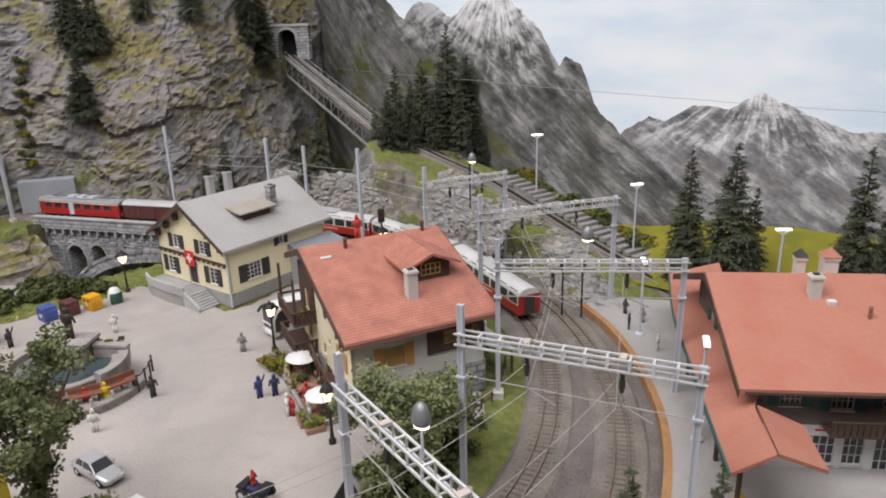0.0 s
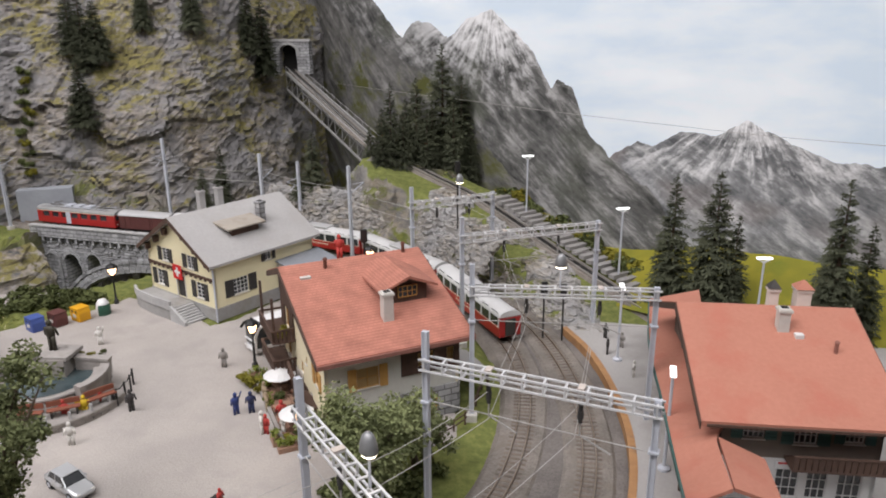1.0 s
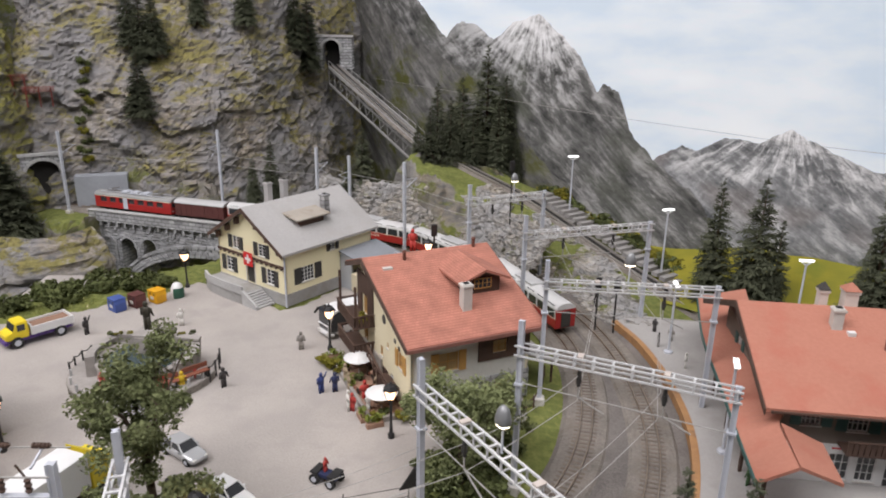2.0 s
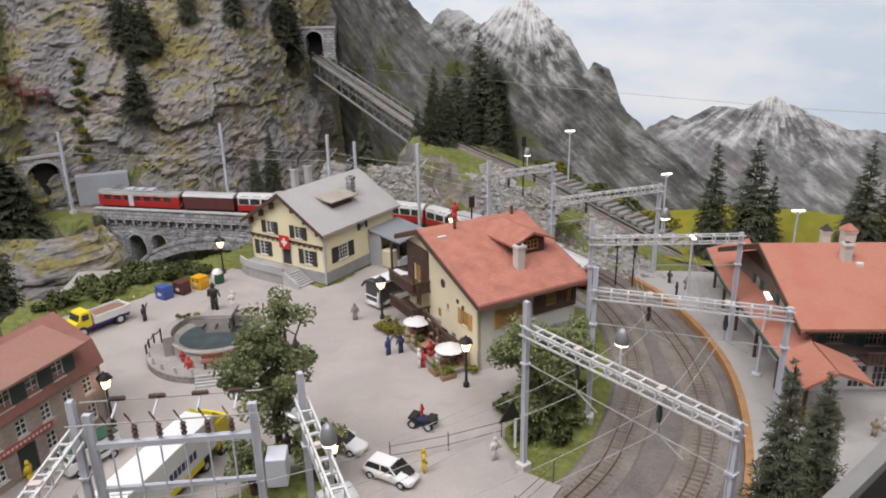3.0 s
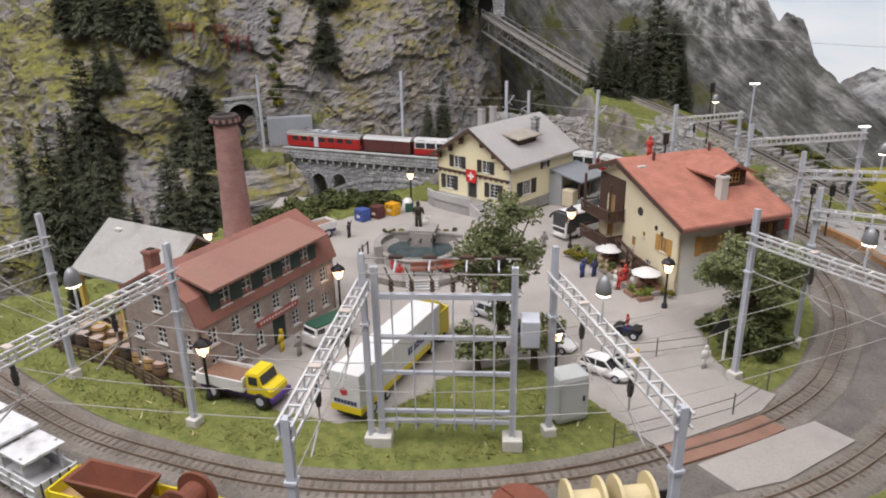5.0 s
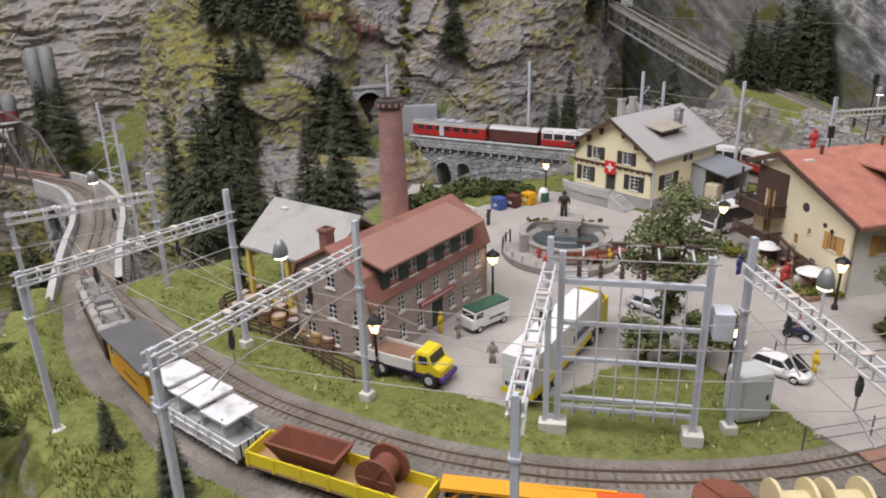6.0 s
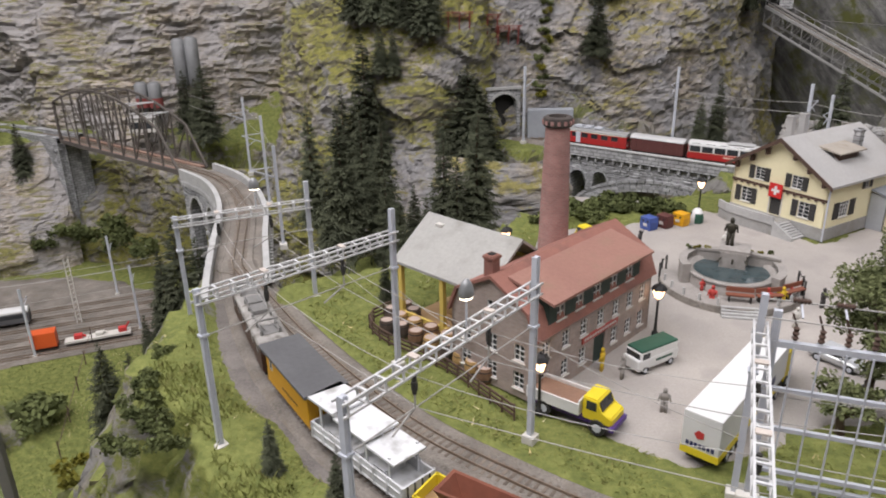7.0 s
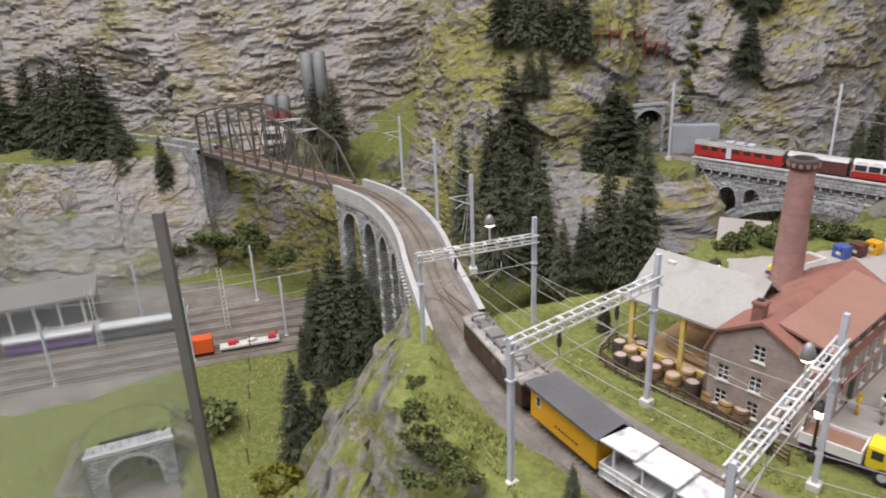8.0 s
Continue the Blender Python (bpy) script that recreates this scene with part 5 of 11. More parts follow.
        bx(b, x0 - 2.3, yb - 0.22, z + 1.15, x0 - 0.02, yb, z + 1.35)
        part("handrail", b, M_BROWN, bal)
        b = B()
        n = 12
        for k in range(n):
            y = ya + 0.1 + (yb - ya - 0.4) * k / (n - 1)
            b = B()
            bx(b, x0 - 2.5, y, z, x0 - 2.4, y + 0.34, z + 1.15)
            part("baluster", b, M_BROWN, bal)
        for k in range(5):
            x = x0 - 2.2 + 0.45 * k
            b = B()
            bx(b, x, ya + 0.05, z, x + 0.3, ya + 0.15, z + 1.15)
            part("baluster", b, M_BROWN, bal)
    for y in (-1.2, 4.9):
        b = B()
        bx(b, x0 - 2.3, y, 6.1, x0 - 2.05, y + 0.25, 11.0)
        part("balcony_post", b, M_BROWN, h)
    b = B()
    bx(b, x0 - 0.16, -1.1, 5.9, x0 - 0.004, 0.9, 8.75)
    bx(b, x0 - 0.16, 2.9, 5.9, x0 - 0.004, y1, 8.75)
    bx(b, x0 - 0.16, -1.1, 8.75, x0 - 0.004, y1, 11.2)
    part("boarding", b, M_BROWN, h)
    # painted round shield marks on the gable
    for y, z, r in ((-4.6, 8.2, 0.55), (-8.0, 7.1, 0.3), (-9.2, 6.7, 0.3)):
        b = B()
        cyl(b, (x0 - 0.05, y, z), (x0 - 0.002, y, z), r, n=16)
        part("wall_shield", b, M_SHUTTER, h)
    # back porch roof beside the line
    b = B()
    upright(b, [(x1 + 0.2, 4.6), (x1 + 4.4, 2.9), (x1 + 4.4, 2.65), (x1 + 0.2, 4.35)], -11.5, -5.5)
    part("porch_roof", b, M_ROOF_GREY, h)
    for y in (-11.2, -5.9):
        b = B()
        bx(b, x1 + 4.0, y, 0, x1 + 4.2, y + 0.2, 2.7)
        part("porch_post", b, M_BROWN, h)
    return h


red_house()


def station():
    h = thing("station_building", 61.2, 74.3, 0, -10.5, "alpine station building with a broad orange tiled roof", "station")
    x0, x1, y0, y1 = -5.6, 6.6, -10.2, 9.8
    fm = {"front": T(x0, y0), "right": T(x1, y0, 0, 90), "back": T(x1, y1, 0, 180), "left": T(x0, y1, 0, -90)}
    low = [("front", 4.6, 1.0, 6.4, 3.6), ("front", 7.0, 1.0, 8.6, 3.6), ("front", 9.4, 0.3, 11.2, 3.6), ("left", 4, 1, 6, 3.4), ("left", 9, 0.4, 11, 3.6), ("left", 14, 1, 16, 3.4)]
    up = [("front", 1.7, 6.3, 3.3, 7.9), ("front", 5.6, 6.0, 7.3, 8.3), ("front", 9.4, 6.3, 10.8, 7.9), ("left", 5, 6.3, 6.5, 7.9), ("left", 12, 6.3, 13.5, 7.9)]
    for s, m in fm.items():
        ww = (x1 - x0) if s in ("front", "back") else y1 - y0
        b = B()
        panel(b, m, ww, 0, 4.6, [q[1:] for q in low if q[0] == s])
        part("lower_wall", b, M_WHITE, h, "white ground-floor wall")
        b = B()
        panel(b, m, ww, 4.6, 9.2, [q[1:] for q in up if q[0] == s])
        part("upper_wall", b, mat("grey_brown_boarding", (0.20, 0.165, 0.14), (0.15, 0.12, 0.10), 0.8, grain=120), h, "grey-brown boarded upper storey")
    for s in ("left", "right"):
        xa = x0 if s == "left" else x1 - 0.35
        b = B()
        upright(b, [(y0, 9.2), (y1, 9.2), (0, 13.1)], -xa - 0.35, -xa, RZ90)
        part("gable", b, M_BROWN, h)
    for q in low:
        window(h, fm[q[0]], *q[1:], bars=(3, 3))
    for q in up:
        window(h, fm[q[0]], *q[1:], bars=(4, 3), shutters=M_TEAL)
    b = B()
    upright(b, [(-12.5, 8.9), (0, 13.7), (12.2, 9.0), (12.2, 8.6), (0, 13.25), (-12.5, 8.5)], -7.4, 7.8, RZ90)
    part("roof", b, M_TILE_ORANGE, h, "broad orange clay roof")
    b = B()
    bx(b, -7.4, -12.66, 8.5, 7.4, -12.5, 8.7)
    part("gutter", b, M_BROWN, h)
    b = B()
    for xa, xb in ((-7.92, -7.82), (7.42, 7.52)):
        upright(b, [(-12.5, 8.8), (0, 13.6), (12.2, 8.9), (12.2, 8.3), (0, 12.95), (-12.5, 8.2)], -xb, -xa, RZ90)
    part("bargeboard", b, M_BROWN, h)
    chimney(h, 0.6, -2.7, 12.0, 14.6, 0.95, M_SILL)
    b = B()
    rbx(b, 1.4, -3.9, 12.15, 2.1, -3.3, 12.6, 0.08)
    part("roof_vent", b, M_WHITE, h)
    b = B()
    cyl(b, (4.2, -5.2, 11.4), (4.2, -5.2, 12.6), 0.16, n=8)
    cyl(b, (4.2, -5.2, 12.6), (4.2, -5.2, 12.8), 0.24, 0.1, 8)
    part("vent_pipe", b, M_TILE_DARK, h)
    for x, y, r in ((2.6, 6.2, 0.62), (5.4, 6.4, 0.9)):
        chimney(h, x, y, 10.2, 13.2, r * 1.5, M_SILL)
        b = B()
        lathe(b, [(r * 1.35, 0), (0.02, 0.8)], 4, (x, y, 13.2), PI / 4, PI / 4 + 2 * PI)
        part("chimney_hood", b, M_TILE_ORANGE if r > 0.8 else M_SHUTTER, h)
    # balcony
    b = B()
    bx(b, x0 + 5.0, y0 - 2.0, 4.7, x1 + 0.3, y0 - 0.01, 4.9)
    bal = part("balcony", b, M_BROWN, h)
    b = B()
    bx(b, x0 + 5.0, y0 - 2.05, 5.95, x1 + 0.3, y0 - 1.85, 6.1)
    for k in range(16):
        bx(b, x0 + 5.05 + k * 0.47, y0 - 2.0, 4.9, x0 + 5.4 + k * 0.47, y0 - 1.92, 5.95)
    part("railing", b, M_BROWN, bal)
    # enamel boards under the balcony, lettering
    b = B()
    bx(b, x0 + 4.4, y0 - 0.2, 3.75, x0 + 8.8, y0 - 0.06, 4.45)
    bd = part("notice_board", b, M_WHITE, h, "white notice board with red and blue bands")
    b = B()
    bx(b, x0 + 4.6, y0 - 0.24, 4.2, x0 + 6.4, y0 - 0.2, 4.36)
    part("red_band", b, M_SIGN_RED, bd)
    b = B()
    bx(b, x0 + 6.5, y0 - 0.24, 4.05, x0 + 8.6, y0 - 0.2, 4.36)
    part("blue_band", b, M_BLUE, bd)
    return h


station()


def canopy():
    """Low roof along the platform, following its curve, with a little gabled end."""
    t = thing("platform_canopy", 0, 0, 0, 0, "low orange platform canopy on timber posts", "canopy")
    outer = smooth_line([(58.6, 95.8), (54.4, 83.5), (51.7, 72.4), (49.6, 64), (48.1, 57.6)], 1.0)
    h = headings(outer)
    b = B()
    rows = []
    n = len(outer)
    for k, ((x, y), (dx, dy)) in enumerate(zip(outer, h)):
        w = 5.6 - 2.7 * float(smoothstep(70, 63, y))
        ox, oy = -dy, dx
        rows.append([(x, y, 5.9), (x + ox * w * 0.98, y + oy * w * 0.98, 7.6), (x + ox * w, y + oy * w, 7.3), (x, y, 5.6)])
    v = [[b.verts.new(p) for p in r] for r in rows]
    for a, c in zip(v[:-1], v[1:]):
        for k in range(4):
            b.faces.new((a[k], c[k], c[(k + 1) % 4], a[(k + 1) % 4]))
    b.faces.new(v[0])
    b.faces.new(v[-1][::-1])
    part("roof", b, M_TILE_ORANGE, t, "orange clay canopy roof")
    b = B()
    sweep(b, np.c_[outer, np.full(n, 5.75)], [(0.02, -0.25), (0.02, 0.16), (0.16, 0.16), (0.16, -0.25)], True)
    part("gutter", b, M_TEAL, t)
    # far side of the little gable at the front end
    b = B()
    p = [np.array(q) for q in ((51.0, 57.0, 7.6), (54.6, 56.8, 6.1), (55.9, 62.1, 6.2), (52.6, 63.2, 7.6))]
    tops = [b.verts.new(q) for q in p]
    lows = [b.verts.new(q - np.array([0, 0, 0.3])) for q in p]
    b.faces.new(tops)
    b.faces.new(lows[::-1])
    for k in range(4):
        b.faces.new((tops[k], lows[k], lows[(k + 1) % 4], tops[(k + 1) % 4]))
    part("porch_roof", b, M_TILE_ORANGE, t)
    for k in range(2, n, 7):
        b = B()
        x, y = outer[k]
        dx, dy = h[k]
        q = (x - dy * 1.2, y + dx * 1.2)
        bx(b, q[0] - 0.14, q[1] - 0.14, 0.4, q[0] + 0.14, q[1] + 0.14, 5.9)
        bar(b, (q[0], q[1], 4.6), (q[0] - dy * 1.6, q[1] + dx * 1.6, 6.0), 0.16)
        part("post", b, M_BROWN, t)
    return t


canopy()


def factory():
    h = thing("factory", -27.2, 67.0, 0, 63.5, "brown brick workshop with dull red mansard roof", "factory")
    w, d, ez = 20.0, 10.0, 6.6
    f = sides(w, d)
    wins = []
    for k, x in enumerate((1.6, 4.6, 7.5, 13.1, 15.7, 18.2)):
        wins += [("front", x - 0.55, 1.0, x + 0.55, 2.7)]
    for k, x in enumerate((1.6, 4.6, 7.5, 10.4, 13.1, 15.7, 18.2)):
        wins += [("front", x - 0.55, 4.0, x + 0.55, 5.7)]
    for x in (1.8, 5.0, 8.2):
        wins += [("left", x - 0.6, 0.9, x + 0.6, 2.6), ("left", x - 0.6, 3.7, x + 0.6, 5.4), ("right", x - 0.6, 3.7, x + 0.6, 5.4)]
    door = ("front", 9.4, 0.0, 11.4, 3.0)
    for s, m in f.items():
        b = B()
        panel(b, m, w if s in ("front", "back") else d, 0, ez, [q[1:] for q in wins + [door] if q[0] == s])
        part("wall", b, M_BRICK, h)
        if s in ("left", "right"):
            b = B()
            hl = [(d / 2 - 0.6, 7.0, d / 2 + 0.6, 8.7)] if s == "left" else []
            panel(b, m, d, ez, 8.9, hl + [(0, ez, 0.9, 8.9), (d - 0.9, ez, d, 8.9)])
            upright(b, [(0.9, 8.9), (d - 0.9, 8.9), (d / 2, 10.9)], 0, 0.35, m)
            upright(b, [(0, ez), (0.9, ez), (0.9, 8.9)], 0, 0.35, m)
            upright(b, [(d - 0.9, ez), (d, ez), (d - 0.9, 8.9)], 0, 0.35, m)
            part("gable", b, M_BRICK, h)
            if hl:
                window(h, m, *hl[0], bars=(2, 3))
    for q in wins:
        window(h, f[q[0]], *q[1:], bars=(2, 3))
    b = B()
    bx(b, 9.45, 0.12, 0, 11.35, 0.2, 2.95, f["front"])
    part("door", b, M_GREEN_BOARD, h, "dark green double door standing shut")
    b = B()
    bx(b, 7.2, -0.16, 3.2, 13.4, -0.03, 3.85, f["front"])
    sg = part("sign_board", b, mat("faded_red_board", (0.42, 0.085, 0.075), (0.34, 0.07, 0.06), 0.6), h, "red sign board above the door")
    b = B()
    for k in range(13):
        bx(b, 7.5 + k * 0.44, -0.19, 3.4, 7.5 + k * 0.44 + 0.26, -0.16, 3.66, f["front"])
    part("lettering", b, M_SILL, sg)
    # mansard roof: steep lower slope, flatter top
    b = B()
    upright(b, [(-5.35, 6.35), (-4.35, 8.9), (0, 11.3), (4.35, 8.9), (5.35, 6.35), (5.1, 6.3), (4.1, 8.75), (0, 10.95), (-4.1, 8.75), (-5.1, 6.3)], -w / 2 - 0.35, w / 2 + 0.35, RZ90)
    part("roof", b, M_TILE_DARK, h, "dull red mansard roof")
    # long dormer facing the square
    b = B()
    panel(b, T(-8.2, -5.0), 15.4, 6.9, 9.6, [(1.2 + k * 2.9, 7.25, 2.5 + k * 2.9, 9.2) for k in range(5)], 0.3)
    bx(b, -8.2, -4.7, 6.9, -7.9, -1.5, 9.6)
    bx(b, 6.9, -4.7, 6.9, 7.2, -1.5, 9.6)
    dm = part("long_dormer", b, M_GREEN_BOARD, h, "dark green boarded dormer row")
    for k in range(5):
        window(h, T(-8.2, -5.0), 1.2 + k * 2.9, 7.25, 2.5 + k * 2.9, 9.2, bars=(2, 3))
    b = B()
    upright(b, [(-6.0, 9.8), (-0.9, 11.0), (-0.9, 10.72), (-6.0, 9.55)], -8.0, 8.9, RZ90)
    part("dormer_roof", b, M_TILE_FADED, dm, "faded orange-brown dormer roof")
    chimney(h, -9.0, 0.9, 10.2, 12.7, 1.05, M_TILE_DARK)
    # timber hall behind: posts, beams, pale roof
    b = B()
    m = T(-1.3, 0)
    upright(b, [(-5.7, 7.2), (0, 11.3), (5.7, 7.2), (5.7, 6.9), (0, 10.95), (-5.7, 6.9)], 3.4, 16.8, m)
    part("shed_roof", b, M_PALE_ROOF, h, "pale grey corrugated shed roof")
    b = B()
    bx(b, -2.6, 13.6, 10.2, -1.6, 14.5, 10.75)
    part("roof_hatch", b, M_SILL, h)
    for x in (-6.6, 3.8):
        for y in (9.6, 15.9):
            b = B()
            bx(b, x - 0.25, y - 0.25, 0, x + 0.25, y + 0.25, 7.2)
            part("shed_post", b, M_YELLOW_POST, h, "yellow painted post")
    b = B()
    bx(b, -6.8, 5.0, 6.9, -6.4, 16.2, 7.3)
    bx(b, 3.6, 5.0, 6.9, 4.0, 16.2, 7.3)
    bx(b, -6.4, 15.8, 6.9, 3.6, 16.1, 7.3)
    bx(b, -6.8, 5.0, 0.9, -6.5, 16.2, 1.4)
    part("shed_beam", b, M_YELLOW_POST, h)
    b = B()
    bx(b, -6.5, 5.1, 0, 3.7, 16.0, 0.25)
    part("shed_floor", b, M_WOOD, h)
    b = B()
    bx(b, 3.4, 5.1, 0.25, 3.7, 15.8, 6.9)
    part("shed_back_wall", b, M_WOOD, h)
    return h


factory()

# tall brick chimney
b = B()
lathe(b, [(1.95, 0), (1.9, 0.2), (1.55, 12), (1.28, 21.2), (1.28, 21.6), (0.9, 21.6), (0.9, 12)], 28)
ch = solo("factory_chimney", b, M_BRICK_RED, -29.0, 75.0, -0.1, 0, "tall tapering red brick factory chimney", "chimney", smooth=True)
b = B()
lathe(b, [(1.27, 0), (1.5, 0.12), (1.56, 0.5), (1.5, 0.95), (1.32, 1.08), (0.98, 1.08), (0.9, 0.7), (0.9, -0.6)], 28, (0, 0, 21.3))
part("crown_band", b, mat("sooty_crown_brick", (0.075, 0.062, 0.055), (0.045, 0.038, 0.035), 0.9, grain=160), ch, "sooty dark crown")
for k in range(14):
    a = 2 * PI * k / 14
    b = B()
    bx(b, 1.5, -0.16, 0.3, 1.64, 0.16, 0.7, T(0, 0, 21.3, math.degrees(a)))
    part("crown_brick", b, M_BRICK_RED, ch)
# ---- gravel between the tracks, platform, crossing ----
def between(a, b, n=9):
    """A sheet spread between two lines, with a little unevenness."""
    q = np.linspace(0, 1, 160)
    la = np.stack([np.interp(q, np.linspace(0, 1, len(a)), a[:, k]) for k in (0, 1)], 1)
    lb = np.stack([np.interp(q, np.linspace(0, 1, len(b)), b[:, k]) for k in (0, 1)], 1)
    v = np.linspace(0, 1, n)[:, None, None]
    xy = la[None] * (1 - v) + lb[None] * v
    z = -0.32 + 0.05 * fbm(xy[..., 0] * 0.8, xy[..., 1] * 0.8, 0.0, 3, 4)
    z[0], z[-1] = -0.75, -0.75
    return np.concatenate([xy, z[..., None]], -1)


def shifted(line, side):
    h = headings(line)
    return line[:, :2] + side * np.stack([h[:, 1], -h[:, 0]], 1)


i1 = [int(np.argmin(np.hypot(LINE1[:, 0] - x, LINE1[:, 1] - y))) for x, y in ((-62, 68.8), (37.8, 109))]
i2 = [int(np.argmin(np.hypot(LINE2[:, 0] - x, LINE2[:, 1] - y))) for x, y in ((-65.5, 69), (42, 112))]
sheet("gravel_bed", between(shifted(LINE1, -2.7)[i1[0] : i1[1]], shifted(LINE2, 5.6)[i2[0] : i2[1]], 14), M_GRAVEL, "grey-brown gravel filling the space between the tracks", "gravel")
M_PLATFORM = mat("platform_asphalt", (0.40, 0.385, 0.37), (0.33, 0.315, 0.30), 0.85, grain=400, stain=(0.30, 0.285, 0.27), stain_scale=12, bump=0.1)
M_EDGE_ORANGE = mat("ochre_platform_edge", (0.42, 0.23, 0.10), (0.31, 0.165, 0.075), 0.75, grain=120, stain=(0.24, 0.14, 0.08), stain_scale=30)
PLAT = smooth_line([(37.5, 48.5), (42.4, 56), (46.9, 65.3), (49.6, 74), (50.8, 84), (50.6, 93), (49.2, 100)], 0.8)
pl = tagged(new("platform"), "grey station platform with an ochre edge strip", "platform", "", "structure")
b = B()
outer_edge = [(p[0], p[1]) for p in PLAT] + [(54, 101.5), (63, 99), (100, 90), (100, 55.5), (60, 53.8), (48, 50.2), (41, 46.6)]
vb = [b.verts.new((x, y, 0.62)) for x, y in outer_edge]
b.faces.new(vb)
bmesh.ops.triangulate(b, faces=b.faces[:], ngon_method="EAR_CLIP")
part("slab", b, M_PLATFORM, pl)
b = B()
sweep(b, np.c_[PLAT, np.full(len(PLAT), 0.0)], [(-0.25, -0.9), (-0.25, 0.70), (0.45, 0.70), (0.45, 0.5)])
part("edge_strip", b, M_EDGE_ORANGE, pl, "ochre edge strip")
M_PLANK = mat("crossing_planks", (0.30, 0.17, 0.125), (0.21, 0.12, 0.09), 0.8, grain=110)
cr = tagged(new("level_crossing"), "brown plank crossing between the rails with a pale slab", "crossing", "", "structure")
k0 = int(np.argmin(np.hypot(LINE1[:, 0] - 12.5, LINE1[:, 1] - 47)))
k1 = int(np.argmin(np.hypot(LINE1[:, 0] - 22.5, LINE1[:, 1] - 51.6)))
b = B()
sweep(b, LINE1[k0:k1] + [0, 0, 0.1], [(-0.5, -0.3), (-0.5, 0.06), (0.5, 0.06), (0.5, -0.3)])
part("planking", b, M_PLANK, cr)
b = B()
sweep(b, LINE1[k0:k1] + [0, 0, 0.1], [(0.75, -0.3), (0.75, 0.05), (1.9, 0.05), (1.9, -0.3)])
part("planking", b, M_PLANK, cr)
b = B()
prism(b, [(14.5, 45.2), (16.5, 42.2), (20.5, 43.4), (28, 48.3), (26.0, 51.0), (23, 49.6)], -0.5, 0.1)
part("slab", b, M_PLAZA, cr)
b = B()
prism(b, [(10.6, 49.8), (12, 47.6), (15, 48.9), (22.2, 52.6), (24.5, 55.2), (21.5, 58), (16, 52)], -0.9, 0.03)
part("apron", b, M_PLAZA, cr)

# ---- stone viaducts ----
def arch_wall(bm, s0, s1, z_top, holes, z_bot, th, place):
    """A masonry face along s with round-headed openings (centre, half width, springing z, rise); place(s, depth, z) gives the point."""
    ss = sorted({*np.linspace(s0, s1, int((s1 - s0) / 0.5) + 2).tolist()})
    def low(s):
        z = z_bot
        for c, w, sp, rise in holes:
            u = (s - c) / w
            if abs(u) < 1:
                z = max(z, sp + rise * math.sqrt(1 - u * u))
        return z
    cols = [(s, low(s)) for s in ss]
    rows = [[bm.verts.new(place(s, d, z)) for s, zl in cols for z in (zl,)] for d in (0, th)]
    tops = [[bm.verts.new(place(s, d, z_top)) for s, _ in cols] for d in (0, th)]
    n = len(cols)
    for k in range(n - 1):
        bm.faces.new((rows[0][k], rows[0][k + 1], tops[0][k + 1], tops[0][k]))
        bm.faces.new((rows[1][k + 1], rows[1][k], tops[1][k], tops[1][k + 1]))
        bm.faces.new((rows[0][k + 1], rows[0][k], rows[1][k], rows[1][k + 1]))
        bm.faces.new((tops[0][k], tops[0][k + 1], tops[1][k + 1], tops[1][k]))


def arch_ring(bm, c, w, sp, rise, place, t=0.45, d0=-0.22, n=18, a0=0.0, a1=PI):
    """Voussoirs round an opening, standing a little proud."""
    for k in range(n):
        qa, qb = a0 + (a1 - a0) * (k + 0.06) / n, a0 + (a1 - a0) * (k + 0.94) / n
        vs = []
        for d in (d0, 0.1):
            for q, f in ((qa, 0), (qb, 0), (qb, t), (qa, t)):
                vs.append(bm.verts.new(place(c + (w + f) * math.cos(q), d, sp + (rise + f) * math.sin(q))))
        for f in ((0, 1, 2, 3), (7, 6, 5, 4), (0, 4, 5, 1), (1, 5, 6, 2), (2, 6, 7, 3), (3, 7, 4, 0)):
            bm.faces.new([vs[i] for i in f])


VA, VD = Vector((-43.7, 156.8)), Vector((34.7, -12.8)).normalized()
VN = Vector((-VD.y, VD.x))


def on_back(s, d, z):
    p = VA + VD * s + VN * d
    return (p.x, p.y, z)


vt = tagged(new("stone_viaduct"), "grey ashlar viaduct with small arches over one flat arch", "viaduct", "", "structure")
b = B()
ARCHES = [(7.8, 1.9, -6.6, 2.1), (13.0, 1.75, -6.1, 1.9), (43.0, 1.75, -6.1, 1.9)]
FLAT = (28, 20.4, -16, 9.4)
arch_wall(b, -0.4, 52, -0.1, ARCHES + [FLAT], -22, 5.6, on_back)
part("arch_wall", b, M_STONE, vt)
b = B()
for k in range(4):
    arch_ring(b, FLAT[0], FLAT[1] + 0.65 * k, FLAT[2], FLAT[3] + 0.65 * k, on_back, 0.6, -0.4 - 0.12 * (k % 2) - 0.1 * (k == 3), 46 - 3 * k, 0.12, PI - 0.12)
part("flat_arch", b, M_BLOCK, vt, "flat arch ring of four rough stone rows")
for c, w, sp, rise in ARCHES:
    b = B()
    arch_ring(b, c, w, sp, rise, on_back)
    part("arch_stones", b, M_BLOCK, vt)
# shallow blind arch beside the first opening
b = B()
arch_ring(b, 3.1, 1.6, -6.6, 2.0, on_back, 0.5, -0.4)
part("blind_arch", b, M_BLOCK, vt)
b = B()
for e in (-1, 1):
    for k in range(7):
        a, c = on_back(3.1 + e * 1.85 - 0.3, -0.4, -6.7 - 0.8 * k), on_back(3.1 + e * 1.85 + 0.3, 0.1, -7.4 - 0.8 * k)
        bar(b, ((a[0] + c[0]) / 2, (a[1] + c[1]) / 2, a[2]), ((a[0] + c[0]) / 2, (a[1] + c[1]) / 2, c[2]), 0.6, 0.5)
part("blind_pier", b, M_BLOCK, vt, kind="stuff")


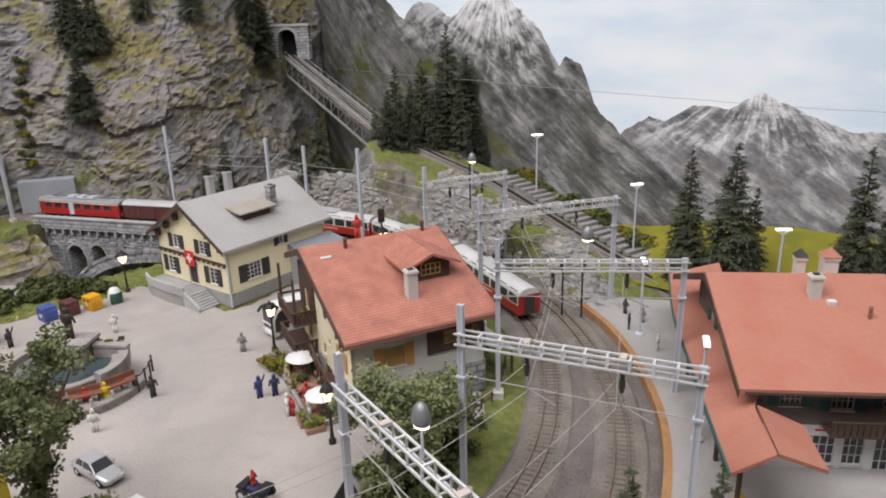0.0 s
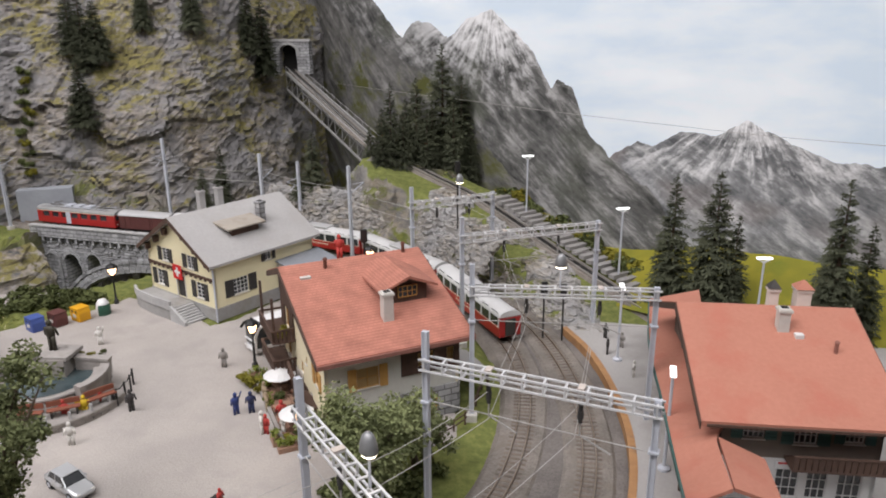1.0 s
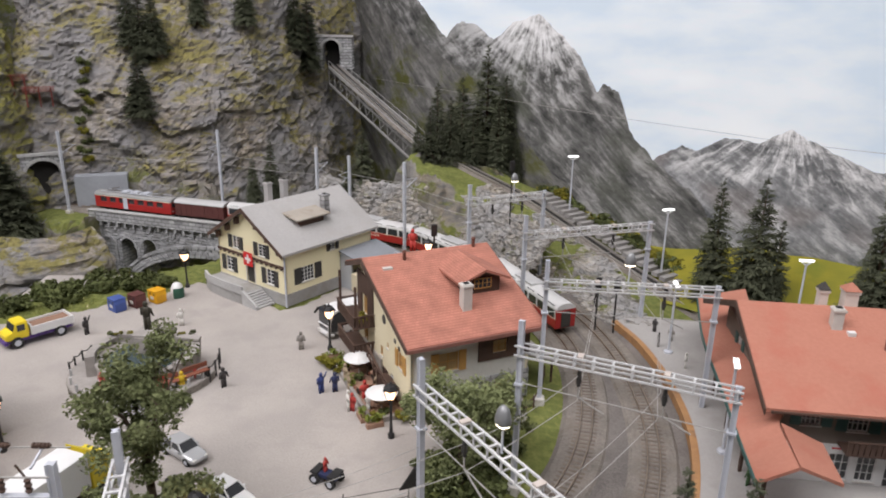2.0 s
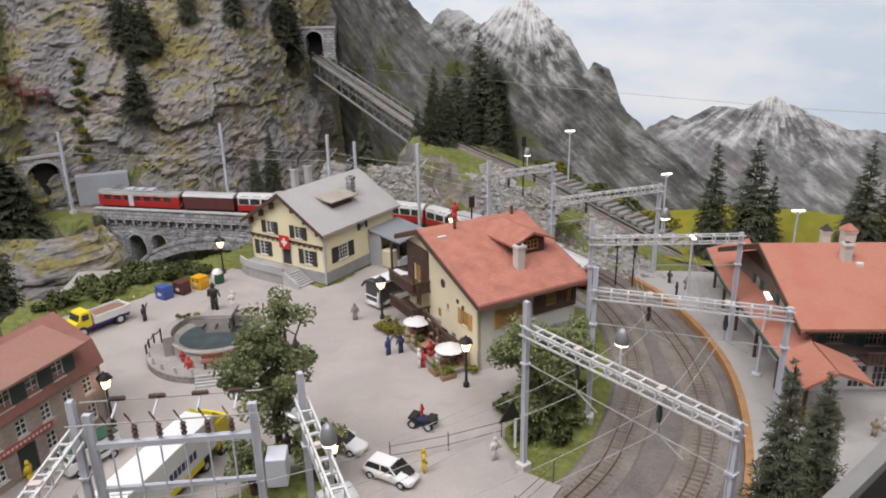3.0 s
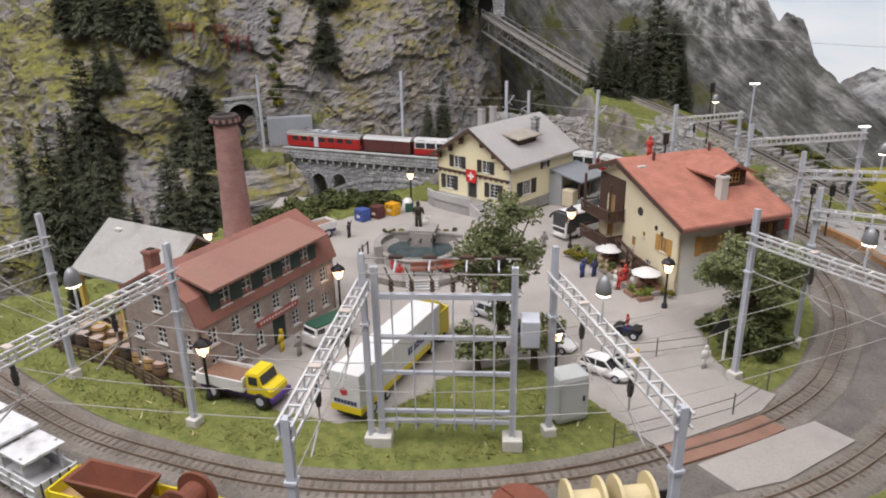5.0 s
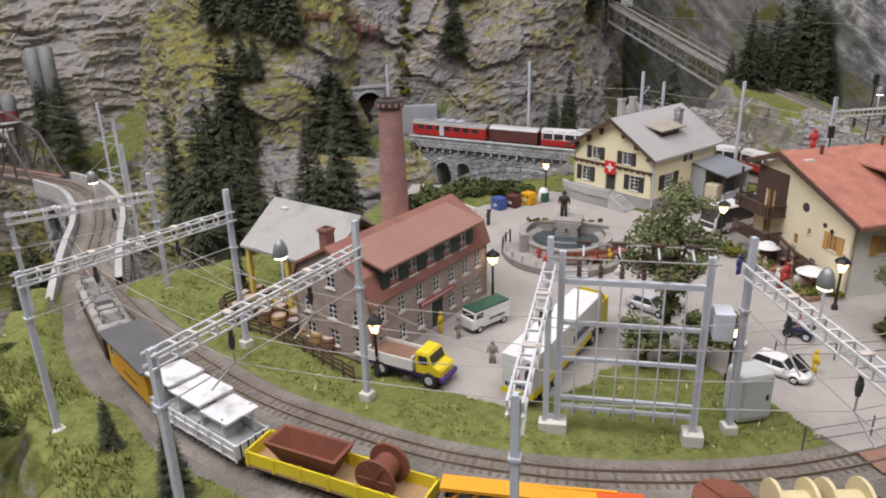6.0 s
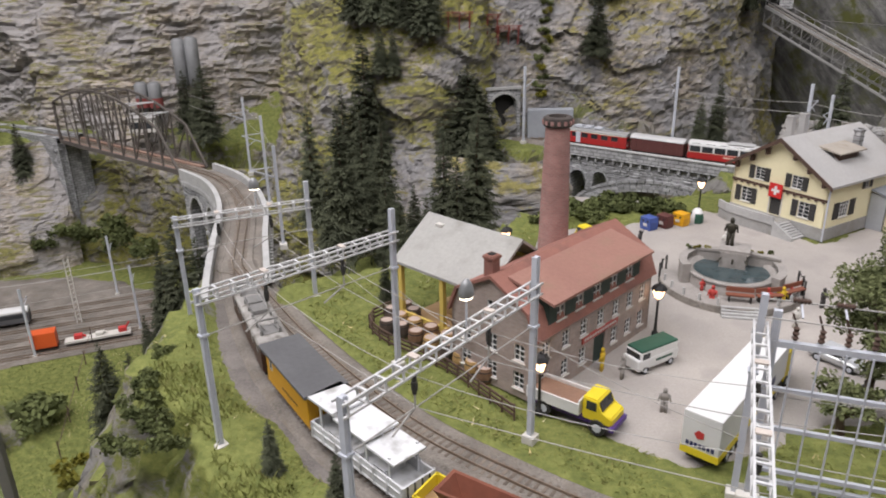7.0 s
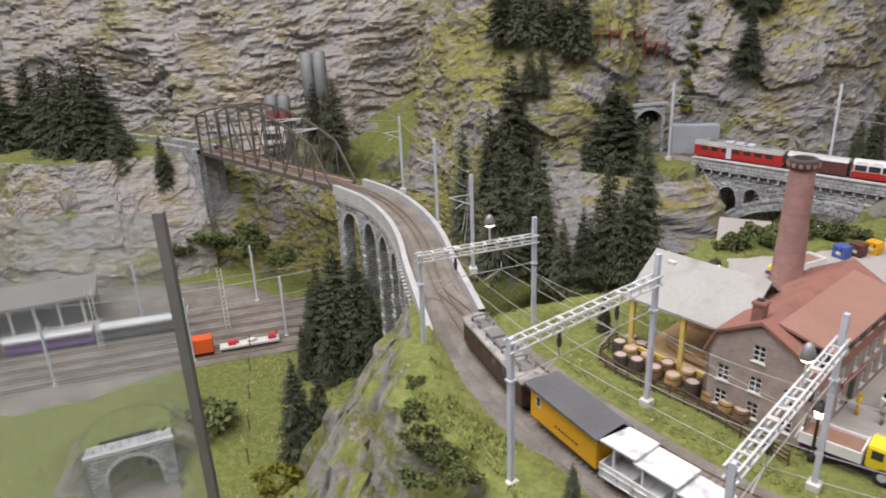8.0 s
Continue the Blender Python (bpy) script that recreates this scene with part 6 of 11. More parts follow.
def rough_blocks(bm, place, s0, s1, z0, z1, holes, rings, seed, long=1.25, tall=0.52):
    """Uneven blocks standing proud of a masonry face, course by course, clear of its openings and arch rings."""
    rs = random.Random(seed)
    z = z1
    while z > z0:
        h = tall * rs.uniform(0.75, 1.25)
        s = s0 + rs.uniform(-1.0, 0)
        while s < s1:
            w = long * rs.uniform(0.5, 1.35)
            sc, zc = s + w / 2, z - h / 2
            free = s > s0 and s + w < s1
            for c, hw, sp, rise in holes + rings:
                if abs(sc - c) < hw + 0.3:
                    top = sp + rise * math.sqrt(max(0.0, 1 - ((sc - c) / (hw + 0.3)) ** 2))
                    free = free and zc - h / 2 > top + 0.25
            if free:
                g, o = 0.05, rs.uniform(0.06, 0.32)
                j = lambda: rs.uniform(-0.07, 0.07)
                vs = [bm.verts.new(place(q + j(), d, r + j())) for d, k in ((0.05, 0), (-o, 0.13)) for q, r in ((s + g + k, z - h + g + k), (s + w - g - k, z - h + g + k), (s + w - g - k, z - g - k), (s + g + k, z - g - k))]
                for f in ((4, 5, 6, 7), (0, 1, 5, 4), (1, 2, 6, 5), (2, 3, 7, 6), (3, 0, 4, 7)):
                    bm.faces.new([vs[i] for i in f])
            s += w
        z -= h


b = B()
rough_blocks(b, on_back, -0.3, 51, -14.0, -2.1, ARCHES + [(3.1, 1.6, -6.6, 2.0)], [(FLAT[0], FLAT[1] + 2.6, FLAT[2], FLAT[3] + 2.5)], 5)
rough_blocks(b, on_back, -0.3, 7.0, -15.0, -9.0, [(3.1, 2.1, -20, 4)], [(7.8, 2.2, -8, 4)], 6)
part("wall_stones", b, M_BLOCK, vt, kind="stuff")
b = B()
for k in range(26):
    s = 0.6 + 2.0 * k
    vs = [b.verts.new(on_back(s + dx, d, z)) for d in (-0.75, 0.1) for dx, z in ((-0.62, -2.0), (-0.2, -2.0), (-0.2, -1.1), (-0.62, -1.1))]
    for f in ((0, 1, 2, 3), (7, 6, 5, 4), (0, 4, 5, 1), (1, 5, 6, 2), (2, 6, 7, 3), (3, 7, 4, 0)):
        b.faces.new([vs[i] for i in f])
part("corbels", b, M_BLOCK, vt, kind="stuff")
for d0, d1 in ((-0.9, 0.0), (5.2, 6.1)):
    b = B()
    arch_wall(b, -0.4, 52, 1.0, [], -1.1, d1 - d0, lambda s, d, z, d0=d0: on_back(s, d0 + d, z))
    p = part("parapet", b, M_STONE, vt)
    b = B()
    arch_wall(b, -0.5, 52, 1.22, [], 1.0, d1 - d0 + 0.3, lambda s, d, z, d0=d0: on_back(s, d0 - 0.15 + d, z))
    part("coping", b, M_STONE_CAP, p)

LV = smooth_line([(-64.6, 66.4, -0.05)] + VIADUCT_DECK, 0.5)
LH = headings(LV)
LS = np.r_[0, np.cumsum(np.linalg.norm(np.diff(LV[:, :2], axis=0), axis=1))]


def on_left(side):
    """Places along the curved viaduct: side -1 is its outer (western) face."""
    def place(s, d, z):
        k = np.interp(s, LS, np.arange(len(LS)))
        i = int(min(k, len(LV) - 2))
        f = k - i
        p = LV[i] * (1 - f) + LV[i + 1] * f
        h = LH[i] * (1 - f) + LH[i + 1] * f
        o = side * (3.75 - d)
        return (p[0] + h[1] * o, p[1] - h[0] * o, p[2] + z)
    return place


lv = tagged(new("curved_viaduct"), "curved pale stone viaduct with tall round arches", "viaduct", "", "structure")
spans = [(LS[-1] - 7.4 - 10.6 * k, 4.3, -10.2, 6.0) for k in range(6)]
for side in (-1, 1):
    pf = on_left(side)
    b = B()
    arch_wall(b, 0, LS[-1], -0.5, spans, -44, 2.4, pf)
    w = part("arch_wall", b, M_STONE, lv)
    for c, hw, sp, rise in spans:
        b = B()
        arch_ring(b, c, hw, sp, rise, pf, 0.6, -0.3, 16)
        part("arch_stones", b, M_STONE_CAP, lv)
        b = B()
        for z in range(6):
            for e in (-1, 1):
                s = c + e * (hw + 0.5)
                vs = [b.verts.new(pf(s + dx, d, sp - 1.2 - 4.2 * z + dz)) for d in (-0.35, 0.1) for dx, dz in ((-0.55, 0), (0.55, 0), (0.55, 0.8), (-0.55, 0.8))]
                for f in ((0, 1, 2, 3), (7, 6, 5, 4), (0, 4, 5, 1), (1, 5, 6, 2), (2, 6, 7, 3), (3, 7, 4, 0)):
                    b.faces.new([vs[i] for i in f])
        part("quoins", b, M_STONE_CAP, lv, kind="stuff")
    b = B()
    first = 0 if side < 0 else 4
    arch_wall(b, first, LS[-1], 1.05, [], -1.1, 0.85, lambda s, d, z, pf=pf: pf(s, d - 0.4, z))
    p = part("parapet", b, M_STONE_CAP, lv, "pale parapet wall")
    b = B()
    n_c = int((LS[-1] - first) / 1.5)
    for k in range(n_c):
        s = first + 0.8 + 1.5 * k
        vs = [b.verts.new(pf(s + dx, d, z)) for d in (-0.9, 0.1) for dx, z in ((-0.3, -2.1), (0.3, -2.1), (0.3, -1.2), (-0.3, -1.2))]
        for f in ((0, 1, 2, 3), (7, 6, 5, 4), (0, 4, 5, 1), (1, 5, 6, 2), (2, 6, 7, 3), (3, 7, 4, 0)):
            b.faces.new([vs[i] for i in f])
    part("corbels", b, M_STONE_CAP, lv, kind="stuff")
    if side < 0:
        b = B()
        rough_blocks(b, pf, 6, LS[-1], -34, -2.2, spans, [], 9, 1.7, 0.85)
        part("wall_stones", b, M_BLOCK, lv, kind="stuff")
b = B()
sweep(b, np.c_[LV[:, :2], LV[:, 2]], [(-3.6, -0.5), (-3.0, -0.3), (3.0, -0.3), (3.6, -0.5)])
part("deck_gravel", b, M_BALLAST, lv)

# far pier with its short approach arch
b = B()
bd = Vector((BRIDGE_DECK[2][0] - BRIDGE_DECK[0][0], BRIDGE_DECK[2][1] - BRIDGE_DECK[0][1])).normalized()
ang = math.degrees(math.atan2(bd.y, bd.x))
pm = T(-187.0, 164.4, 0, ang)
v = bx(b, -2.6, -4.4, -44, 2.6, 4.4, -8.2, pm)
bx(b, -3.1, -4.9, -10.2, 3.1, 4.9, -9.2, pm)
pr = part("bridge_pier", b, M_STONE, None, "tall grey stone bridge pier", kind="structure")
pr["category"] = "pier"
FB = smooth_line(BRIDGE_DECK[2:], 0.8)
fs = np.r_[0, np.cumsum(np.linalg.norm(np.diff(FB[:, :2], axis=0), axis=1))]
fh = headings(FB)


def on_far(side):
    def place(s, d, z):
        i = int(np.clip(np.searchsorted(fs, s), 0, len(FB) - 1))
        o = side * (4.2 - d)
        return (FB[i][0] + fh[i][1] * o, FB[i][1] - fh[i][0] * o, FB[i][2] + z)
    return place


av = tagged(new("approach_viaduct"), "short stone approach viaduct beyond the truss bridge", "viaduct", "", "structure")
for side in (-1, 1):
    b = B()
    arch_wall(b, 0, fs[-1], 0.9, [(8.5, 3.6, -9, 5.5), (19, 3.6, -9, 5.5)], -34, 2.2, on_far(side))
    part("arch_wall", b, M_STONE, av)

# ---- steel truss bridge ----
tb = tagged(new("truss_bridge"), "dark steel bowstring truss bridge over the gorge", "bridge", "", "structure")
M_STEEL = mat("brown_bridge_steel", (0.15, 0.132, 0.12), (0.09, 0.078, 0.07), 0.6, 0.3)
M_DECK_RUST = mat("rusty_deck_edge", (0.33, 0.22, 0.17), (0.23, 0.14, 0.105), 0.75)
A0, A1 = Vector((-118.0, 130.5, -3.6)), Vector((-182.3, 162.2, -7.1))
dv = A1 - A0
sd = Vector((dv.y, -dv.x, 0)).normalized()
NB = 10


def rise(k):
    """Height of the bowed top chord over the deck, steep at the near end."""
    return 15.5 * math.sin(PI * min(1.0, 0.10 + 0.62 * k / NB) ** 0.9) if k else 0.0


for side in (-1, 1):
    base = [A0 + dv * (k / NB) + sd * side * 3.3 for k in range(NB + 1)]
    topz = [0.0] + [rise(k) for k in range(1, NB)] + [rise(NB)]
    top = [p + Vector((0, 0, z)) for p, z in zip(base, topz)]
    b = B()
    bar(b, base[0], base[-1], 0.55, 1.0)
    part("girder", b, M_STEEL, tb)
    b = B()
    for k in range(1, NB):
        bar(b, top[k], top[k + 1], 0.4, 0.5)
    bar(b, base[0], top[1], 0.4, 0.5)
    bar(b, top[NB], base[NB], 0.5, 0.6)
    part("top_chord", b, M_STEEL, tb)
    for k in range(1, NB):
        b = B()
        bar(b, base[k], top[k], 0.32)
        part("hanger", b, M_STEEL, tb)
        if 0 < k < NB - 1:
            b = B()
            bar(b, base[k + 1] if k < NB / 2 else base[k], top[k] if k < NB / 2 else top[k + 1], 0.24)
            part("diagonal", b, M_STEEL, tb)
    b = B()
    bar(b, A0 + sd * side * 2.4 + Vector((0, 0, 0.1)), A1 + sd * side * 2.4 + Vector((0, 0, 0.1)), 1.0, 0.4)
    part("walkway", b, M_DECK_RUST, tb)
for k in range(2, NB - 1):
    b = B()
    p = A0 + dv * (k / NB)
    z = rise(k)
    bar(b, p + sd * 3.3 + Vector((0, 0, z)), p - sd * 3.3 + Vector((0, 0, z)), 0.26)
    bar(b, p + sd * 3.3 + Vector((0, 0, z)), p + dv / NB * 0.9 - sd * 3.3 + Vector((0, 0, z)), 0.18)
    part("cross_brace", b, M_WHITEMETAL if k < 4 else M_STEEL, tb)
b = B()
bar(b, A0 - Vector((0, 0, 0.6)), A1 - Vector((0, 0, 0.6)), 5.6, 0.5)
part("deck", b, M_STEEL, tb)

# ---- funicular: deck bridge, track, steps ----
FL = smooth_line(FUNICULAR, 0.8)
fn = tagged(new("funicular_track"), "steep narrow track with a stairway of grey slabs beside it", "track", "", "structure")
M_SLAB = mat("grey_stair_slab", (0.33, 0.318, 0.305), (0.22, 0.21, 0.20), 0.85, grain=200)
b = B()
sweep(b, FL, [(-1.6, -0.7), (-1.3, -0.2), (1.3, -0.2), (1.6, -0.7)])
part("ballast_bed", b, M_BALLAST, fn)
for s in (-0.75, 0.75):
    b = B()
    sweep(b, FL, [(s - 0.09, -0.1), (s - 0.09, 0.22), (s + 0.09, 0.22), (s + 0.09, -0.1)])
    part("rail", b, mat("pale_rail", (0.5, 0.47, 0.44), (0.36, 0.33, 0.3), 0.4, 0.5), fn)
b = B()
sweep(b, FL, [(-0.25, -0.15), (-0.25, 0.1), (0.25, 0.1), (0.25, -0.15)])
part("cable_duct", b, M_IRON, fn)
FH = headings(FL)
b = B()
bx(b, -0.55, -1.9, -0.5, 0.55, 1.9, 0.12)
me = mesh_of(b, "step")
me.materials.append(M_SLAB)
for k in range(2, 52, 2):
    x, y, z = FL[k]
    dx, dy = FH[k]
    share("step", me, fn, at(x + dy * 3.4, y - dx * 3.4, z + 0.55, math.degrees(math.atan2(dy, dx))))
kb = int(np.argmin(np.abs(FL[:, 1] - 155)))
M_DULL_LATTICE = mat("dull_grey_lattice", (0.40, 0.395, 0.385), (0.30, 0.295, 0.29), 0.6, 0.1)
fb = tagged(new("deck_truss_bridge"), "pale steel deck truss bridge below the upper tunnel", "bridge", "", "structure")
for side in (-1, 1):
    p0, p1 = FL[kb], FL[-1]
    d2 = np.array([FH[kb][1], -FH[kb][0], 0]) * side * 1.7
    a, c = Vector(p0 + d2), Vector(p1 + d2)
    b = B()
    bar(b, a + Vector((0, 0, -0.5)), c + Vector((0, 0, -0.5)), 0.3, 0.7)
    part("upper_chord", b, M_DULL_LATTICE, fb)
    b = B()
    bar(b, a + Vector((0, 0, -4.6)), c + Vector((0, 0, -4.6)), 0.3, 0.45)
    part("lower_chord", b, M_DULL_LATTICE, fb)
    b = B()
    bar(b, a + Vector((0, 0, 1.0)), c + Vector((0, 0, 1.0)), 0.09, 0.09)
    part("handrail", b, M_DULL_LATTICE, fb)
    n = 13
    for k in range(n + 1):
        q = a.lerp(c, k / n)
        b = B()
        bar(b, q + Vector((0, 0, -4.6)), q + Vector((0, 0, 1.0)), 0.12)
        if k < n:
            q2 = a.lerp(c, (k + 1) / n)
            bar(b, q + Vector((0, 0, -0.6)), q2 + Vector((0, 0, -4.5)), 0.12)
        part("web_post", b, M_DULL_LATTICE, fb)


def portal(name, x, y, z, rz, w, h, label, depth=3.0, wing=1.0):
    """A stone tunnel portal, closed behind by a black plate for the shade inside."""
    t = tagged(thing(name, x, y, z, rz, label, "tunnel portal", "", "structure"))
    b = B()
    f = lambda s, d, zz: (s, d, zz)
    arch_wall(b, -w - wing, w + wing, h + w * 0.9, [(0, w, h - w * 0.4, w)], -0.5, depth, f)
    part("portal_wall", b, M_STONE, t)
    b = B()
    arch_ring(b, 0, w, h - w * 0.4, w, f, 0.6, -0.3, 14)
    part("arch_stones", b, M_STONE_CAP, t)
    b = B()
    bx(b, -w - wing - 0.3, -0.35, h + w * 0.9, w + wing + 0.3, 0.5, h + w * 0.9 + 0.6)
    part("coping", b, M_STONE_CAP, t)
    # Black plate across the tunnel in place of deep shade.
    b = B()
    bx(b, -w - 0.3, depth - 0.2, -0.5, w + 0.3, depth + 0.3, h + w)
    part("bore", b, M_HOLE_SHADE, t)
    return t


portal("tunnel_portal_1", 1.9, 199.0, 27.0, -4, 2.3, 5.2, "stone portal of the upper tunnel", 4, 3.0)
portal("tunnel_portal_2", -54.8, 161.6, -0.4, 33, 3.4, 8.4, "rough stone portal of the tunnel past the viaduct", 2.0, 0.6)

# ---- overhead line: gantries, masts, wires ----
def mast_mesh(b, x, y, h, w=0.46):
    k, f = w / 2, w / 2 - 0.09
    prism(b, [(x - k, y - k), (x - f, y - k), (x - f + 0.02, y - f), (x + f - 0.02, y - f), (x + f, y - k), (x + k, y - k), (x + k, y + k), (x + f, y + k), (x + f - 0.02, y + f), (x - f + 0.02, y + f), (x - f, y + k), (x - k, y + k)], 0, h)


def gantry(lx, ly, rx, ry, z0=0.0, top=16.4, beam=14.2, lamp=None, rtop=None, group="overhead line gantries"):
    d = math.hypot(rx - lx, ry - ly)
    t = thing("catenary_gantry", lx, ly, z0, math.degrees(math.atan2(ry - ly, rx - lx)), "grey steel overhead line gantry with lattice beam", "gantry", group)
    for x, h in ((0, top), (d, rtop or beam + 0.3)):
        b = B()
        mast_mesh(b, x, 0, h)
        m = part("mast", b, M_ZINC, t)
        b = B()
        rbx(b, x - 0.55, -0.55, -0.4, x + 0.55, 0.55, 0.55, 0.1)
        part("footing", b, M_SILL, m, "pale concrete footing")
        b = B()
        bx(b, x - 0.36, -0.34, beam - 3.7, x + 0.36, 0.34, beam - 3.5)
        part("clamp", b, M_ZINC, m)
    b = B()
    for y in (-0.42, 0.42):
        for z in (0.25, 1.1):
            bar(b, (-0.4, y, beam - 1.1 + z), (d + 0.4, y, beam - 1.1 + z), 0.14, 0.14)
    n = int(d / 1.45)
    for k in range(n + 1):
        x = d * k / n
        bx(b, x - 0.08, -0.42, beam - 0.06, x + 0.08, 0.42, beam + 0.06)
        bx(b, x - 0.06, -0.42, beam - 0.9, x + 0.06, 0.42, beam - 0.8)
        for y in (-0.42, 0.42):
            bx(b, x - 0.06, y - 0.06, beam - 0.85, x + 0.06, y + 0.06, beam)
    part("lattice_beam", b, M_WHITEMETAL, t)
    b = B()
    tube(b, [(0.3, 0, beam - 3.5), (d - 0.3, 0, beam - 3.7)], 0.05, 6)
    part("cross_span_wire", b, M_WIRE, t)
    for q in (0.3, 0.7):
        b = B()
        x = d * q
        rbx(b, x - 0.24, -0.40, beam + 0.06, x + 0.24, 0.40, beam + 0.2, 0.04)
        part("hanger_plate", b, M_TAN_PLATE, t, "pale tan hanger plate")
        b = B()
        cyl(b, (x, 0, beam - 1.2), (x, 0, beam - 2.6), 0.16, n=8)
        cyl(b, (x, 0, beam - 1.7), (x, 0, beam - 2.3), 0.22, n=8)
        part("insulator", b, M_SHUTTER, t)
        b = B()
        bar(b, (x, 0, beam - 2.6), (x, 0, beam - 3.6), 0.1)
        bar(b, (x, 0, beam - 3.6), (x + 2.2, 0, beam - 4.6), 0.1)
        part("steady_arm", b, M_WIRE, t)
    if lamp is not None:
        x = d * lamp
        b = B()
        cyl(b, (x, 0, beam), (x, 0, beam + 2.2), 0.085, n=8)
        l = part("floodlight", b, M_ZINC, t)
        b = B()
        lathe(b, [(0.60, 0), (0.66, 0.1), (0.62, 0.5), (0.46, 0.95), (0.22, 1.2), (0.02, 1.26)], 16, (x, 0, beam + 2.15), sx=0.9, sy=0.75)
        part("lamp_hood", b, mat("dull_zinc_hood", (0.30, 0.305, 0.31), (0.22, 0.225, 0.23), 0.45, 0.5, bump=0.05), l, "dull zinc lamp hood", True)
        b = B()
        lathe(b, [(0.60, 0.02), (0.54, -0.09), (0.05, -0.14)], 16, (x, 0, beam + 2.13), sx=0.9, sy=0.75)
        part("lamp_lens", b, M_BULB, l)
    return t


M_TAN_PLATE = mat("tan_hanger_plate", (0.56, 0.50, 0.45), (0.46, 0.40, 0.36), 0.6, bump=0.05)
M_BULB = glow("lamp_bulb", (1.0, 0.86, 0.68), 6.0)
M_LANTERN = glow("lantern_glass", (1.0, 0.60, 0.34), 5.0)
GANTRIES = [((-26.5, 50.7), (-33.8, 32.2), 0.43), ((-41.3, 58.7), (-50.6, 42.3), None), ((-56.5, 70.6), (-67.0, 60.9), 0.4), ((-10.9, 48.3), (-12.3, 29.9), None), ((3.6, 49.5), (8.0, 31.0), 0.46), ((21.9, 58.4), (31.4, 41.5), 0.51), ((30.3, 65.0), (45.2, 57.2), None), ((35.3, 80.0), (52.3, 77.4), 0.48), ((35.8, 97.0), (53.2, 101.1), None), ((30.2, 113.7), (42.2, 118.4), 0.58)]
for (l0, l1), (r0, r1), lamp in GANTRIES:
    gantry(l0, l1, r0, r1, 0.0, 16.4 if l0 > -50 else 14.6, 14.2 if l0 > -50 else 12.4, lamp)


def single_mast(x, y, z0, h, rz):
    t = thing("catenary_mast", x, y, z0, rz, "grey steel overhead line mast with bracket arm", "mast", "overhead line masts")
    b = B()
    mast_mesh(b, 0, 0, h, 0.46)
    part("mast", b, M_ZINC, t)
    b = B()
    bar(b, (0, 0, h - 4.6), (3.4, 0, h - 3.2), 0.14)
    bar(b, (0, 0, h - 3.0), (3.4, 0, h - 3.2), 0.1)
    bar(b, (1.2, 0, h - 4.2), (2.6, 0, h - 5.0), 0.1)
    part("bracket_arm", b, M_ZINC, t)
    b = B()
    rbx(b, -0.55, -0.55, -0.5, 0.55, 0.55, 0.4, 0.1)
    part("footing", b, M_SILL, t)
    return t


for x, y, z0, h, rz in ((-49.6, 159.2, -0.3, 16.9, 60), (-17.4, 157.8, -0.3, 17.6, -110), (4.7, 139.0, -0.3, 17.5, 60), (9.8, 147.8, -0.3, 14.4, -120), (20.5, 128.7, -0.3, 17.0, 50), (-102.0, 128.6, -3, 16.1, 215), (-85.2, 108.1, -2, 15.8, 215), (-70.7, 87.7, -1, 15.0, 215)):
    single_mast(x, y, z0, h, rz)


def wire(name, pts, r, label, sag=0.5):
    b = B()
    path = []
    for p, q in zip(pts[:-1], pts[1:]):
        for k in range(6):
            t = k / 6
            path.append(Vector(p).lerp(Vector(q), t) - Vector((0, 0, sag * 4 * t * (1 - t))))
    path.append(Vector(pts[-1]))
    tube(b, path, r * 0.8, 5)
    return solo(name, b, M_WIRE, 0, 0, 0, 0, label, "wire", "overhead wires")


order = [2, 1, 0, 3, 4, 5, 6, 7, 8, 9]
for f, lift in ((0.30, 10.3), (0.68, 10.3), (0.30, 12.6), (0.68, 12.6)):
    pts = [(GANTRIES[k][0][0] * (1 - f) + GANTRIES[k][1][0] * f, GANTRIES[k][0][1] * (1 - f) + GANTRIES[k][1][1] * f, lift - (1.6 if k == 2 else 0)) for k in order]
    wire("contact_wire", pts, 0.042 if lift < 11 else 0.036, "thin grey overhead wire along the track", 0.15 if lift < 11 else 0.6)
back = [(31.5, 112, 0), (20.5, 126.5, 0), (4.7, 141.5, 0), (-17.4, 152.5, 0), (-49.6, 162.0, 0), (-58, 170, 0)]
for lift, r in ((11.8, 0.055), (13.6, 0.05)):
    wire("contact_wire", [(x, y, lift) for x, y, _ in back], r, "thin grey overhead wire along the rock line", 0.4)
for lift in (12.0, 14.5):
    wire("feeder_wire", [(-63, 64, lift), (-70.7, 87.0, lift), (-85.2, 107.5, lift - 1), (-102, 128, lift - 2), (-122, 138, lift - 3)], 0.036, "thin grey wire beside the viaduct", 0.8)
for a, c in (((21.9, 58.4, 9.0), (3.6, 49.5, 8.6)), ((3.6, 49.5, 9.2), (-10.9, 48.3, 9.0)), ((-10.9, 48.3, 5.0), (-26.5, 50.7, 9.6)), ((-26.5, 50.7, 6.5), (-41.3, 58.7, 8.5)), ((-41.3, 58.7, 6.0), (-56.5, 70.6, 7.5)), ((3.6, 49.5, 4.2), (22.5, 57.6, 6.4))):
    wire("feeder_wire", [a, c], 0.036, "thin grey feeder wire between masts", 0.5)
wire("ropeway_cable", [(11.9, 212, 23.3), (41.5, 149, 24.6), (68.6, 111.5, 24.3), (83.9, 100.5, 23.7), (120, 88, 22)], 0.045, "thin pale ropeway cable across the painted mountains", 0.15)
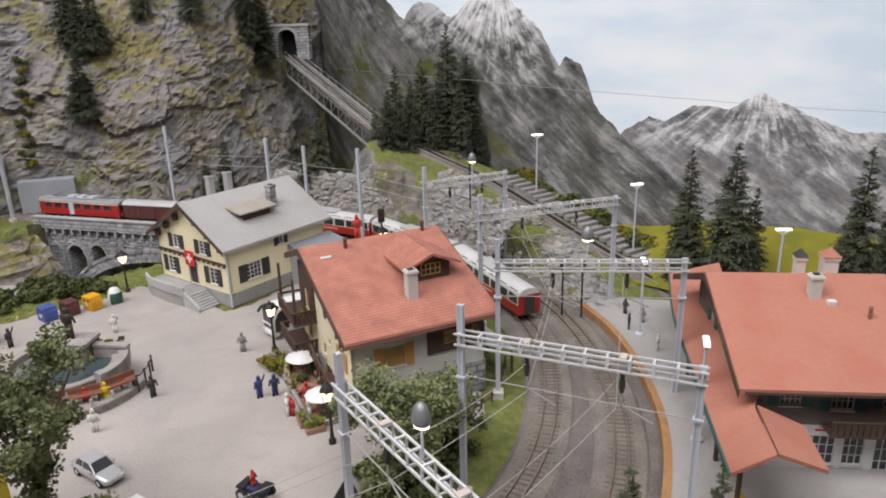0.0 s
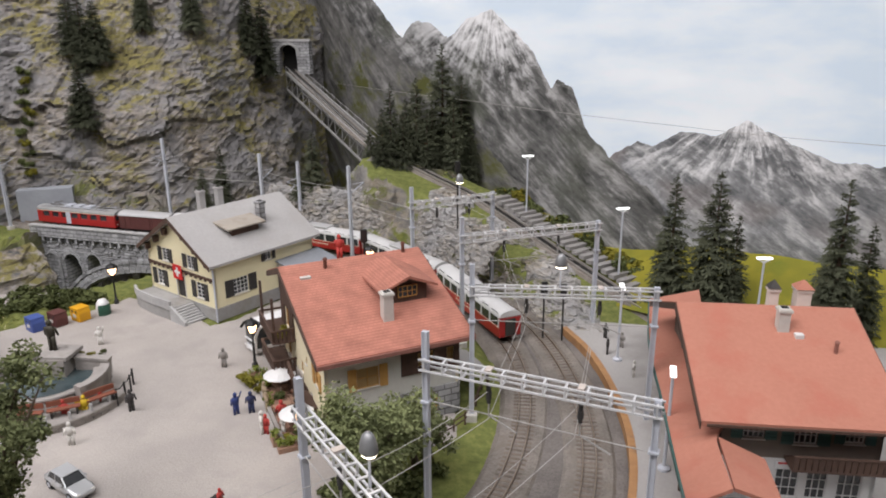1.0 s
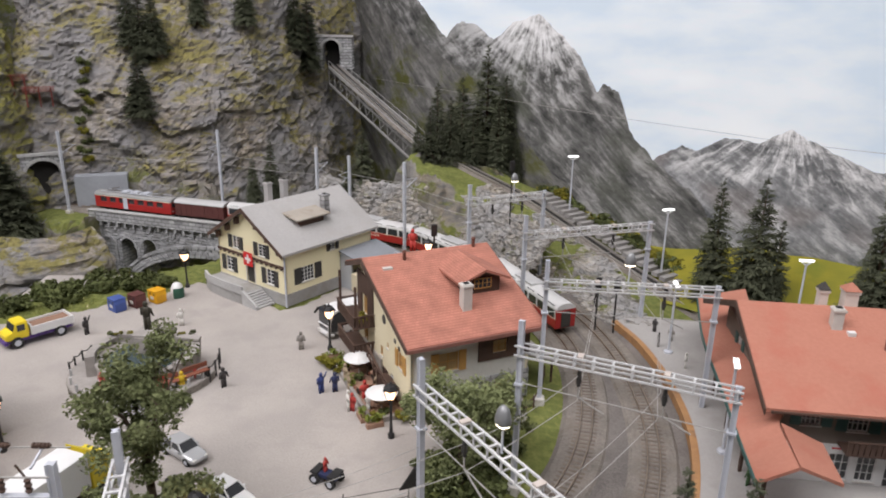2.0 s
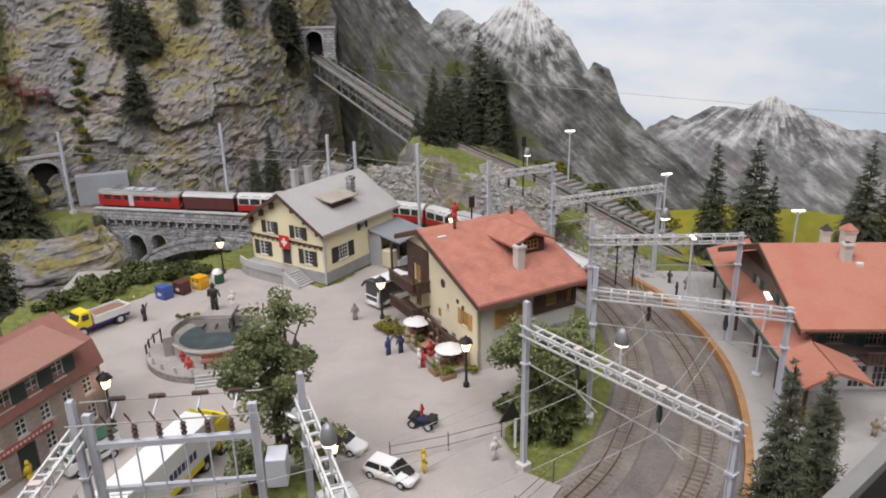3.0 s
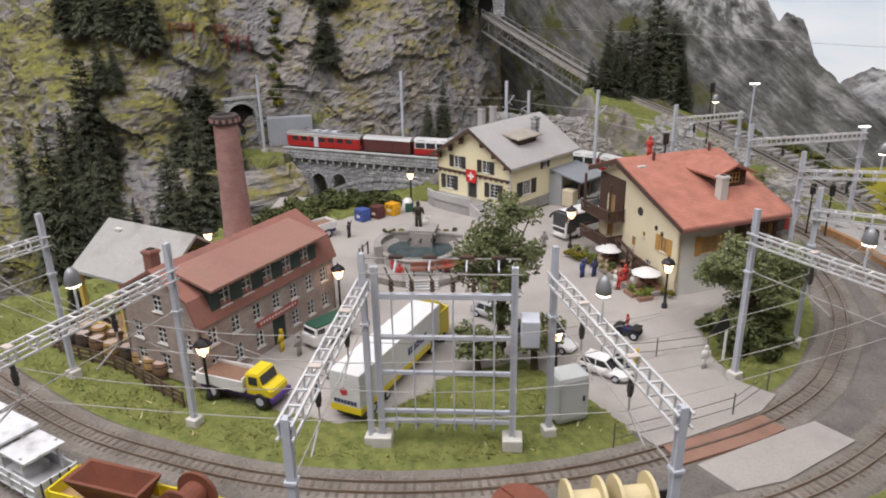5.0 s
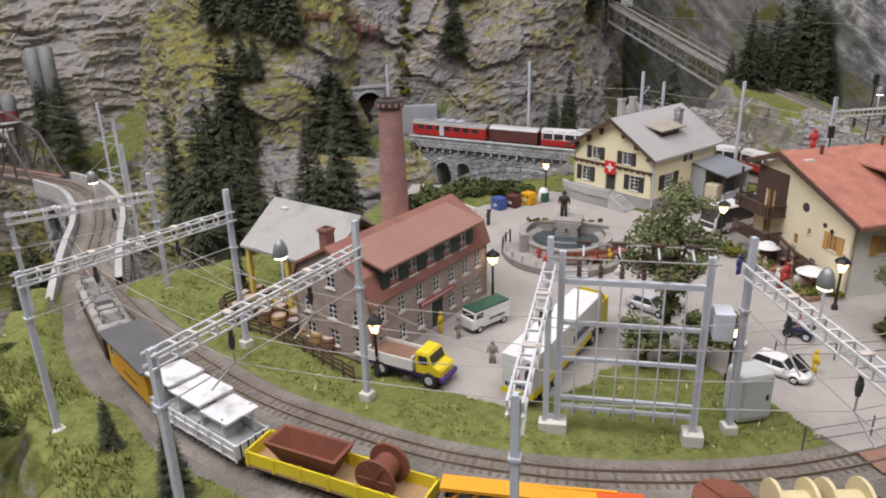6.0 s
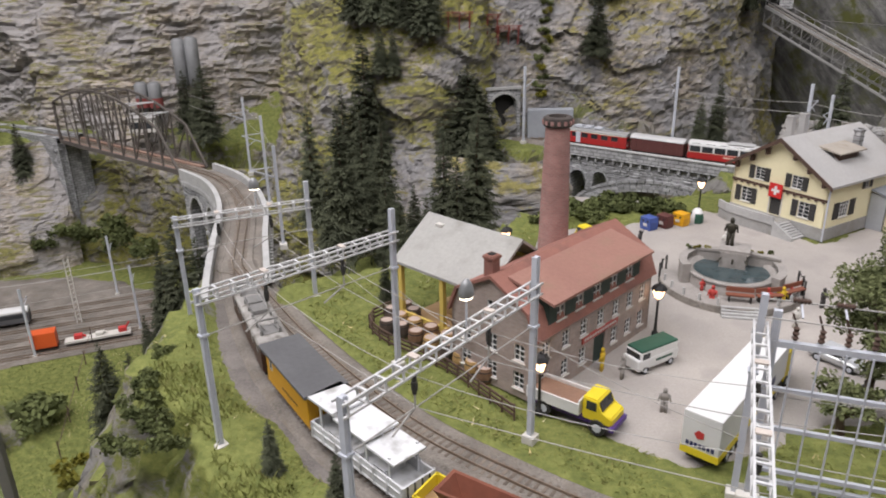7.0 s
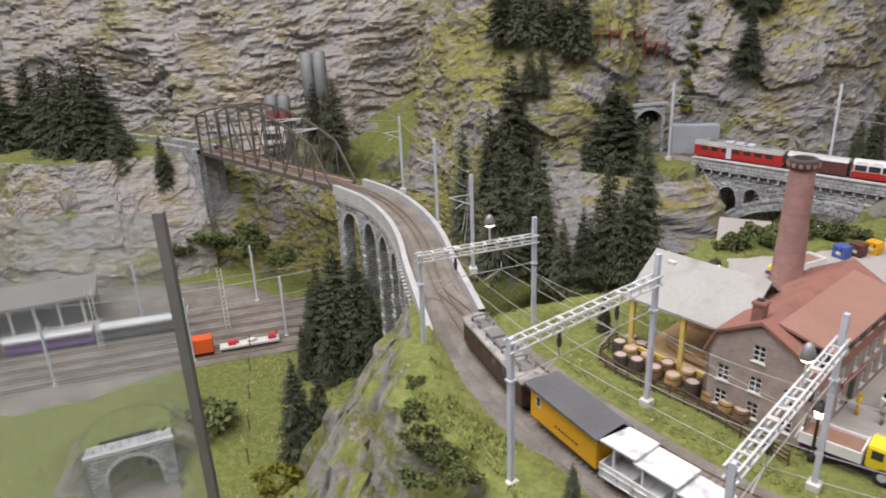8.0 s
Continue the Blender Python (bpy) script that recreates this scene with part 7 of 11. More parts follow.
# ---- trains ----
M_CREAM_LINE = mat("cream_line", (0.80, 0.74, 0.58), None, 0.4, bump=0)
M_ROOF_SILVER = mat("silver_carriage_roof", (0.58, 0.58, 0.58), (0.48, 0.48, 0.485), 0.45, 0.2, grain=120, bump=0.05)
M_ROOF_WHITE = mat("white_carriage_roof", (0.62, 0.62, 0.615), (0.54, 0.54, 0.535), 0.5, grain=120, bump=0.05)
M_WAGON_WHITE = mat("weathered_white_paint", (0.68, 0.685, 0.70), (0.55, 0.555, 0.57), 0.6, grain=140, stain=(0.36, 0.355, 0.35), stain_scale=30, bump=0.06)
M_UNDER = mat("black_underframe", (0.03, 0.028, 0.026), (0.05, 0.045, 0.04), 0.8)
M_VAN_BROWN = mat("brown_van_boards", (0.115, 0.04, 0.035), (0.085, 0.03, 0.027), 0.6, grain=120)
M_LOCO_BROWN = mat("brown_loco_paint", (0.075, 0.035, 0.025), (0.055, 0.026, 0.02), 0.45)
M_YELLOW = mat("warm_yellow_paint", (0.70, 0.36, 0.015), (0.60, 0.30, 0.015), 0.45, grain=80, bump=0.03)
M_LEMON = mat("lemon_yellow_paint", (0.76, 0.60, 0.03), (0.66, 0.52, 0.03), 0.45, grain=80, bump=0.03)
M_RUST = mat("rust_brown_steel", (0.22, 0.075, 0.045), (0.14, 0.05, 0.032), 0.7, grain=150, bump=0.2)
M_PANTO = mat("dull_pantograph_metal", (0.27, 0.265, 0.26), (0.19, 0.185, 0.18), 0.5, 0.4, bump=0.05)
M_DARK_GREY = mat("dark_grey_roof", (0.12, 0.12, 0.125), (0.085, 0.085, 0.09), 0.7)
M_ORANGE = mat("orange_paint", (0.72, 0.12, 0.03), (0.62, 0.10, 0.025), 0.45)
M_CRANE_YELLOW = mat("crane_yellow", (0.78, 0.36, 0.03), (0.7, 0.32, 0.03), 0.45)
M_SPOOL = mat("pale_spool_wood", (0.70, 0.60, 0.36), (0.60, 0.50, 0.29), 0.7, grain=120)


def arc(line):
    return np.r_[0, np.cumsum(np.linalg.norm(np.diff(line[:, :2], axis=0), axis=1))]


def seat_on(line, s, length):
    """Pose of a vehicle whose two bogies stand on the line round s."""
    q = arc(line)
    a = [np.interp(s - length * 0.34, q, line[:, k]) for k in range(3)]
    c = [np.interp(s + length * 0.34, q, line[:, k]) for k in range(3)]
    m = [(u + v) / 2 for u, v in zip(a, c)]
    d = Vector(c) - Vector(a)
    return Matrix.Translation(P3(m[0], m[1], m[2] + 0.16)) @ pose(0, 0, 0, 0, -math.degrees(math.asin(d.z / d.length)), math.degrees(math.atan2(d.y, d.x)))


def bogies(t, length, big=False):
    for e in (-0.34, 0.34):
        b = B()
        bx(b, e * length - 1.5, -1.05, 0.35, e * length + 1.5, 1.05, 0.75)
        g = part("bogie", b, M_UNDER, t)
        for dx in (-0.95, 0.95):
            for y in (-0.72, 0.62):
                b = B()
                cyl(b, (e * length + dx, y, 0.5), (e * length + dx, y + 0.1, 0.5), 0.5, n=14)
                part("wheel", b, M_UNDER, g)


def shell(b, L, w, z0, z1, crown, n=8, eave=None):
    """A carriage roof: arched section along x."""
    pts = [(-w / 2, z1)] + [(w / 2 * math.sin(-PI / 2 + PI * k / n), z1 + crown * math.cos(-PI / 2 + PI * k / n)) for k in range(1, n)] + [(w / 2, z1), (w / 2, z1 - z0), (-w / 2, z1 - z0)]
    upright(b, pts, -L / 2, L / 2, RZ90)


def coach(name, L, label, panorama=True):
    t = thing(name, 0, 0, 0, 0, label, "railway coach", "coaches of the red train")
    w = 3.05
    b = B()
    rbx(b, -L / 2, -w / 2, 0.75, L / 2, w / 2, 2.15, 0.1)
    part("body", b, M_RED, t, "red lower body side")
    b = B()
    for y in (-w / 2, w / 2 - 0.14):
        for k in range(9):
            x = -L / 2 + 0.25 + k * (L - 0.5) / 8
            b = B()
            bx(b, x - 0.16, y, 2.15, x + 0.16, y + 0.14, 3.35)
            part("window_pillar", b, M_ROOF_WHITE if panorama else M_RED, t)
    for x in (-L / 2, L / 2 - 0.25):
        b = B()
        bx(b, x, -w / 2, 2.15, x + 0.25, w / 2, 3.4)
        part("end_wall", b, M_RED, t)
    b = B()
    bx(b, -L / 2 + 0.25, -w / 2 + 0.06, 2.15, L / 2 - 0.25, w / 2 - 0.06, 3.32)
    part("window_band", b, M_GLASS_DARK, t, "dark panorama window band")
    b = B()
    shell(b, L, w - 0.1, 0.16, 3.45, 0.75)
    part("roof", b, M_ROOF_WHITE if panorama else M_ROOF_SILVER, t, "pale arched roof")
    b = B()
    for k in range(7):
        x = -L / 2 + 1.6 + k * (L - 3.2) / 6
        for y in (-1, 1):
            bx(b, x - 0.9, y * (w / 2 - 0.28) - 0.1, 3.3, x + 0.9, y * (w / 2 - 0.28) + 0.1, 3.82)
    if panorama:
        part("roof_windows", b, M_GLASS_DARK, t, "dark curved roof lights")
    b = B()
    for y in (-w / 2 - 0.012, w / 2 - 0.008):
        bx(b, -L / 2 + 0.1, y, 2.05, L / 2 - 0.1, y + 0.02, 2.12)
        for k in range(12):
            bx(b, -3.0 + k * 0.5, y, 1.45, -3.0 + k * 0.5 + 0.3, y + 0.02, 1.7)
    part("lettering", b, M_CREAM_LINE, t)
    b = B()
    rbx(b, -2.4, -1.1, 4.1, 2.4, 1.1, 4.4, 0.1)
    part("roof_unit", b, M_ROOF_SILVER, t)
    for x in (-L / 2 - 0.12, L / 2):
        b = B()
        bx(b, x, -0.7, 0.9, x + 0.12, 0.7, 3.1)
        part("gangway", b, M_UNDER, t)
    b = B()
    bx(b, -L / 2 + 0.6, -1.15, 0.45, L / 2 - 0.6, 1.15, 0.76)
    part("underframe", b, M_UNDER, t)
    bogies(t, L)
    return t


def pantograph(t, x, z):
    b = B()
    bx(b, x - 1.1, -0.75, z - 0.1, x + 1.0, 0.75, z - 0.02)
    p = part("pantograph", b, M_PANTO, t, "folded grey pantograph")
    for y in (-0.6, 0.6):
        b = B()
        bar(b, (x - 1.0, y, z), (x + 0.6, y, z + 0.36), 0.1)
        part("lower_arm", b, M_PANTO, p)
        b = B()
        bar(b, (x + 0.6, y, z + 0.36), (x - 0.8, y * 1.3, z + 0.6), 0.08)
        part("upper_arm", b, M_PANTO, p)
    b = B()
    bar(b, (x - 0.8, -1.1, z + 0.63), (x - 0.8, 1.1, z + 0.63), 0.14)
    part("contact_strip", b, M_PANTO, p)


def railcar():
    L, w = 19.0, 3.0
    t = thing("electric_railcar", 0, 0, 0, 0, "red electric railcar with silver roof gear and pantographs", "railcar")
    b = B()
    panel(b, T(-L / 2, -w / 2), L, 0.75, 3.35, [(1.4 + k * 2.35, 1.95, 3.0 + k * 2.35, 2.95) for k in range(7)], 0.2)
    panel(b, T(L / 2, w / 2, 0, 180), L, 0.75, 3.35, [(1.4 + k * 2.35, 1.95, 3.0 + k * 2.35, 2.95) for k in range(7)], 0.2)
    for x in (-L / 2, L / 2 - 0.2):
        bx(b, x, -w / 2 + 0.2, 0.75, x + 0.2, w / 2 - 0.2, 3.35)
    part("body", b, M_RED, t, "red body sides")
    b = B()
    bx(b, -L / 2 + 0.3, -w / 2 + 0.16, 1.6, L / 2 - 0.3, w / 2 - 0.16, 3.2)
    part("window_band", b, M_GLASS_DARK, t)
    for y in (-w / 2 - 0.03, w / 2):
        for x in (1.2,):
            b = B()
            bx(b, x, y, 0.8, x + 1.1, y + 0.03, 3.1)
            part("door", b, M_ZINC, t, "grey passenger door")
    for x in (-L / 2 - 0.03, L / 2):
        b = B()
        for y in (-1.1, 0.15):
            bx(b, x, y, 2.1, x + 0.03, y + 0.95, 2.95)
        part("cab_window", b, M_GLASS_DARK, t)
        for y in (-0.9, 0.9):
            b = B()
            cyl(b, (x - 0.05, y, 1.3), (x + 0.08, y, 1.3), 0.16, n=10)
            part("headlight", b, M_SILL, t)
    b = B()
    shell(b, L + 0.2, w + 0.05, 0.14, 3.36, 0.55)
    part("roof", b, mat("dull_grey_carriage_roof", (0.33, 0.33, 0.32), (0.24, 0.24, 0.235), 0.6, 0.0, grain=120, bump=0.1), t, "dull grey roof")
    b = B()
    bx(b, -L / 2 + 0.05, -w / 2 - 0.02, 3.1, L / 2 - 0.05, w / 2 + 0.02, 3.36)
    part("roof_band", b, M_CREAM_LINE, t)
    pantograph(t, -5.5, 4.0)
    pantograph(t, 6.0, 4.0)
    for x in (-2.5, 0.0, 2.2):
        b = B()
        rbx(b, x - 0.8, -0.9, 3.85, x + 0.8, 0.9, 4.35, 0.08)
        part("roof_box", b, M_ZINC, t)
    b = B()
    for y in (-1.0, 1.0):
        tube(b, [(-8, y, 4.05), (8, y, 4.05)], 0.06)
    part("roof_conduit", b, M_ZINC, t)
    b = B()
    bx(b, -L / 2 + 0.5, -1.15, 0.4, L / 2 - 0.5, 1.15, 0.76)
    part("underframe", b, M_UNDER, t)
    bogies(t, L)
    return t


def goods_van(L=11.0):
    w = 2.8
    t = thing("goods_van", 0, 0, 0, 0, "dark brown covered goods van with grey roof", "goods van")
    b = B()
    bx(b, -L / 2, -w / 2, 0.8, L / 2, w / 2, 3.4)
    for k in range(10):
        x = -L / 2 + k * L / 9
        for y in (-w / 2 - 0.06, w / 2 - 0.02):
            rb = B()
            bx(rb, x - 0.07, y, 0.8, x + 0.07, y + 0.08, 3.4)
            part("rib", rb, M_VAN_BROWN, t)
    part("body", b, M_VAN_BROWN, t)
    for y in (-w / 2 - 0.08, w / 2 + 0.02):
        b = B()
        bx(b, -1.3, y, 0.9, 1.3, y + 0.06, 3.2)
        part("sliding_door", b, M_VAN_BROWN, t)
    b = B()
    shell(b, L + 0.3, w + 0.2, 0.14, 3.45, 0.6)
    part("roof", b, M_ROOF_SILVER, t)
    b = B()
    bx(b, -L / 2 + 0.3, -1.05, 0.4, L / 2 - 0.3, 1.05, 0.8)
    part("underframe", b, M_UNDER, t)
    bogies(t, L)
    return t


def put(t, line, s, L):
    t.matrix_world = seat_on(line, s, L)
    return t


S1 = arc(LINE1)
HEAD = float(S1[int(np.argmin(np.hypot(LINE1[:, 0] + 44.0, LINE1[:, 1] - 161.5)))])
put(railcar(), LINE1, HEAD - 9.6, 19)
put(goods_van(), LINE1, HEAD - 25.6, 11)
c0 = put(coach("panorama_coach", 19.6, "red panorama coach with white roof and dark windows"), LINE1, HEAD - 41.8, 19.6)
for k in range(1, 4):
    copy_thing(c0, seat_on(LINE1, HEAD - 41.8 - 20.6 * k, 19.6))

# work train on the outer track
M_LOCO_ROOF = mat("sooty_loco_roof", (0.40, 0.385, 0.365), (0.26, 0.245, 0.23), 0.6, 0.2, grain=120, stain=(0.14, 0.125, 0.11), stain_scale=40)
def crocodile():
    L, w = 15.0, 2.9
    t = thing("electric_locomotive", 0, 0, 0, 0, "old brown electric locomotive with cluttered silver roof", "locomotive")
    b = B()
    rbx(b, -L / 2, -w / 2, 0.8, L / 2, w / 2, 3.6, 0.18)
    part("body", b, M_LOCO_BROWN, t, "dark brown body")
    for y in (-w / 2 - 0.02, w / 2):
        for k in range(6):
            b = B()
            x = -L / 2 + 1.2 + k * 2.3
            bx(b, x, y, 2.2, x + 1.1, y + 0.02, 3.1)
            part("side_window", b, M_GLASS_DARK, t)
    for x in (-L / 2 - 0.02, L / 2):
        b = B()
        for y in (-1.1, -0.3, 0.5):
            bx(b, x, y, 2.2, x + 0.02, y + 0.6, 3.1)
        part("cab_window", b, M_GLASS_DARK, t)
    b = B()
    shell(b, L + 0.5, w + 0.25, 0.14, 3.6, 0.45)
    part("roof", b, M_LOCO_ROOF, t)
    pantograph(t, -4.8, 4.1)
    pantograph(t, 5.2, 4.1)
    for x in (-1.6, 0.6):
        b = B()
        rbx(b, x - 0.9, -0.8, 3.9, x + 0.9, 0.8, 4.5, 0.06)
        part("resistor_box", b, M_PANTO, t)
    for k in range(7):
        for y in (-0.9, 0.9):
            b = B()
            cyl(b, (-6 + 2 * k, y, 3.95), (-6 + 2 * k, y, 4.4), 0.13, n=7)
            part("roof_insulator", b, M_PANTO, t)
    for y in (-0.9, 0.9):
        b = B()
        tube(b, [(-6, y, 4.42), (6, y, 4.42)], 0.06)
        part("roof_conductor", b, M_PANTO, t)
    b = B()
    bx(b, -L / 2 + 0.3, -1.2, 0.35, L / 2 - 0.3, 1.2, 0.82)
    part("underframe", b, M_UNDER, t)
    bogies(t, L)
    return t


def yellow_van():
    L, w = 9.6, 3.1
    t = thing("service_van", 0, 0, 0, 0, "yellow track-service van with flat dark grey roof", "railway van")
    b = B()
    rbx(b, -L / 2, -w / 2, 1.0, L / 2, w / 2, 4.3, 0.05)
    part("body", b, M_YELLOW, t, "warm yellow body")
    b = B()
    bx(b, -L / 2 - 0.5, -w / 2 - 0.45, 4.3, L / 2 + 0.5, w / 2 + 0.45, 4.55)
    part("roof", b, M_DARK_GREY, t, "flat dark grey roof")
    for y in (-w / 2 - 0.03, w / 2):
        b = B()
        bx(b, -L / 2 + 0.9, y, 2.6, -L / 2 + 1.6, y + 0.03, 3.8)
        wd = part("window", b, M_WHITE, t)
        b = B()
        bx(b, -L / 2 + 1.0, y - 0.01, 2.75, -L / 2 + 1.5, y + 0.04, 3.65)
        part("pane", b, M_GLASS_DARK, wd)
        b = B()
        for k in range(7):
            bx(b, -1.0 + k * 0.5, y, 1.9, -1.0 + k * 0.5 + 0.32, y + 0.02, 2.1)
        part("lettering", b, M_UNDER, t)
    b = B()
    bx(b, -L / 2 + 0.2, -1.1, 0.4, L / 2 - 0.2, 1.1, 1.0)
    part("underframe", b, M_UNDER, t)
    bogies(t, L * 0.9)
    return t


def white_wagon():
    L, w = 11.6, 3.1
    t = thing("open_viewing_wagon", 0, 0, 0, 0, "white open work wagon with three stepped roof plates", "railway wagon")
    b = B()
    bx(b, -L / 2, -w / 2, 1.0, L / 2, w / 2, 1.25)
    part("floor", b, M_WAGON_WHITE, t)
    for y in (-w / 2, w / 2 - 0.15):
        b = B()
        panel(b, T(-L / 2, y), L, 1.25, 2.2, [(1.0 + k * 2.6, 1.45, 2.6 + k * 2.6, 2.0) for k in range(0)], 0.15)
        part("side_board", b, M_WAGON_WHITE, t)
    for x in (-L / 2, L / 2 - 0.15):
        b = B()
        bx(b, x, -w / 2 + 0.15, 1.25, x + 0.15, w / 2 - 0.15, 2.2)
        part("end_board", b, M_WAGON_WHITE, t)
    for x in (-4.6, -1.7, 1.3, 4.0):
        for y in (-1.4, 1.25):
            b = B()
            bx(b, x, y, 1.25, x + 0.22, y + 0.15, 4.0 if x < 0 else 3.9)
            part("post", b, M_WAGON_WHITE, t)
    for x0, x1, z, dw in ((-5.9, -2.2, 4.55, 0.1), (-2.4, 1.7, 4.2, 0.1), (1.6, 4.9, 3.75, 0.0)):
        b = B()
        rbx(b, x0, -w / 2 - dw, z - 0.22, x1, w / 2 + dw, z, 0.04)
        part("roof_plate", b, M_WAGON_WHITE, t)
    for x in (-3.4, -0.6, 2.4):
        b = B()
        bx(b, x - 0.7, -1.0, 1.25, x + 0.7, 1.0, 1.85)
        part("bench", b, M_WAGON_WHITE, t)
    for y in (-1.3, -0.6, 0.1, 0.8):
        b = B()
        bar(b, (L / 2 + 0.25, y, 0.9), (L / 2 + 0.25, y, 2.4), 0.1)
        part("end_rail", b, M_UNDER, t)
    for y in (-w / 2 - 0.04, w / 2 + 0.04):
        for k in range(8):
            x = -L / 2 + 0.1 + k * (L - 0.3) / 7
            b = B()
            bx(b, x, y - 0.07, 0.75, x + 0.14, y + 0.07, 2.25)
            part("stanchion", b, M_WAGON_WHITE, t)
        for z in (0.85, 1.6):
            b = B()
            bx(b, -L / 2, y - 0.05, z, L / 2, y + 0.05, z + 0.12)
            part("side_rail", b, M_WAGON_WHITE, t)
    b = B()
    bx(b, -L / 2 + 0.2, -1.1, 0.4, L / 2 - 0.2, 1.1, 1.0)
    part("underframe", b, M_UNDER, t)
    bogies(t, L)
    return t


def spool(b, c, axis, r, wd, hub=0.5, n=20):
    c, axis = Vector(c), Vector(axis).normalized()
    for e in (-1, 1):
        cyl(b, c + axis * (e * wd / 2 - 0.12), c + axis * (e * wd / 2 + 0.12), r, n=n)
    cyl(b, c - axis * wd / 2, c + axis * wd / 2, r * hub, n=n)


def flat_wagon(L, name, label, side_mat, h=1.0):
    w = 3.0
    t = thing(name, 0, 0, 0, 0, label, "railway wagon")
    b = B()
    bx(b, -L / 2, -w / 2, 0.95, L / 2, w / 2, 1.2)
    part("floor", b, M_WOOD if side_mat is M_LEMON else M_UNDER, t)
    for y in (-w / 2, w / 2 - 0.15):
        b = B()
        bx(b, -L / 2, y, 1.2, L / 2, y + 0.15, 1.2 + h)
        for k in range(7):
            x = -L / 2 + 0.1 + k * (L - 0.4) / 6
            bx(b, x, y - 0.08, 1.0, x + 0.2, y + 0.23, 1.2 + h)
        part("side_board", b, side_mat, t)
    for x in (-L / 2, L / 2 - 0.15):
        b = B()
        bx(b, x, -w / 2 + 0.15, 1.2, x + 0.15, w / 2 - 0.15, 1.2 + h)
        part("end_board", b, side_mat, t)
    b = B()
    bx(b, -L / 2 + 0.2, -1.1, 0.4, L / 2 - 0.2, 1.1, 0.95)
    part("underframe", b, M_UNDER, t)
    bogies(t, L)
    return t


S2 = arc(LINE2)
WORK = float(S2[int(np.argmin(np.hypot(LINE2[:, 0] + 52.2, LINE2[:, 1] - 54.2)))])
put(crocodile(), LINE2, WORK - 6.4, 15)
put(yellow_van(), LINE2, WORK + 7.4, 9.6)
put(white_wagon(), LINE2, WORK + 18.2, 11.6)
hop = put(flat_wagon(14.5, "hopper_wagon", "yellow low-sided wagon carrying rusty machine parts", M_LEMON), LINE2, WORK + 31.8, 14.5)
b = B()
vv = [b.verts.new(p) for p in ((-5.6, -1.3, 3.3), (0.6, -1.3, 3.3), (0.6, 1.3, 3.3), (-5.6, 1.3, 3.3), (-4.4, -0.6, 1.3), (-0.4, -0.6, 1.3), (-0.4, 0.6, 1.3), (-4.4, 0.6, 1.3), (-5.3, -1.05, 3.3), (0.3, -1.05, 3.3), (0.3, 1.05, 3.3), (-5.3, 1.05, 3.3), (-4.2, -0.45, 1.6), (-0.6, -0.45, 1.6), (-0.6, 0.45, 1.6), (-4.2, 0.45, 1.6))]
for f in ((0, 4, 5, 1), (1, 5, 6, 2), (2, 6, 7, 3), (3, 7, 4, 0), (4, 7, 6, 5), (8, 9, 13, 12), (9, 10, 14, 13), (10, 11, 15, 14), (11, 8, 12, 15), (12, 13, 14, 15), (0, 1, 9, 8), (1, 2, 10, 9), (2, 3, 11, 10), (3, 0, 8, 11)):
    b.faces.new([vv[i] for i in f])
o = solo("ore_skip", b, M_RUST, 0, 0, 0, 0, "rust-brown steel ore skip lying on the wagon", "skip")
o.matrix_world = hop.matrix_world.copy()
b = B()
spool(b, (3.6, 0, 2.75), (0, 1, 0), 1.55, 2.0, 0.6)
for k in range(6):
    bar(b, (3.6, -1.13, 2.75), (3.6 + 1.3 * math.cos(k * PI / 3), -1.13, 2.75 + 1.3 * math.sin(k * PI / 3)), 0.16)
o = solo("cable_drum", b, M_RUST, 0, 0, 0, 0, "rust-brown cable drum standing on the wagon", "drum")
o.matrix_world = hop.matrix_world.copy()
gon = put(flat_wagon(13.5, "open_wagon", "dark low-sided wagon carrying an orange crane", M_UNDER, 0.8), LINE2, WORK + 46.6, 13.5)
cr2 = thing("crane", 0, 0, 0, 0, "orange railway crane with a long lattice jib", "crane")
cr2.matrix_world = gon.matrix_world.copy()
b = B()
rbx(b, -1.6, -1.1, 1.2, 1.4, 1.1, 2.6, 0.1)
part("crane_body", b, M_RUST, cr2)
b = B()
rbx(b, 3.2, -0.7, 2.3, 6.2, 0.7, 3.3, 0.08)
part("jib_head", b, M_ORANGE, cr2)
b = B()
for y in (-0.55, 0.55):
    for z in (0, 0.8):
        bar(b, (-6.6, y, 2.2 + z), (4.5, y, 2.5 + z), 0.2)
for k in range(9):
    x = -6.2 + k * 1.2
    for y in (-0.55, 0.55):
        bar(b, (x, y, 2.2), (x + 1.0, y, 3.15), 0.12)
bx(b, -6.8, -0.7, 3.0, 4.4, 0.7, 3.25)
part("jib", b, M_CRANE_YELLOW, cr2, "orange-yellow jib")
spo = put(flat_wagon(14.5, "open_wagon", "black low-sided wagon loaded with wooden cable reels", M_UNDER, 1.0), LINE2, WORK + 61.2, 14.5)
for x, ax, m, r, lab in ((3.9, (1, 0.0, 0), M_SPOOL, 1.75, "pale wooden cable reel standing on the wagon"), (0.6, (1, 0.0, 0), M_SPOOL, 1.75, "pale wooden cable reel standing on the wagon"), (-3.6, (0, 0, 1), M_RUST, 1.9, "rust-brown cable reel lying flat on the wagon")):
    b = B()
    spool(b, (x, 0, 2.9 if ax[2] == 0 else 2.4), ax, r, 2.2, 0.55)
    if ax[2]:
        for k in range(3):
            bar(b, (x, 0, 3.66), (x + 1.7 * math.cos(k * 2.1), 1.7 * math.sin(k * 2.1), 3.66), 0.2)
    o = solo("cable_reel", b, m, 0, 0, 0, 0, lab, "cable reel", "cable reels")
    o.matrix_world = spo.matrix_world.copy()
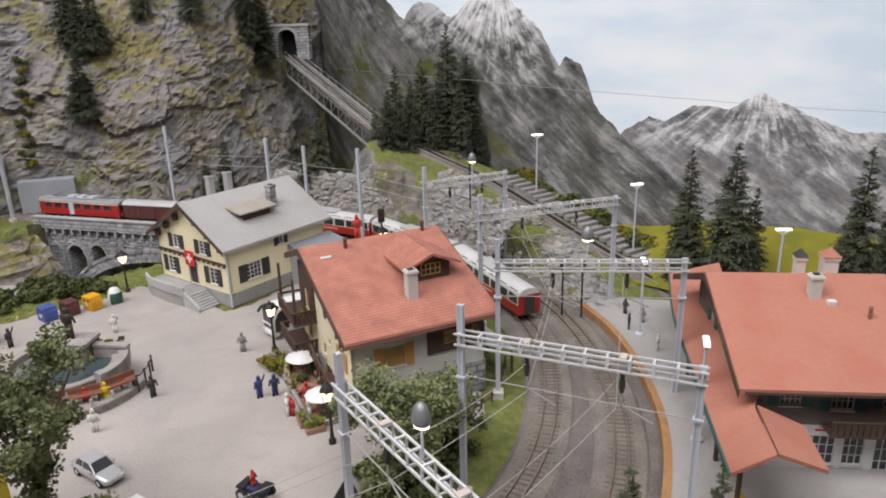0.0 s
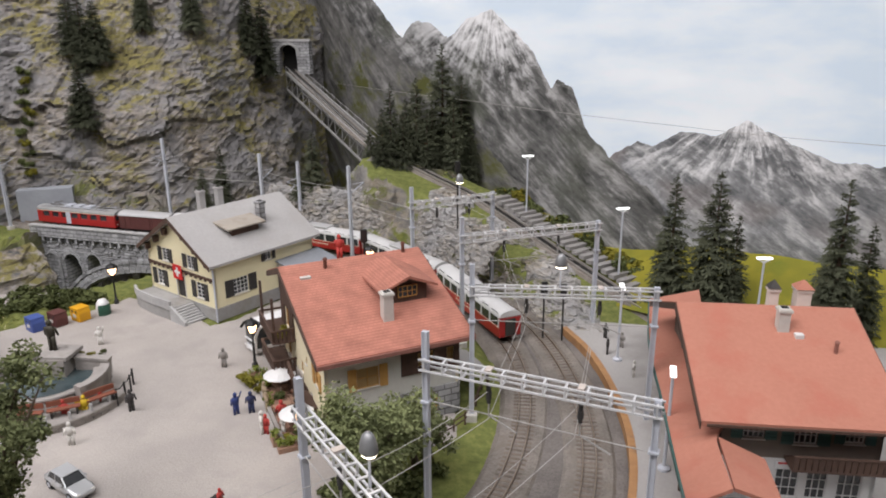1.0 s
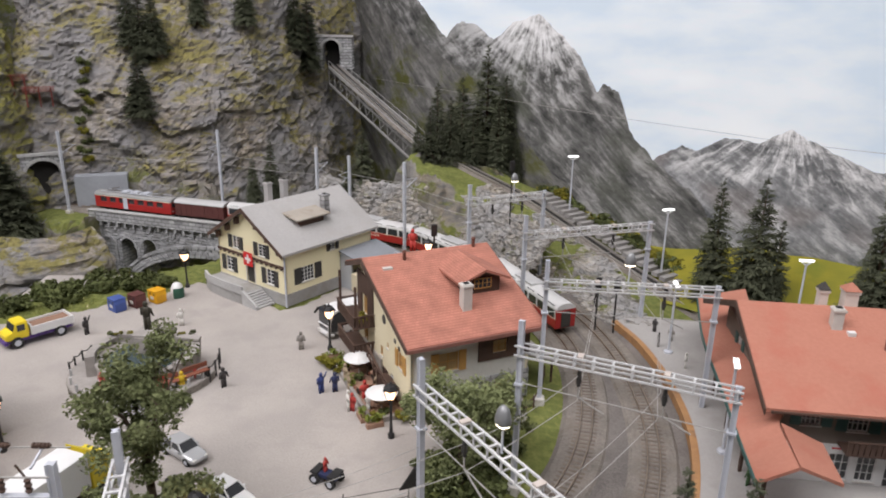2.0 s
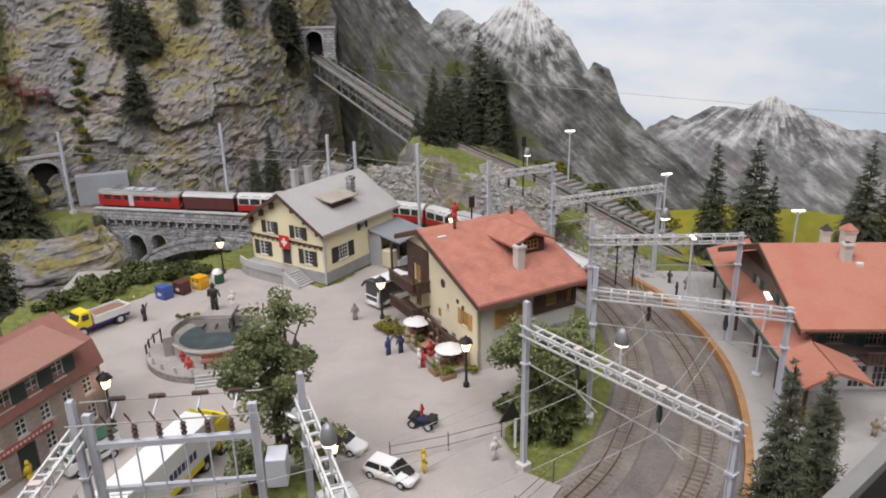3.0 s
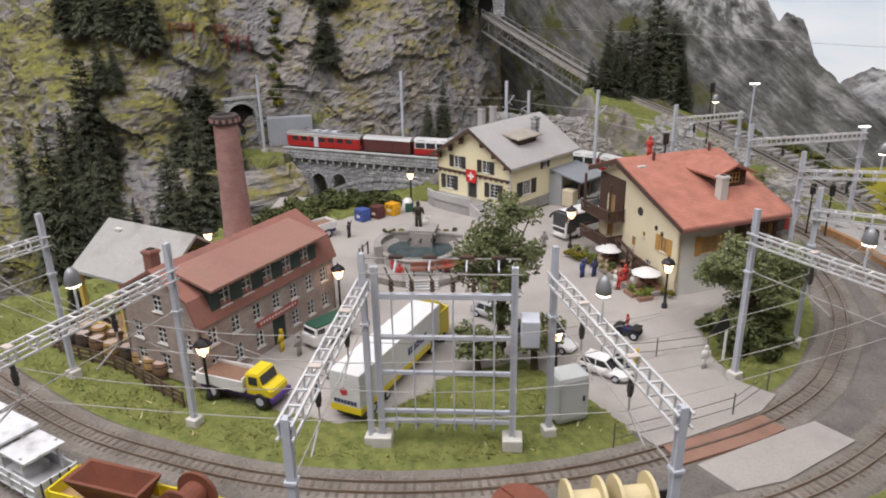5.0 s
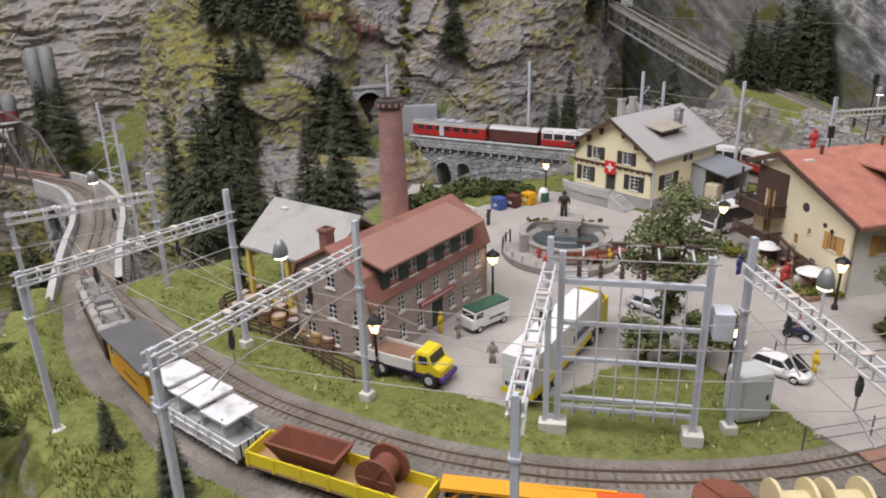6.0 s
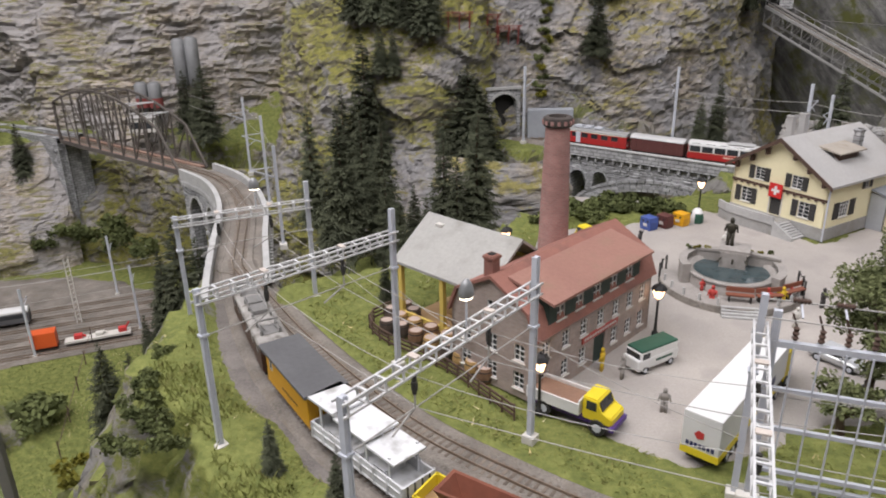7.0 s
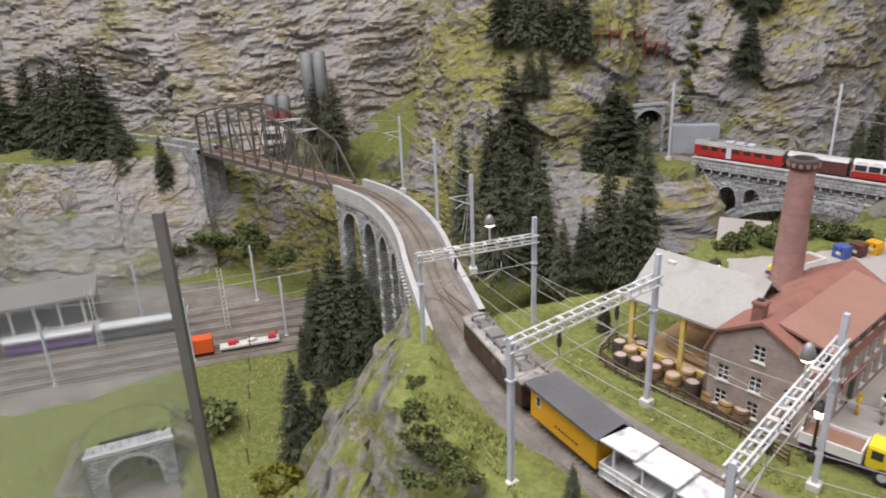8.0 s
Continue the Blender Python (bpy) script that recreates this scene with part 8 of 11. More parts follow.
# ---- trees and bushes ----
def spray(bm, p, d, ln, w, rnd):
    """One needle tuft: a thin four-sided spike from p along d."""
    d = d.normalized()
    s = d.cross(Vector((0, 0, 1)))
    s = s.normalized() if s.length > 1e-4 else Vector((1, 0, 0))
    u = s.cross(d)
    q = p + d * ln
    m = p + d * ln * 0.45
    v = [bm.verts.new(x) for x in (p, m + s * w, m + u * w * 0.45, m - s * w, m - u * w * 0.35, q)]
    for f in ((0, 1, 2), (0, 2, 3), (0, 3, 4), (0, 4, 1), (5, 2, 1), (5, 3, 2), (5, 4, 3), (5, 1, 4)):
        bm.faces.new([v[i] for i in f])


def fir_meshes(seed, h=10.0, r=2.3, bare=0.06, layers=46, fine=1.0):
    """Trunk and crown of one spruce of height h; copies are scaled."""
    rnd = random.Random(seed)
    b = B()
    cyl(b, (0, 0, -0.6), (0.05, 0.03, h * 0.93), 0.22, 0.03, 7)
    trunk = mesh_of(b, "trunk")
    trunk.materials.append(M_BARK)
    b = B()
    for k in range(layers):
        f = k / (layers - 1)
        z = h * (bare + (0.99 - bare) * f)
        rad = r * (1 - f) ** 0.8 * rnd.uniform(0.78, 1.12) + 0.10
        n = max(5, int(13 * (1 - f) + 5))
        for j in range(n):
            a = 2 * PI * (j + rnd.random() * 0.8) / n + k * 0.7
            if rnd.random() < 0.08:
                continue
            q = rad * rnd.uniform(0.66, 1.10)
            tilt = -0.55 + 0.85 * f + rnd.uniform(-0.3, 0.25)
            d = Vector((math.cos(a), math.sin(a), tilt)).normalized()
            p = Vector((0, 0, z + rnd.uniform(-0.3, 0.25)))
            spray(b, p, d, q, (0.04 * q + 0.03) * fine, rnd)
            for e in (0.3, 0.45, 0.58, 0.7, 0.82, 0.94):
                for sgn in (-1, 1):
                    a2 = a + sgn * rnd.uniform(0.4, 1.1)
                    spray(b, p + d * q * e, Vector((math.cos(a2), math.sin(a2), tilt + rnd.uniform(-0.7, 0.45))), (q * (0.40 - 0.18 * e) + 0.08) * rnd.uniform(0.6, 1.2), (0.026 * q + 0.032) * fine, rnd)
    spray(b, Vector((0, 0, h * 0.95)), Vector((0, 0, 1)), h * 0.06, 0.08, rnd)
    crown = mesh_of(b, "crown")
    crown.materials.append(M_FIR)
    return trunk, crown


FIRS = [fir_meshes(s, 10.0, r) for s, r in ((1, 2.0), (2, 2.3), (3, 1.75), (4, 2.6))]
FIRS += [fir_meshes(s, 10.0, 1.6, 0.03, 72, 0.62) for s in (5, 6)]


def fir(x, y, z, h, kind=None, label="dark green spruce with drooping ragged branches", fat=1.0):
    k = kind if kind is not None else random.randrange(4)
    trunk, crown = FIRS[k]
    t = thing("spruce_tree", x, y, z, random.uniform(0, 360), label, "tree", "spruces")
    s = h / 10.0
    t.matrix_world = t.matrix_world @ Matrix.Diagonal((s * fat, s * fat, s, 1))
    for nm, me in (("trunk", trunk), ("crown", crown)):
        o = new(nm, me)
        o.parent = t
    return t


KNOLL = [(23.1, 152, 9, 11), (25.5, 149, 9.6, 13.8), (27.1, 155, 9.2, 18.2), (29.4, 150, 9.5, 13.1), (32, 155, 9, 19.3), (33.9, 150, 8.8, 14.2), (37.2, 157, 6.8, 27.4), (38.9, 151, 8.4, 16.9), (40.8, 156, 6.8, 21.9), (42.4, 152, 7.6, 11), (30, 159, 9, 15), (35, 154, 8, 16), (12.1, 152, 3.2, 15.6), (9.4, 150, 3.0, 10)]
for x, y, z, h in KNOLL:
    fir(x, y, z, h, label="dark spruce standing on the grassy knoll", fat=1.0)
for x, y, z, h in ((-8.5, 165, 1.0, 13.5), (-12, 163, 0.5, 10.2)):
    fir(x, y, z, h, label="small dark spruce at the foot of the rock wall")
for x, y, z, h in ((65.4, 107.4, 0.6, 18.0), (69.2, 102.8, 0.6, 19.4), (71.4, 101.0, 0.6, 14.0), (78.0, 90.2, 0.4, 21.0), (83.6, 93.0, 0.4, 15), (80.4, 95.0, 0.4, 14)):
    fir(x, y, z, h, label="dark spruce beside the yellow meadow", fat=1.0)
for x, y, z, h in ((-35.6, 0, 30, 15), (-33.0, 0, 32, 12), (-35.4, 0, 19.0, 13), (-38.5, 0, 33, 14)) + tuple((-10 + (x + 10) * 0.965, 0, 35 + (z - 35) * 0.965, h) for x, y, z, h in ((-25.1, 185, 37.9, 12), (-15.1, 186, 38, 12), (-3.0, 182, 27, 18), (-5.4, 184, 32, 15), (-85.1, 164, 27.2, 15), (-80.5, 167, 26.3, 15), (-76.5, 169, 25.4, 14.5), (-81.9, 159, 15.5, 10.8), (-131.1, 185, 25, 17.5), (-86.6, 167, 26.2, 15.5), (-71.9, 166, 24.3, 16.7), (-78.8, 161, 15.2, 10), (-91, 168, 27, 15))):
    fir(x, min(on_wall(x, z), on_wall(x, z + h * 0.4)) - 0.9, z, h, label="dark spruce clinging to the rock face", fat=1.15)
for x, y, z, h in ((-83, 147, -8.8, 33), (-87.2, 144, -8.2, 21), (-79.8, 150, -8, 22), (-67.7, 120, -16.7, 18.7), (-58.9, 118, -15.2, 13.6), (-63.4, 116, -14.4, 13), (-49.5, 118, -13.1, 27), (-50.6, 123, -14.4, 30), (-61.2, 153.5, -2.5, 19.9), (-58.6, 151.5, -2.5, 17.3), (-65.0, 152, -3.5, 17.5), (-88.3, 130, -13, 25), (-75.8, 118, -12.9, 26.8), (-59, 112, -9.2, 11.5), (-56.0, 120, -12, 22), (-52.1, 115, -11.1, 18), (-70.5, 126, -15, 25), (-79, 135, -14, 24)):
    fir(x, y, z, h, label="tall dark spruce growing out of the gorge", fat=1.75 if y > 150 else 0.92)
for x, y, z, h in ((-256.0, 151.7, -8.6, 29.6), (-248.6, 157.4, -8.6, 27.2), (-238.0, 156.0, -8.6, 28.7), (-228.6, 154.3, -8.6, 28.0), (-219.0, 153.2, -8.6, 32.2), (-218.3, 157.1, -8.6, 27.2), (-208.0, 151.5, -11.5, 18), (-159.5, 185, -8, 18), (-149.3, 180, -9, 21), (-196.5, 156.0, -17.5, 15.6), (-231.1, 160.0, -8.6, 25.5), (-154, 183, -8, 16), (-250.9, 157.5, -8.6, 25.7)):
    fir(x, y, z, h, label="dark spruce on the far bank of the gorge", fat=1.4)
for x, y, z, h in ((-118.5, 115.6, -42, 24.6), (-114.1, 115.8, -42, 31), (-108.6, 115.5, -40, 26.5), (-103.6, 113.4, -36, 15), (-124.7, 121.9, -42, 17), (-99.3, 77.6, -36, 19.6), (-96.4, 80.2, -36, 17), (-113, 110, -41, 14), (-120, 110, -42, 12)):
    fir(x, y, z, h, label="dark spruce in the meadow below the viaduct", fat=1.0)
for k, (x, y, z, h) in enumerate(((35.3, 42.2, -1.0, 18.9), (41.6, 46.6, -0.8, 14.9))):
    fir(x, y, z, h, 4 + k, "dense dark spruce at the edge of the platform", 1.0 + 0.2 * k)
fir(-48.2, 72.6, 0, 6.2, 2, "slim young spruce on the lawn behind the shed")
fir(-45.0, 41.0, 0.2, 4.6, 1, "small bushy spruce beside the ballast")
fir(-37.0, 36.6, 0.2, 6.4, 1, "small bushy spruce beside the ballast")


def leaf_cloud(b, centres, n, size, rnd, spread):
    for _ in range(n):
        c, r = centres[rnd.randrange(len(centres))]
        u, v = rnd.uniform(-1, 1), rnd.uniform(0, 2 * PI)
        q = math.sqrt(1 - u * u)
        rr = r * rnd.random() ** 0.4
        p = Vector(c) + Vector((q * math.cos(v), q * math.sin(v), u * 0.8)) * rr
        d = Vector((rnd.gauss(0, 1), rnd.gauss(0, 1), rnd.gauss(0, 0.7))).normalized()
        s = d.cross(Vector((rnd.gauss(0, 1), rnd.gauss(0, 1), rnd.gauss(0, 1)))).normalized()
        k = size * rnd.uniform(0.6, 1.3)
        vs = [b.verts.new(x) for x in (p - d * k, p + s * k * 0.55, p + d * k, p - s * k * 0.55)]
        b.faces.new(vs)


def broadleaf(x, y, h, r, seed, label, n=3600, size=0.24, leaf=None, low=0.7):
    rnd = random.Random(seed)
    t = thing("broadleaf_tree", x, y, 0, rnd.uniform(0, 360), label, "tree", "broadleaf trees")
    b = B()
    cyl(b, (0, 0, -0.3), (0.2, 0.1, h * 0.35), 0.42, 0.3, 9)
    tr = part("trunk", b, M_BARK, t)
    ends = []
    for k in range(9):
        a = 2 * PI * k / 9 + rnd.uniform(-0.3, 0.3)
        z0 = h * rnd.uniform(0.28, 0.5)
        q = r * rnd.uniform(0.45, 0.85)
        e = Vector((q * math.cos(a), q * math.sin(a), h * rnd.uniform(0.5, 0.86)))
        m = Vector((0.4 * e.x, 0.4 * e.y, (z0 + e.z) / 2 + 0.3))
        b = B()
        cyl(b, (0.15, 0.08, z0 * 0.9), m, 0.2, 0.13, 6)
        cyl(b, m, e, 0.13, 0.05, 6)
        for j in range(3):
            g = m.lerp(e, 0.3 + 0.3 * j)
            o = g + Vector((rnd.uniform(-1, 1), rnd.uniform(-1, 1), rnd.uniform(0, 0.8))) * r * 0.35
            cyl(b, g, o, 0.07, 0.02, 5)
            ends.append((o, r * rnd.uniform(0.16, 0.30)))
        part("limb", b, M_BARK, t)
        ends.append((e, r * rnd.uniform(0.22, 0.36)))
    for k in range(6 if low > 0.5 else 16):
        ends.append((Vector((rnd.uniform(-0.4, 0.4) * r, rnd.uniform(-0.4, 0.4) * r, h * rnd.uniform(low, 0.95))), r * rnd.uniform(0.22, 0.34)))
    b = B()
    leaf_cloud(b, ends, n, size, rnd, 1)
    part("crown", b, leaf or M_LEAF, t, "olive green open leaf crown")
    return t


broadleaf(0.2, 61.8, 17.0, 4.9, 5, "olive green broadleaf tree on the traffic island", 12500, 0.19, None, 0.3)
broadleaf(25.6, 66.4, 10.8, 5.6, 6, "full olive green tree beside the guest house", 15000, 0.19, None, 0.16)
broadleaf(3.4, 60.0, 5.4, 3.0, 8, "low olive green tree behind the parked cars", 2200)
broadleaf(29.5, 71.5, 5.4, 3.4, 9, "low olive green tree under the guest house wall", 2400)
broadleaf(-2.0, 59.0, 4.6, 2.8, 12, "low olive green tree on the traffic island", 1800)

BUSH = []
for s in range(4):
    rnd_ = random.Random(40 + s)
    b = B()
    leaf_cloud(b, [(Vector((rnd_.uniform(-0.8, 0.8), rnd_.uniform(-0.8, 0.8), rnd_.uniform(0.2, 0.9))), rnd_.uniform(0.35, 0.6)) for _ in range(8)], 620, 0.16, rnd_, 1)
    BUSH.append(mesh_of(b, "bush"))
BUSH_Y = [m.copy() for m in BUSH]
for m in BUSH:
    m.materials.append(M_BUSH)
for m in BUSH_Y:
    m.materials.append(M_BUSH_Y)


def bush(x, y, z, s, yellow=False, label="low dark green model bush"):
    o = new("bush", random.choice(BUSH_Y if yellow else BUSH))
    o.matrix_world = at(x, y, z, random.uniform(0, 360)) @ Matrix.Diagonal((s, s, s * random.uniform(0.8, 1.1), 1))
    return tagged(o, label if not yellow else "yellow-green flowering model bush", "bush", "bushes")


for x, y, s in ((-25.5, 114.5, 2.3), (-22.5, 113.2, 2.2), (-28, 111.2, 2.4), (-19, 114.6, 2.0), (-16.5, 116.2, 1.8), (-29.8, 107.6, 2.5), (-24, 118, 2.0), (-32.5, 108, 2.4), (-31, 112, 2.2), (-22, 117.5, 1.9), (-27, 117, 2.1), (-35, 105.5, 2.2), (-19.5, 118, 1.7)):
    bush(x, y, -0.4, s, label="dark green bush along the edge of the square")
for x, y, s in ((-39, 150, 1.7), (-46, 146, 2.0), (-52, 148, 1.9), (-30, 140, 2.4), (-24, 136, 2.2), (-18, 133, 2.1), (-36, 133, 2.4), (-43, 128, 2.6)):
    bush(x, y, float(land(np.array([x]), np.array([y]))[0]) + 0.1, s, label="dark green bush below the stone viaduct")
for k in range(74):
    f = random.random()
    i = int(2 + f * 54)
    o = random.uniform(6.0, 8.2)
    x, y = FL[i][0] + FH[i][1] * o, FL[i][1] - FH[i][0] * o
    bush(x, y, float(land(np.array([x]), np.array([y]))[0]), random.uniform(1.2, 2.2), random.random() < 0.35, "green bush beside the funicular steps")
for x, y, z, s in ((-123.5, 86.0, -42, 5.2), (-131.0, 90.5, -42.5, 3.4), (-96.8, 68.3, -34, 3.4), (-171.8, 157, -34, 5), (-163, 152, -34, 4), (-180, 152, -34, 4.5), (-150, 148, -34, 4), (-188, 150, -36, 4)):
    bush(x, y, z, s, z == -34 and x == -96.8)
for x, y, s in ((-62, 48, 1.5), (-60, 44.5, 1.7), (-57, 43, 1.6), (-64, 53, 1.2), (-54, 40, 1.6), (-58, 39, 1.4)):
    bush(x, y, 0.5, s, label="small green bush on the cliff-top grass")

for x, y, s in ((23.4, 63.6, 1.6), (26.0, 62.6, 1.7), (27.8, 64.4, 1.6), (24.2, 66.8, 1.9), (28.4, 67.6, 1.8), (22.8, 68.4, 1.5), (26.4, 69.4, 1.9), (30.6, 70.2, 1.5)):
    bush(x, y, 0.0, s, label="olive green undergrowth below the tree")
for x, y, s in ((10.9, 89.4, 0.9), (12.0, 88.2, 1.0), (13.2, 86.8, 0.9), (15.4, 84.9, 0.7), (17.6, 76.4, 0.8), (18.8, 77.3, 0.7), (20.2, 76.2, 0.8)):
    bush(x, y, 0.3, s, s > 0.75, "green potted shrub round the terrace")

for k in range(7):
    a = radians(200 - 37 * k)
    bush(-9.6 + 5.0 * math.cos(a) * (1 if k % 2 else 0.8), 90.6 + 0.15 * (k % 3), 3.35, 0.42, k % 2 == 0, "small planted shrub on the fountain wall")

for z in range(9, 30, 2):
    x = -47.0 + 0.5 * math.sin(z)
    bush(x, on_wall(x, z) - 0.2, z, 1.35, z % 3 == 0, "hanging green moss strip on the rock face")

bush(15.5, 88.0, 6.1, 0.85, True)
bush(16.2, 89.6, 6.1, 0.7, True)
# grass tufts on the lawns (uncountable)
def tufts(name, n, test, material, label, lo, hi, box, seed):
    rs = np.random.RandomState(seed)
    x, y = rs.uniform(box[0], box[1], n), rs.uniform(box[2], box[3], n)
    z = land(x, y)
    keep = test(x, y, z)
    x, y, z = x[keep], y[keep], z[keep]
    h, a = rs.uniform(lo, hi, len(x)), rs.uniform(0, 6.28, len(x))
    w = 0.09
    lean = rs.normal(0, 0.30, (2, len(x)))
    p = np.stack([np.stack([x - w * np.cos(a), y - w * np.sin(a), z - 0.15], 1), np.stack([x + w * np.cos(a), y + w * np.sin(a), z - 0.15], 1), np.stack([x + lean[0], y + lean[1], z + h], 1)], 1).reshape(-1, 3)
    me = bpy.data.meshes.new(name)
    me.from_pydata((p * U).tolist(), [], np.arange(len(p)).reshape(-1, 3).tolist())
    me.materials.append(material)
    return tagged(new(name, me), label, "grass", "", "stuff")


def on_lawn(x, y, z):
    t1, _ = near_line(x, y, TRACK_INNER)
    t2, _ = near_line(x, y, TRACK_OUTER)
    return (inside_distance(x, y, PLAZA) < 0.2) & (t1 > 3.0) & (t2 > 3.4) & (inside_distance(x, y, YARD_BAND) < 0) & (np.abs(z) < 2.5) & (inside_distance(x, y, EDGE) > -2)


tufts("grass", 130000, on_lawn, M_LAWN, "short static grass on the lawns", 0.04, 0.13, (-75, 30, 28, 125), 3)
tufts("meadow_grass", 26000, lambda x, y, z: (z < -20) & (inside_distance(x, y, LOWYARD) < -1), M_LAWN, "short static grass on the lower meadow", 0.06, 0.24, (-170, -78, 40, 125), 4)
tufts("cliff_grass", 60000, lambda x, y, z: (z > -30) & (z < 2.4) & (inside_distance(x, y, EDGE) < np.where(y < 58, 6.0, 1.0)) & (near_line(x, y, TRACK_OUTER)[0] > 3.6) & (fbm(x * 0.16, y * 0.16, z * 0.1, 4, 29) > -0.25), M_LAWN, "long tufted grass and moss on the cliff edge", 0.25, 0.75, (-92, -22, 22, 82), 24)
# Blades coloured darker than the lawn to put the low meadow's shade into colour.
tufts("long_meadow_grass", 40000, lambda x, y, z: (z < -20) & (inside_distance(x, y, LOWYARD) < -1), mat("shaded_meadow_blades", (0.15, 0.165, 0.055), (0.10, 0.115, 0.04), 0.95, bump=0, spec=0.1), "longer dark grass in the lower meadow", 0.12, 0.4, (-150, -78, 50, 125), 34)
tufts("meadow_flowers", 2600, lambda x, y, z: (z < -20) & (inside_distance(x, y, LOWYARD) < -1) & (fbm(x * 0.12, y * 0.12, 0.0, 3, 9) > 0.0), mat("cream_flower_petals", (0.62, 0.58, 0.42), (0.55, 0.42, 0.16), 0.8, bump=0), "tiny cream flowers scattered in the lower meadow", 0.35, 0.7, (-135, -78, 50, 125), 14)
tufts("lawn_flowers", 1800, lambda x, y, z: on_lawn(x, y, z) & (fbm(x * 0.2, y * 0.2, 0.0, 3, 19) > 0.1), bpy.data.materials["cream_flower_petals"], "tiny cream flowers scattered in the lawns", 0.06, 0.16, (-75, 30, 28, 125), 15)
# ---- square: fountain, lamps, vehicles, furniture, figures ----
M_WATER = mat("fountain_water", (0.07, 0.095, 0.10), (0.03, 0.045, 0.05), 0.06, grain=60, bump=0.15, spec=0.6)
M_BRONZE = mat("dark_bronze", (0.06, 0.055, 0.04), (0.04, 0.036, 0.028), 0.5, 0.4)
M_STONE_WARM = mat("warm_grey_stone", (0.36, 0.335, 0.315), (0.25, 0.232, 0.216), 0.85, grain=220, stain=(0.27, 0.25, 0.23), stain_scale=40)
M_BENCH = mat("bench_wood", (0.24, 0.085, 0.05), (0.17, 0.06, 0.04), 0.7, grain=120)
M_TYRE = mat("black_rubber", (0.02, 0.02, 0.02), (0.03, 0.03, 0.03), 0.8)
M_CAR_WHITE = mat("white_car_paint", (0.78, 0.78, 0.78), (0.72, 0.72, 0.72), 0.2, grain=20, bump=0.0)
M_CAR_SILVER = mat("silver_car_paint", (0.55, 0.56, 0.57), (0.48, 0.49, 0.5), 0.25, 0.4, grain=20, bump=0.0)
M_PURPLE = mat("violet_chassis_paint", (0.10, 0.05, 0.25), (0.07, 0.035, 0.18), 0.5)
M_DARK_GREEN = mat("dark_green_paint", (0.03, 0.10, 0.065), (0.022, 0.075, 0.05), 0.5)
M_CARGO = mat("brown_cargo", (0.27, 0.16, 0.11), (0.20, 0.12, 0.085), 0.9, grain=300, bump=0.5)
M_CABINET = mat("pale_grey_cabinet", (0.52, 0.54, 0.53), (0.43, 0.45, 0.44), 0.5, grain=60)


def revolve(name, prof, material, parent, c=(0, 0, 0), n=24, label="", smooth=True, **k):
    b = B()
    lathe(b, prof, n, c, **k)
    return part(name, b, material, parent, label, smooth)


M_TERRACE_STONE = mat("brown_grey_terrace_stone", (0.31, 0.285, 0.255), (0.22, 0.20, 0.18), 0.9, grain=160, stain=(0.17, 0.155, 0.14), stain_scale=18, bump=0.5)


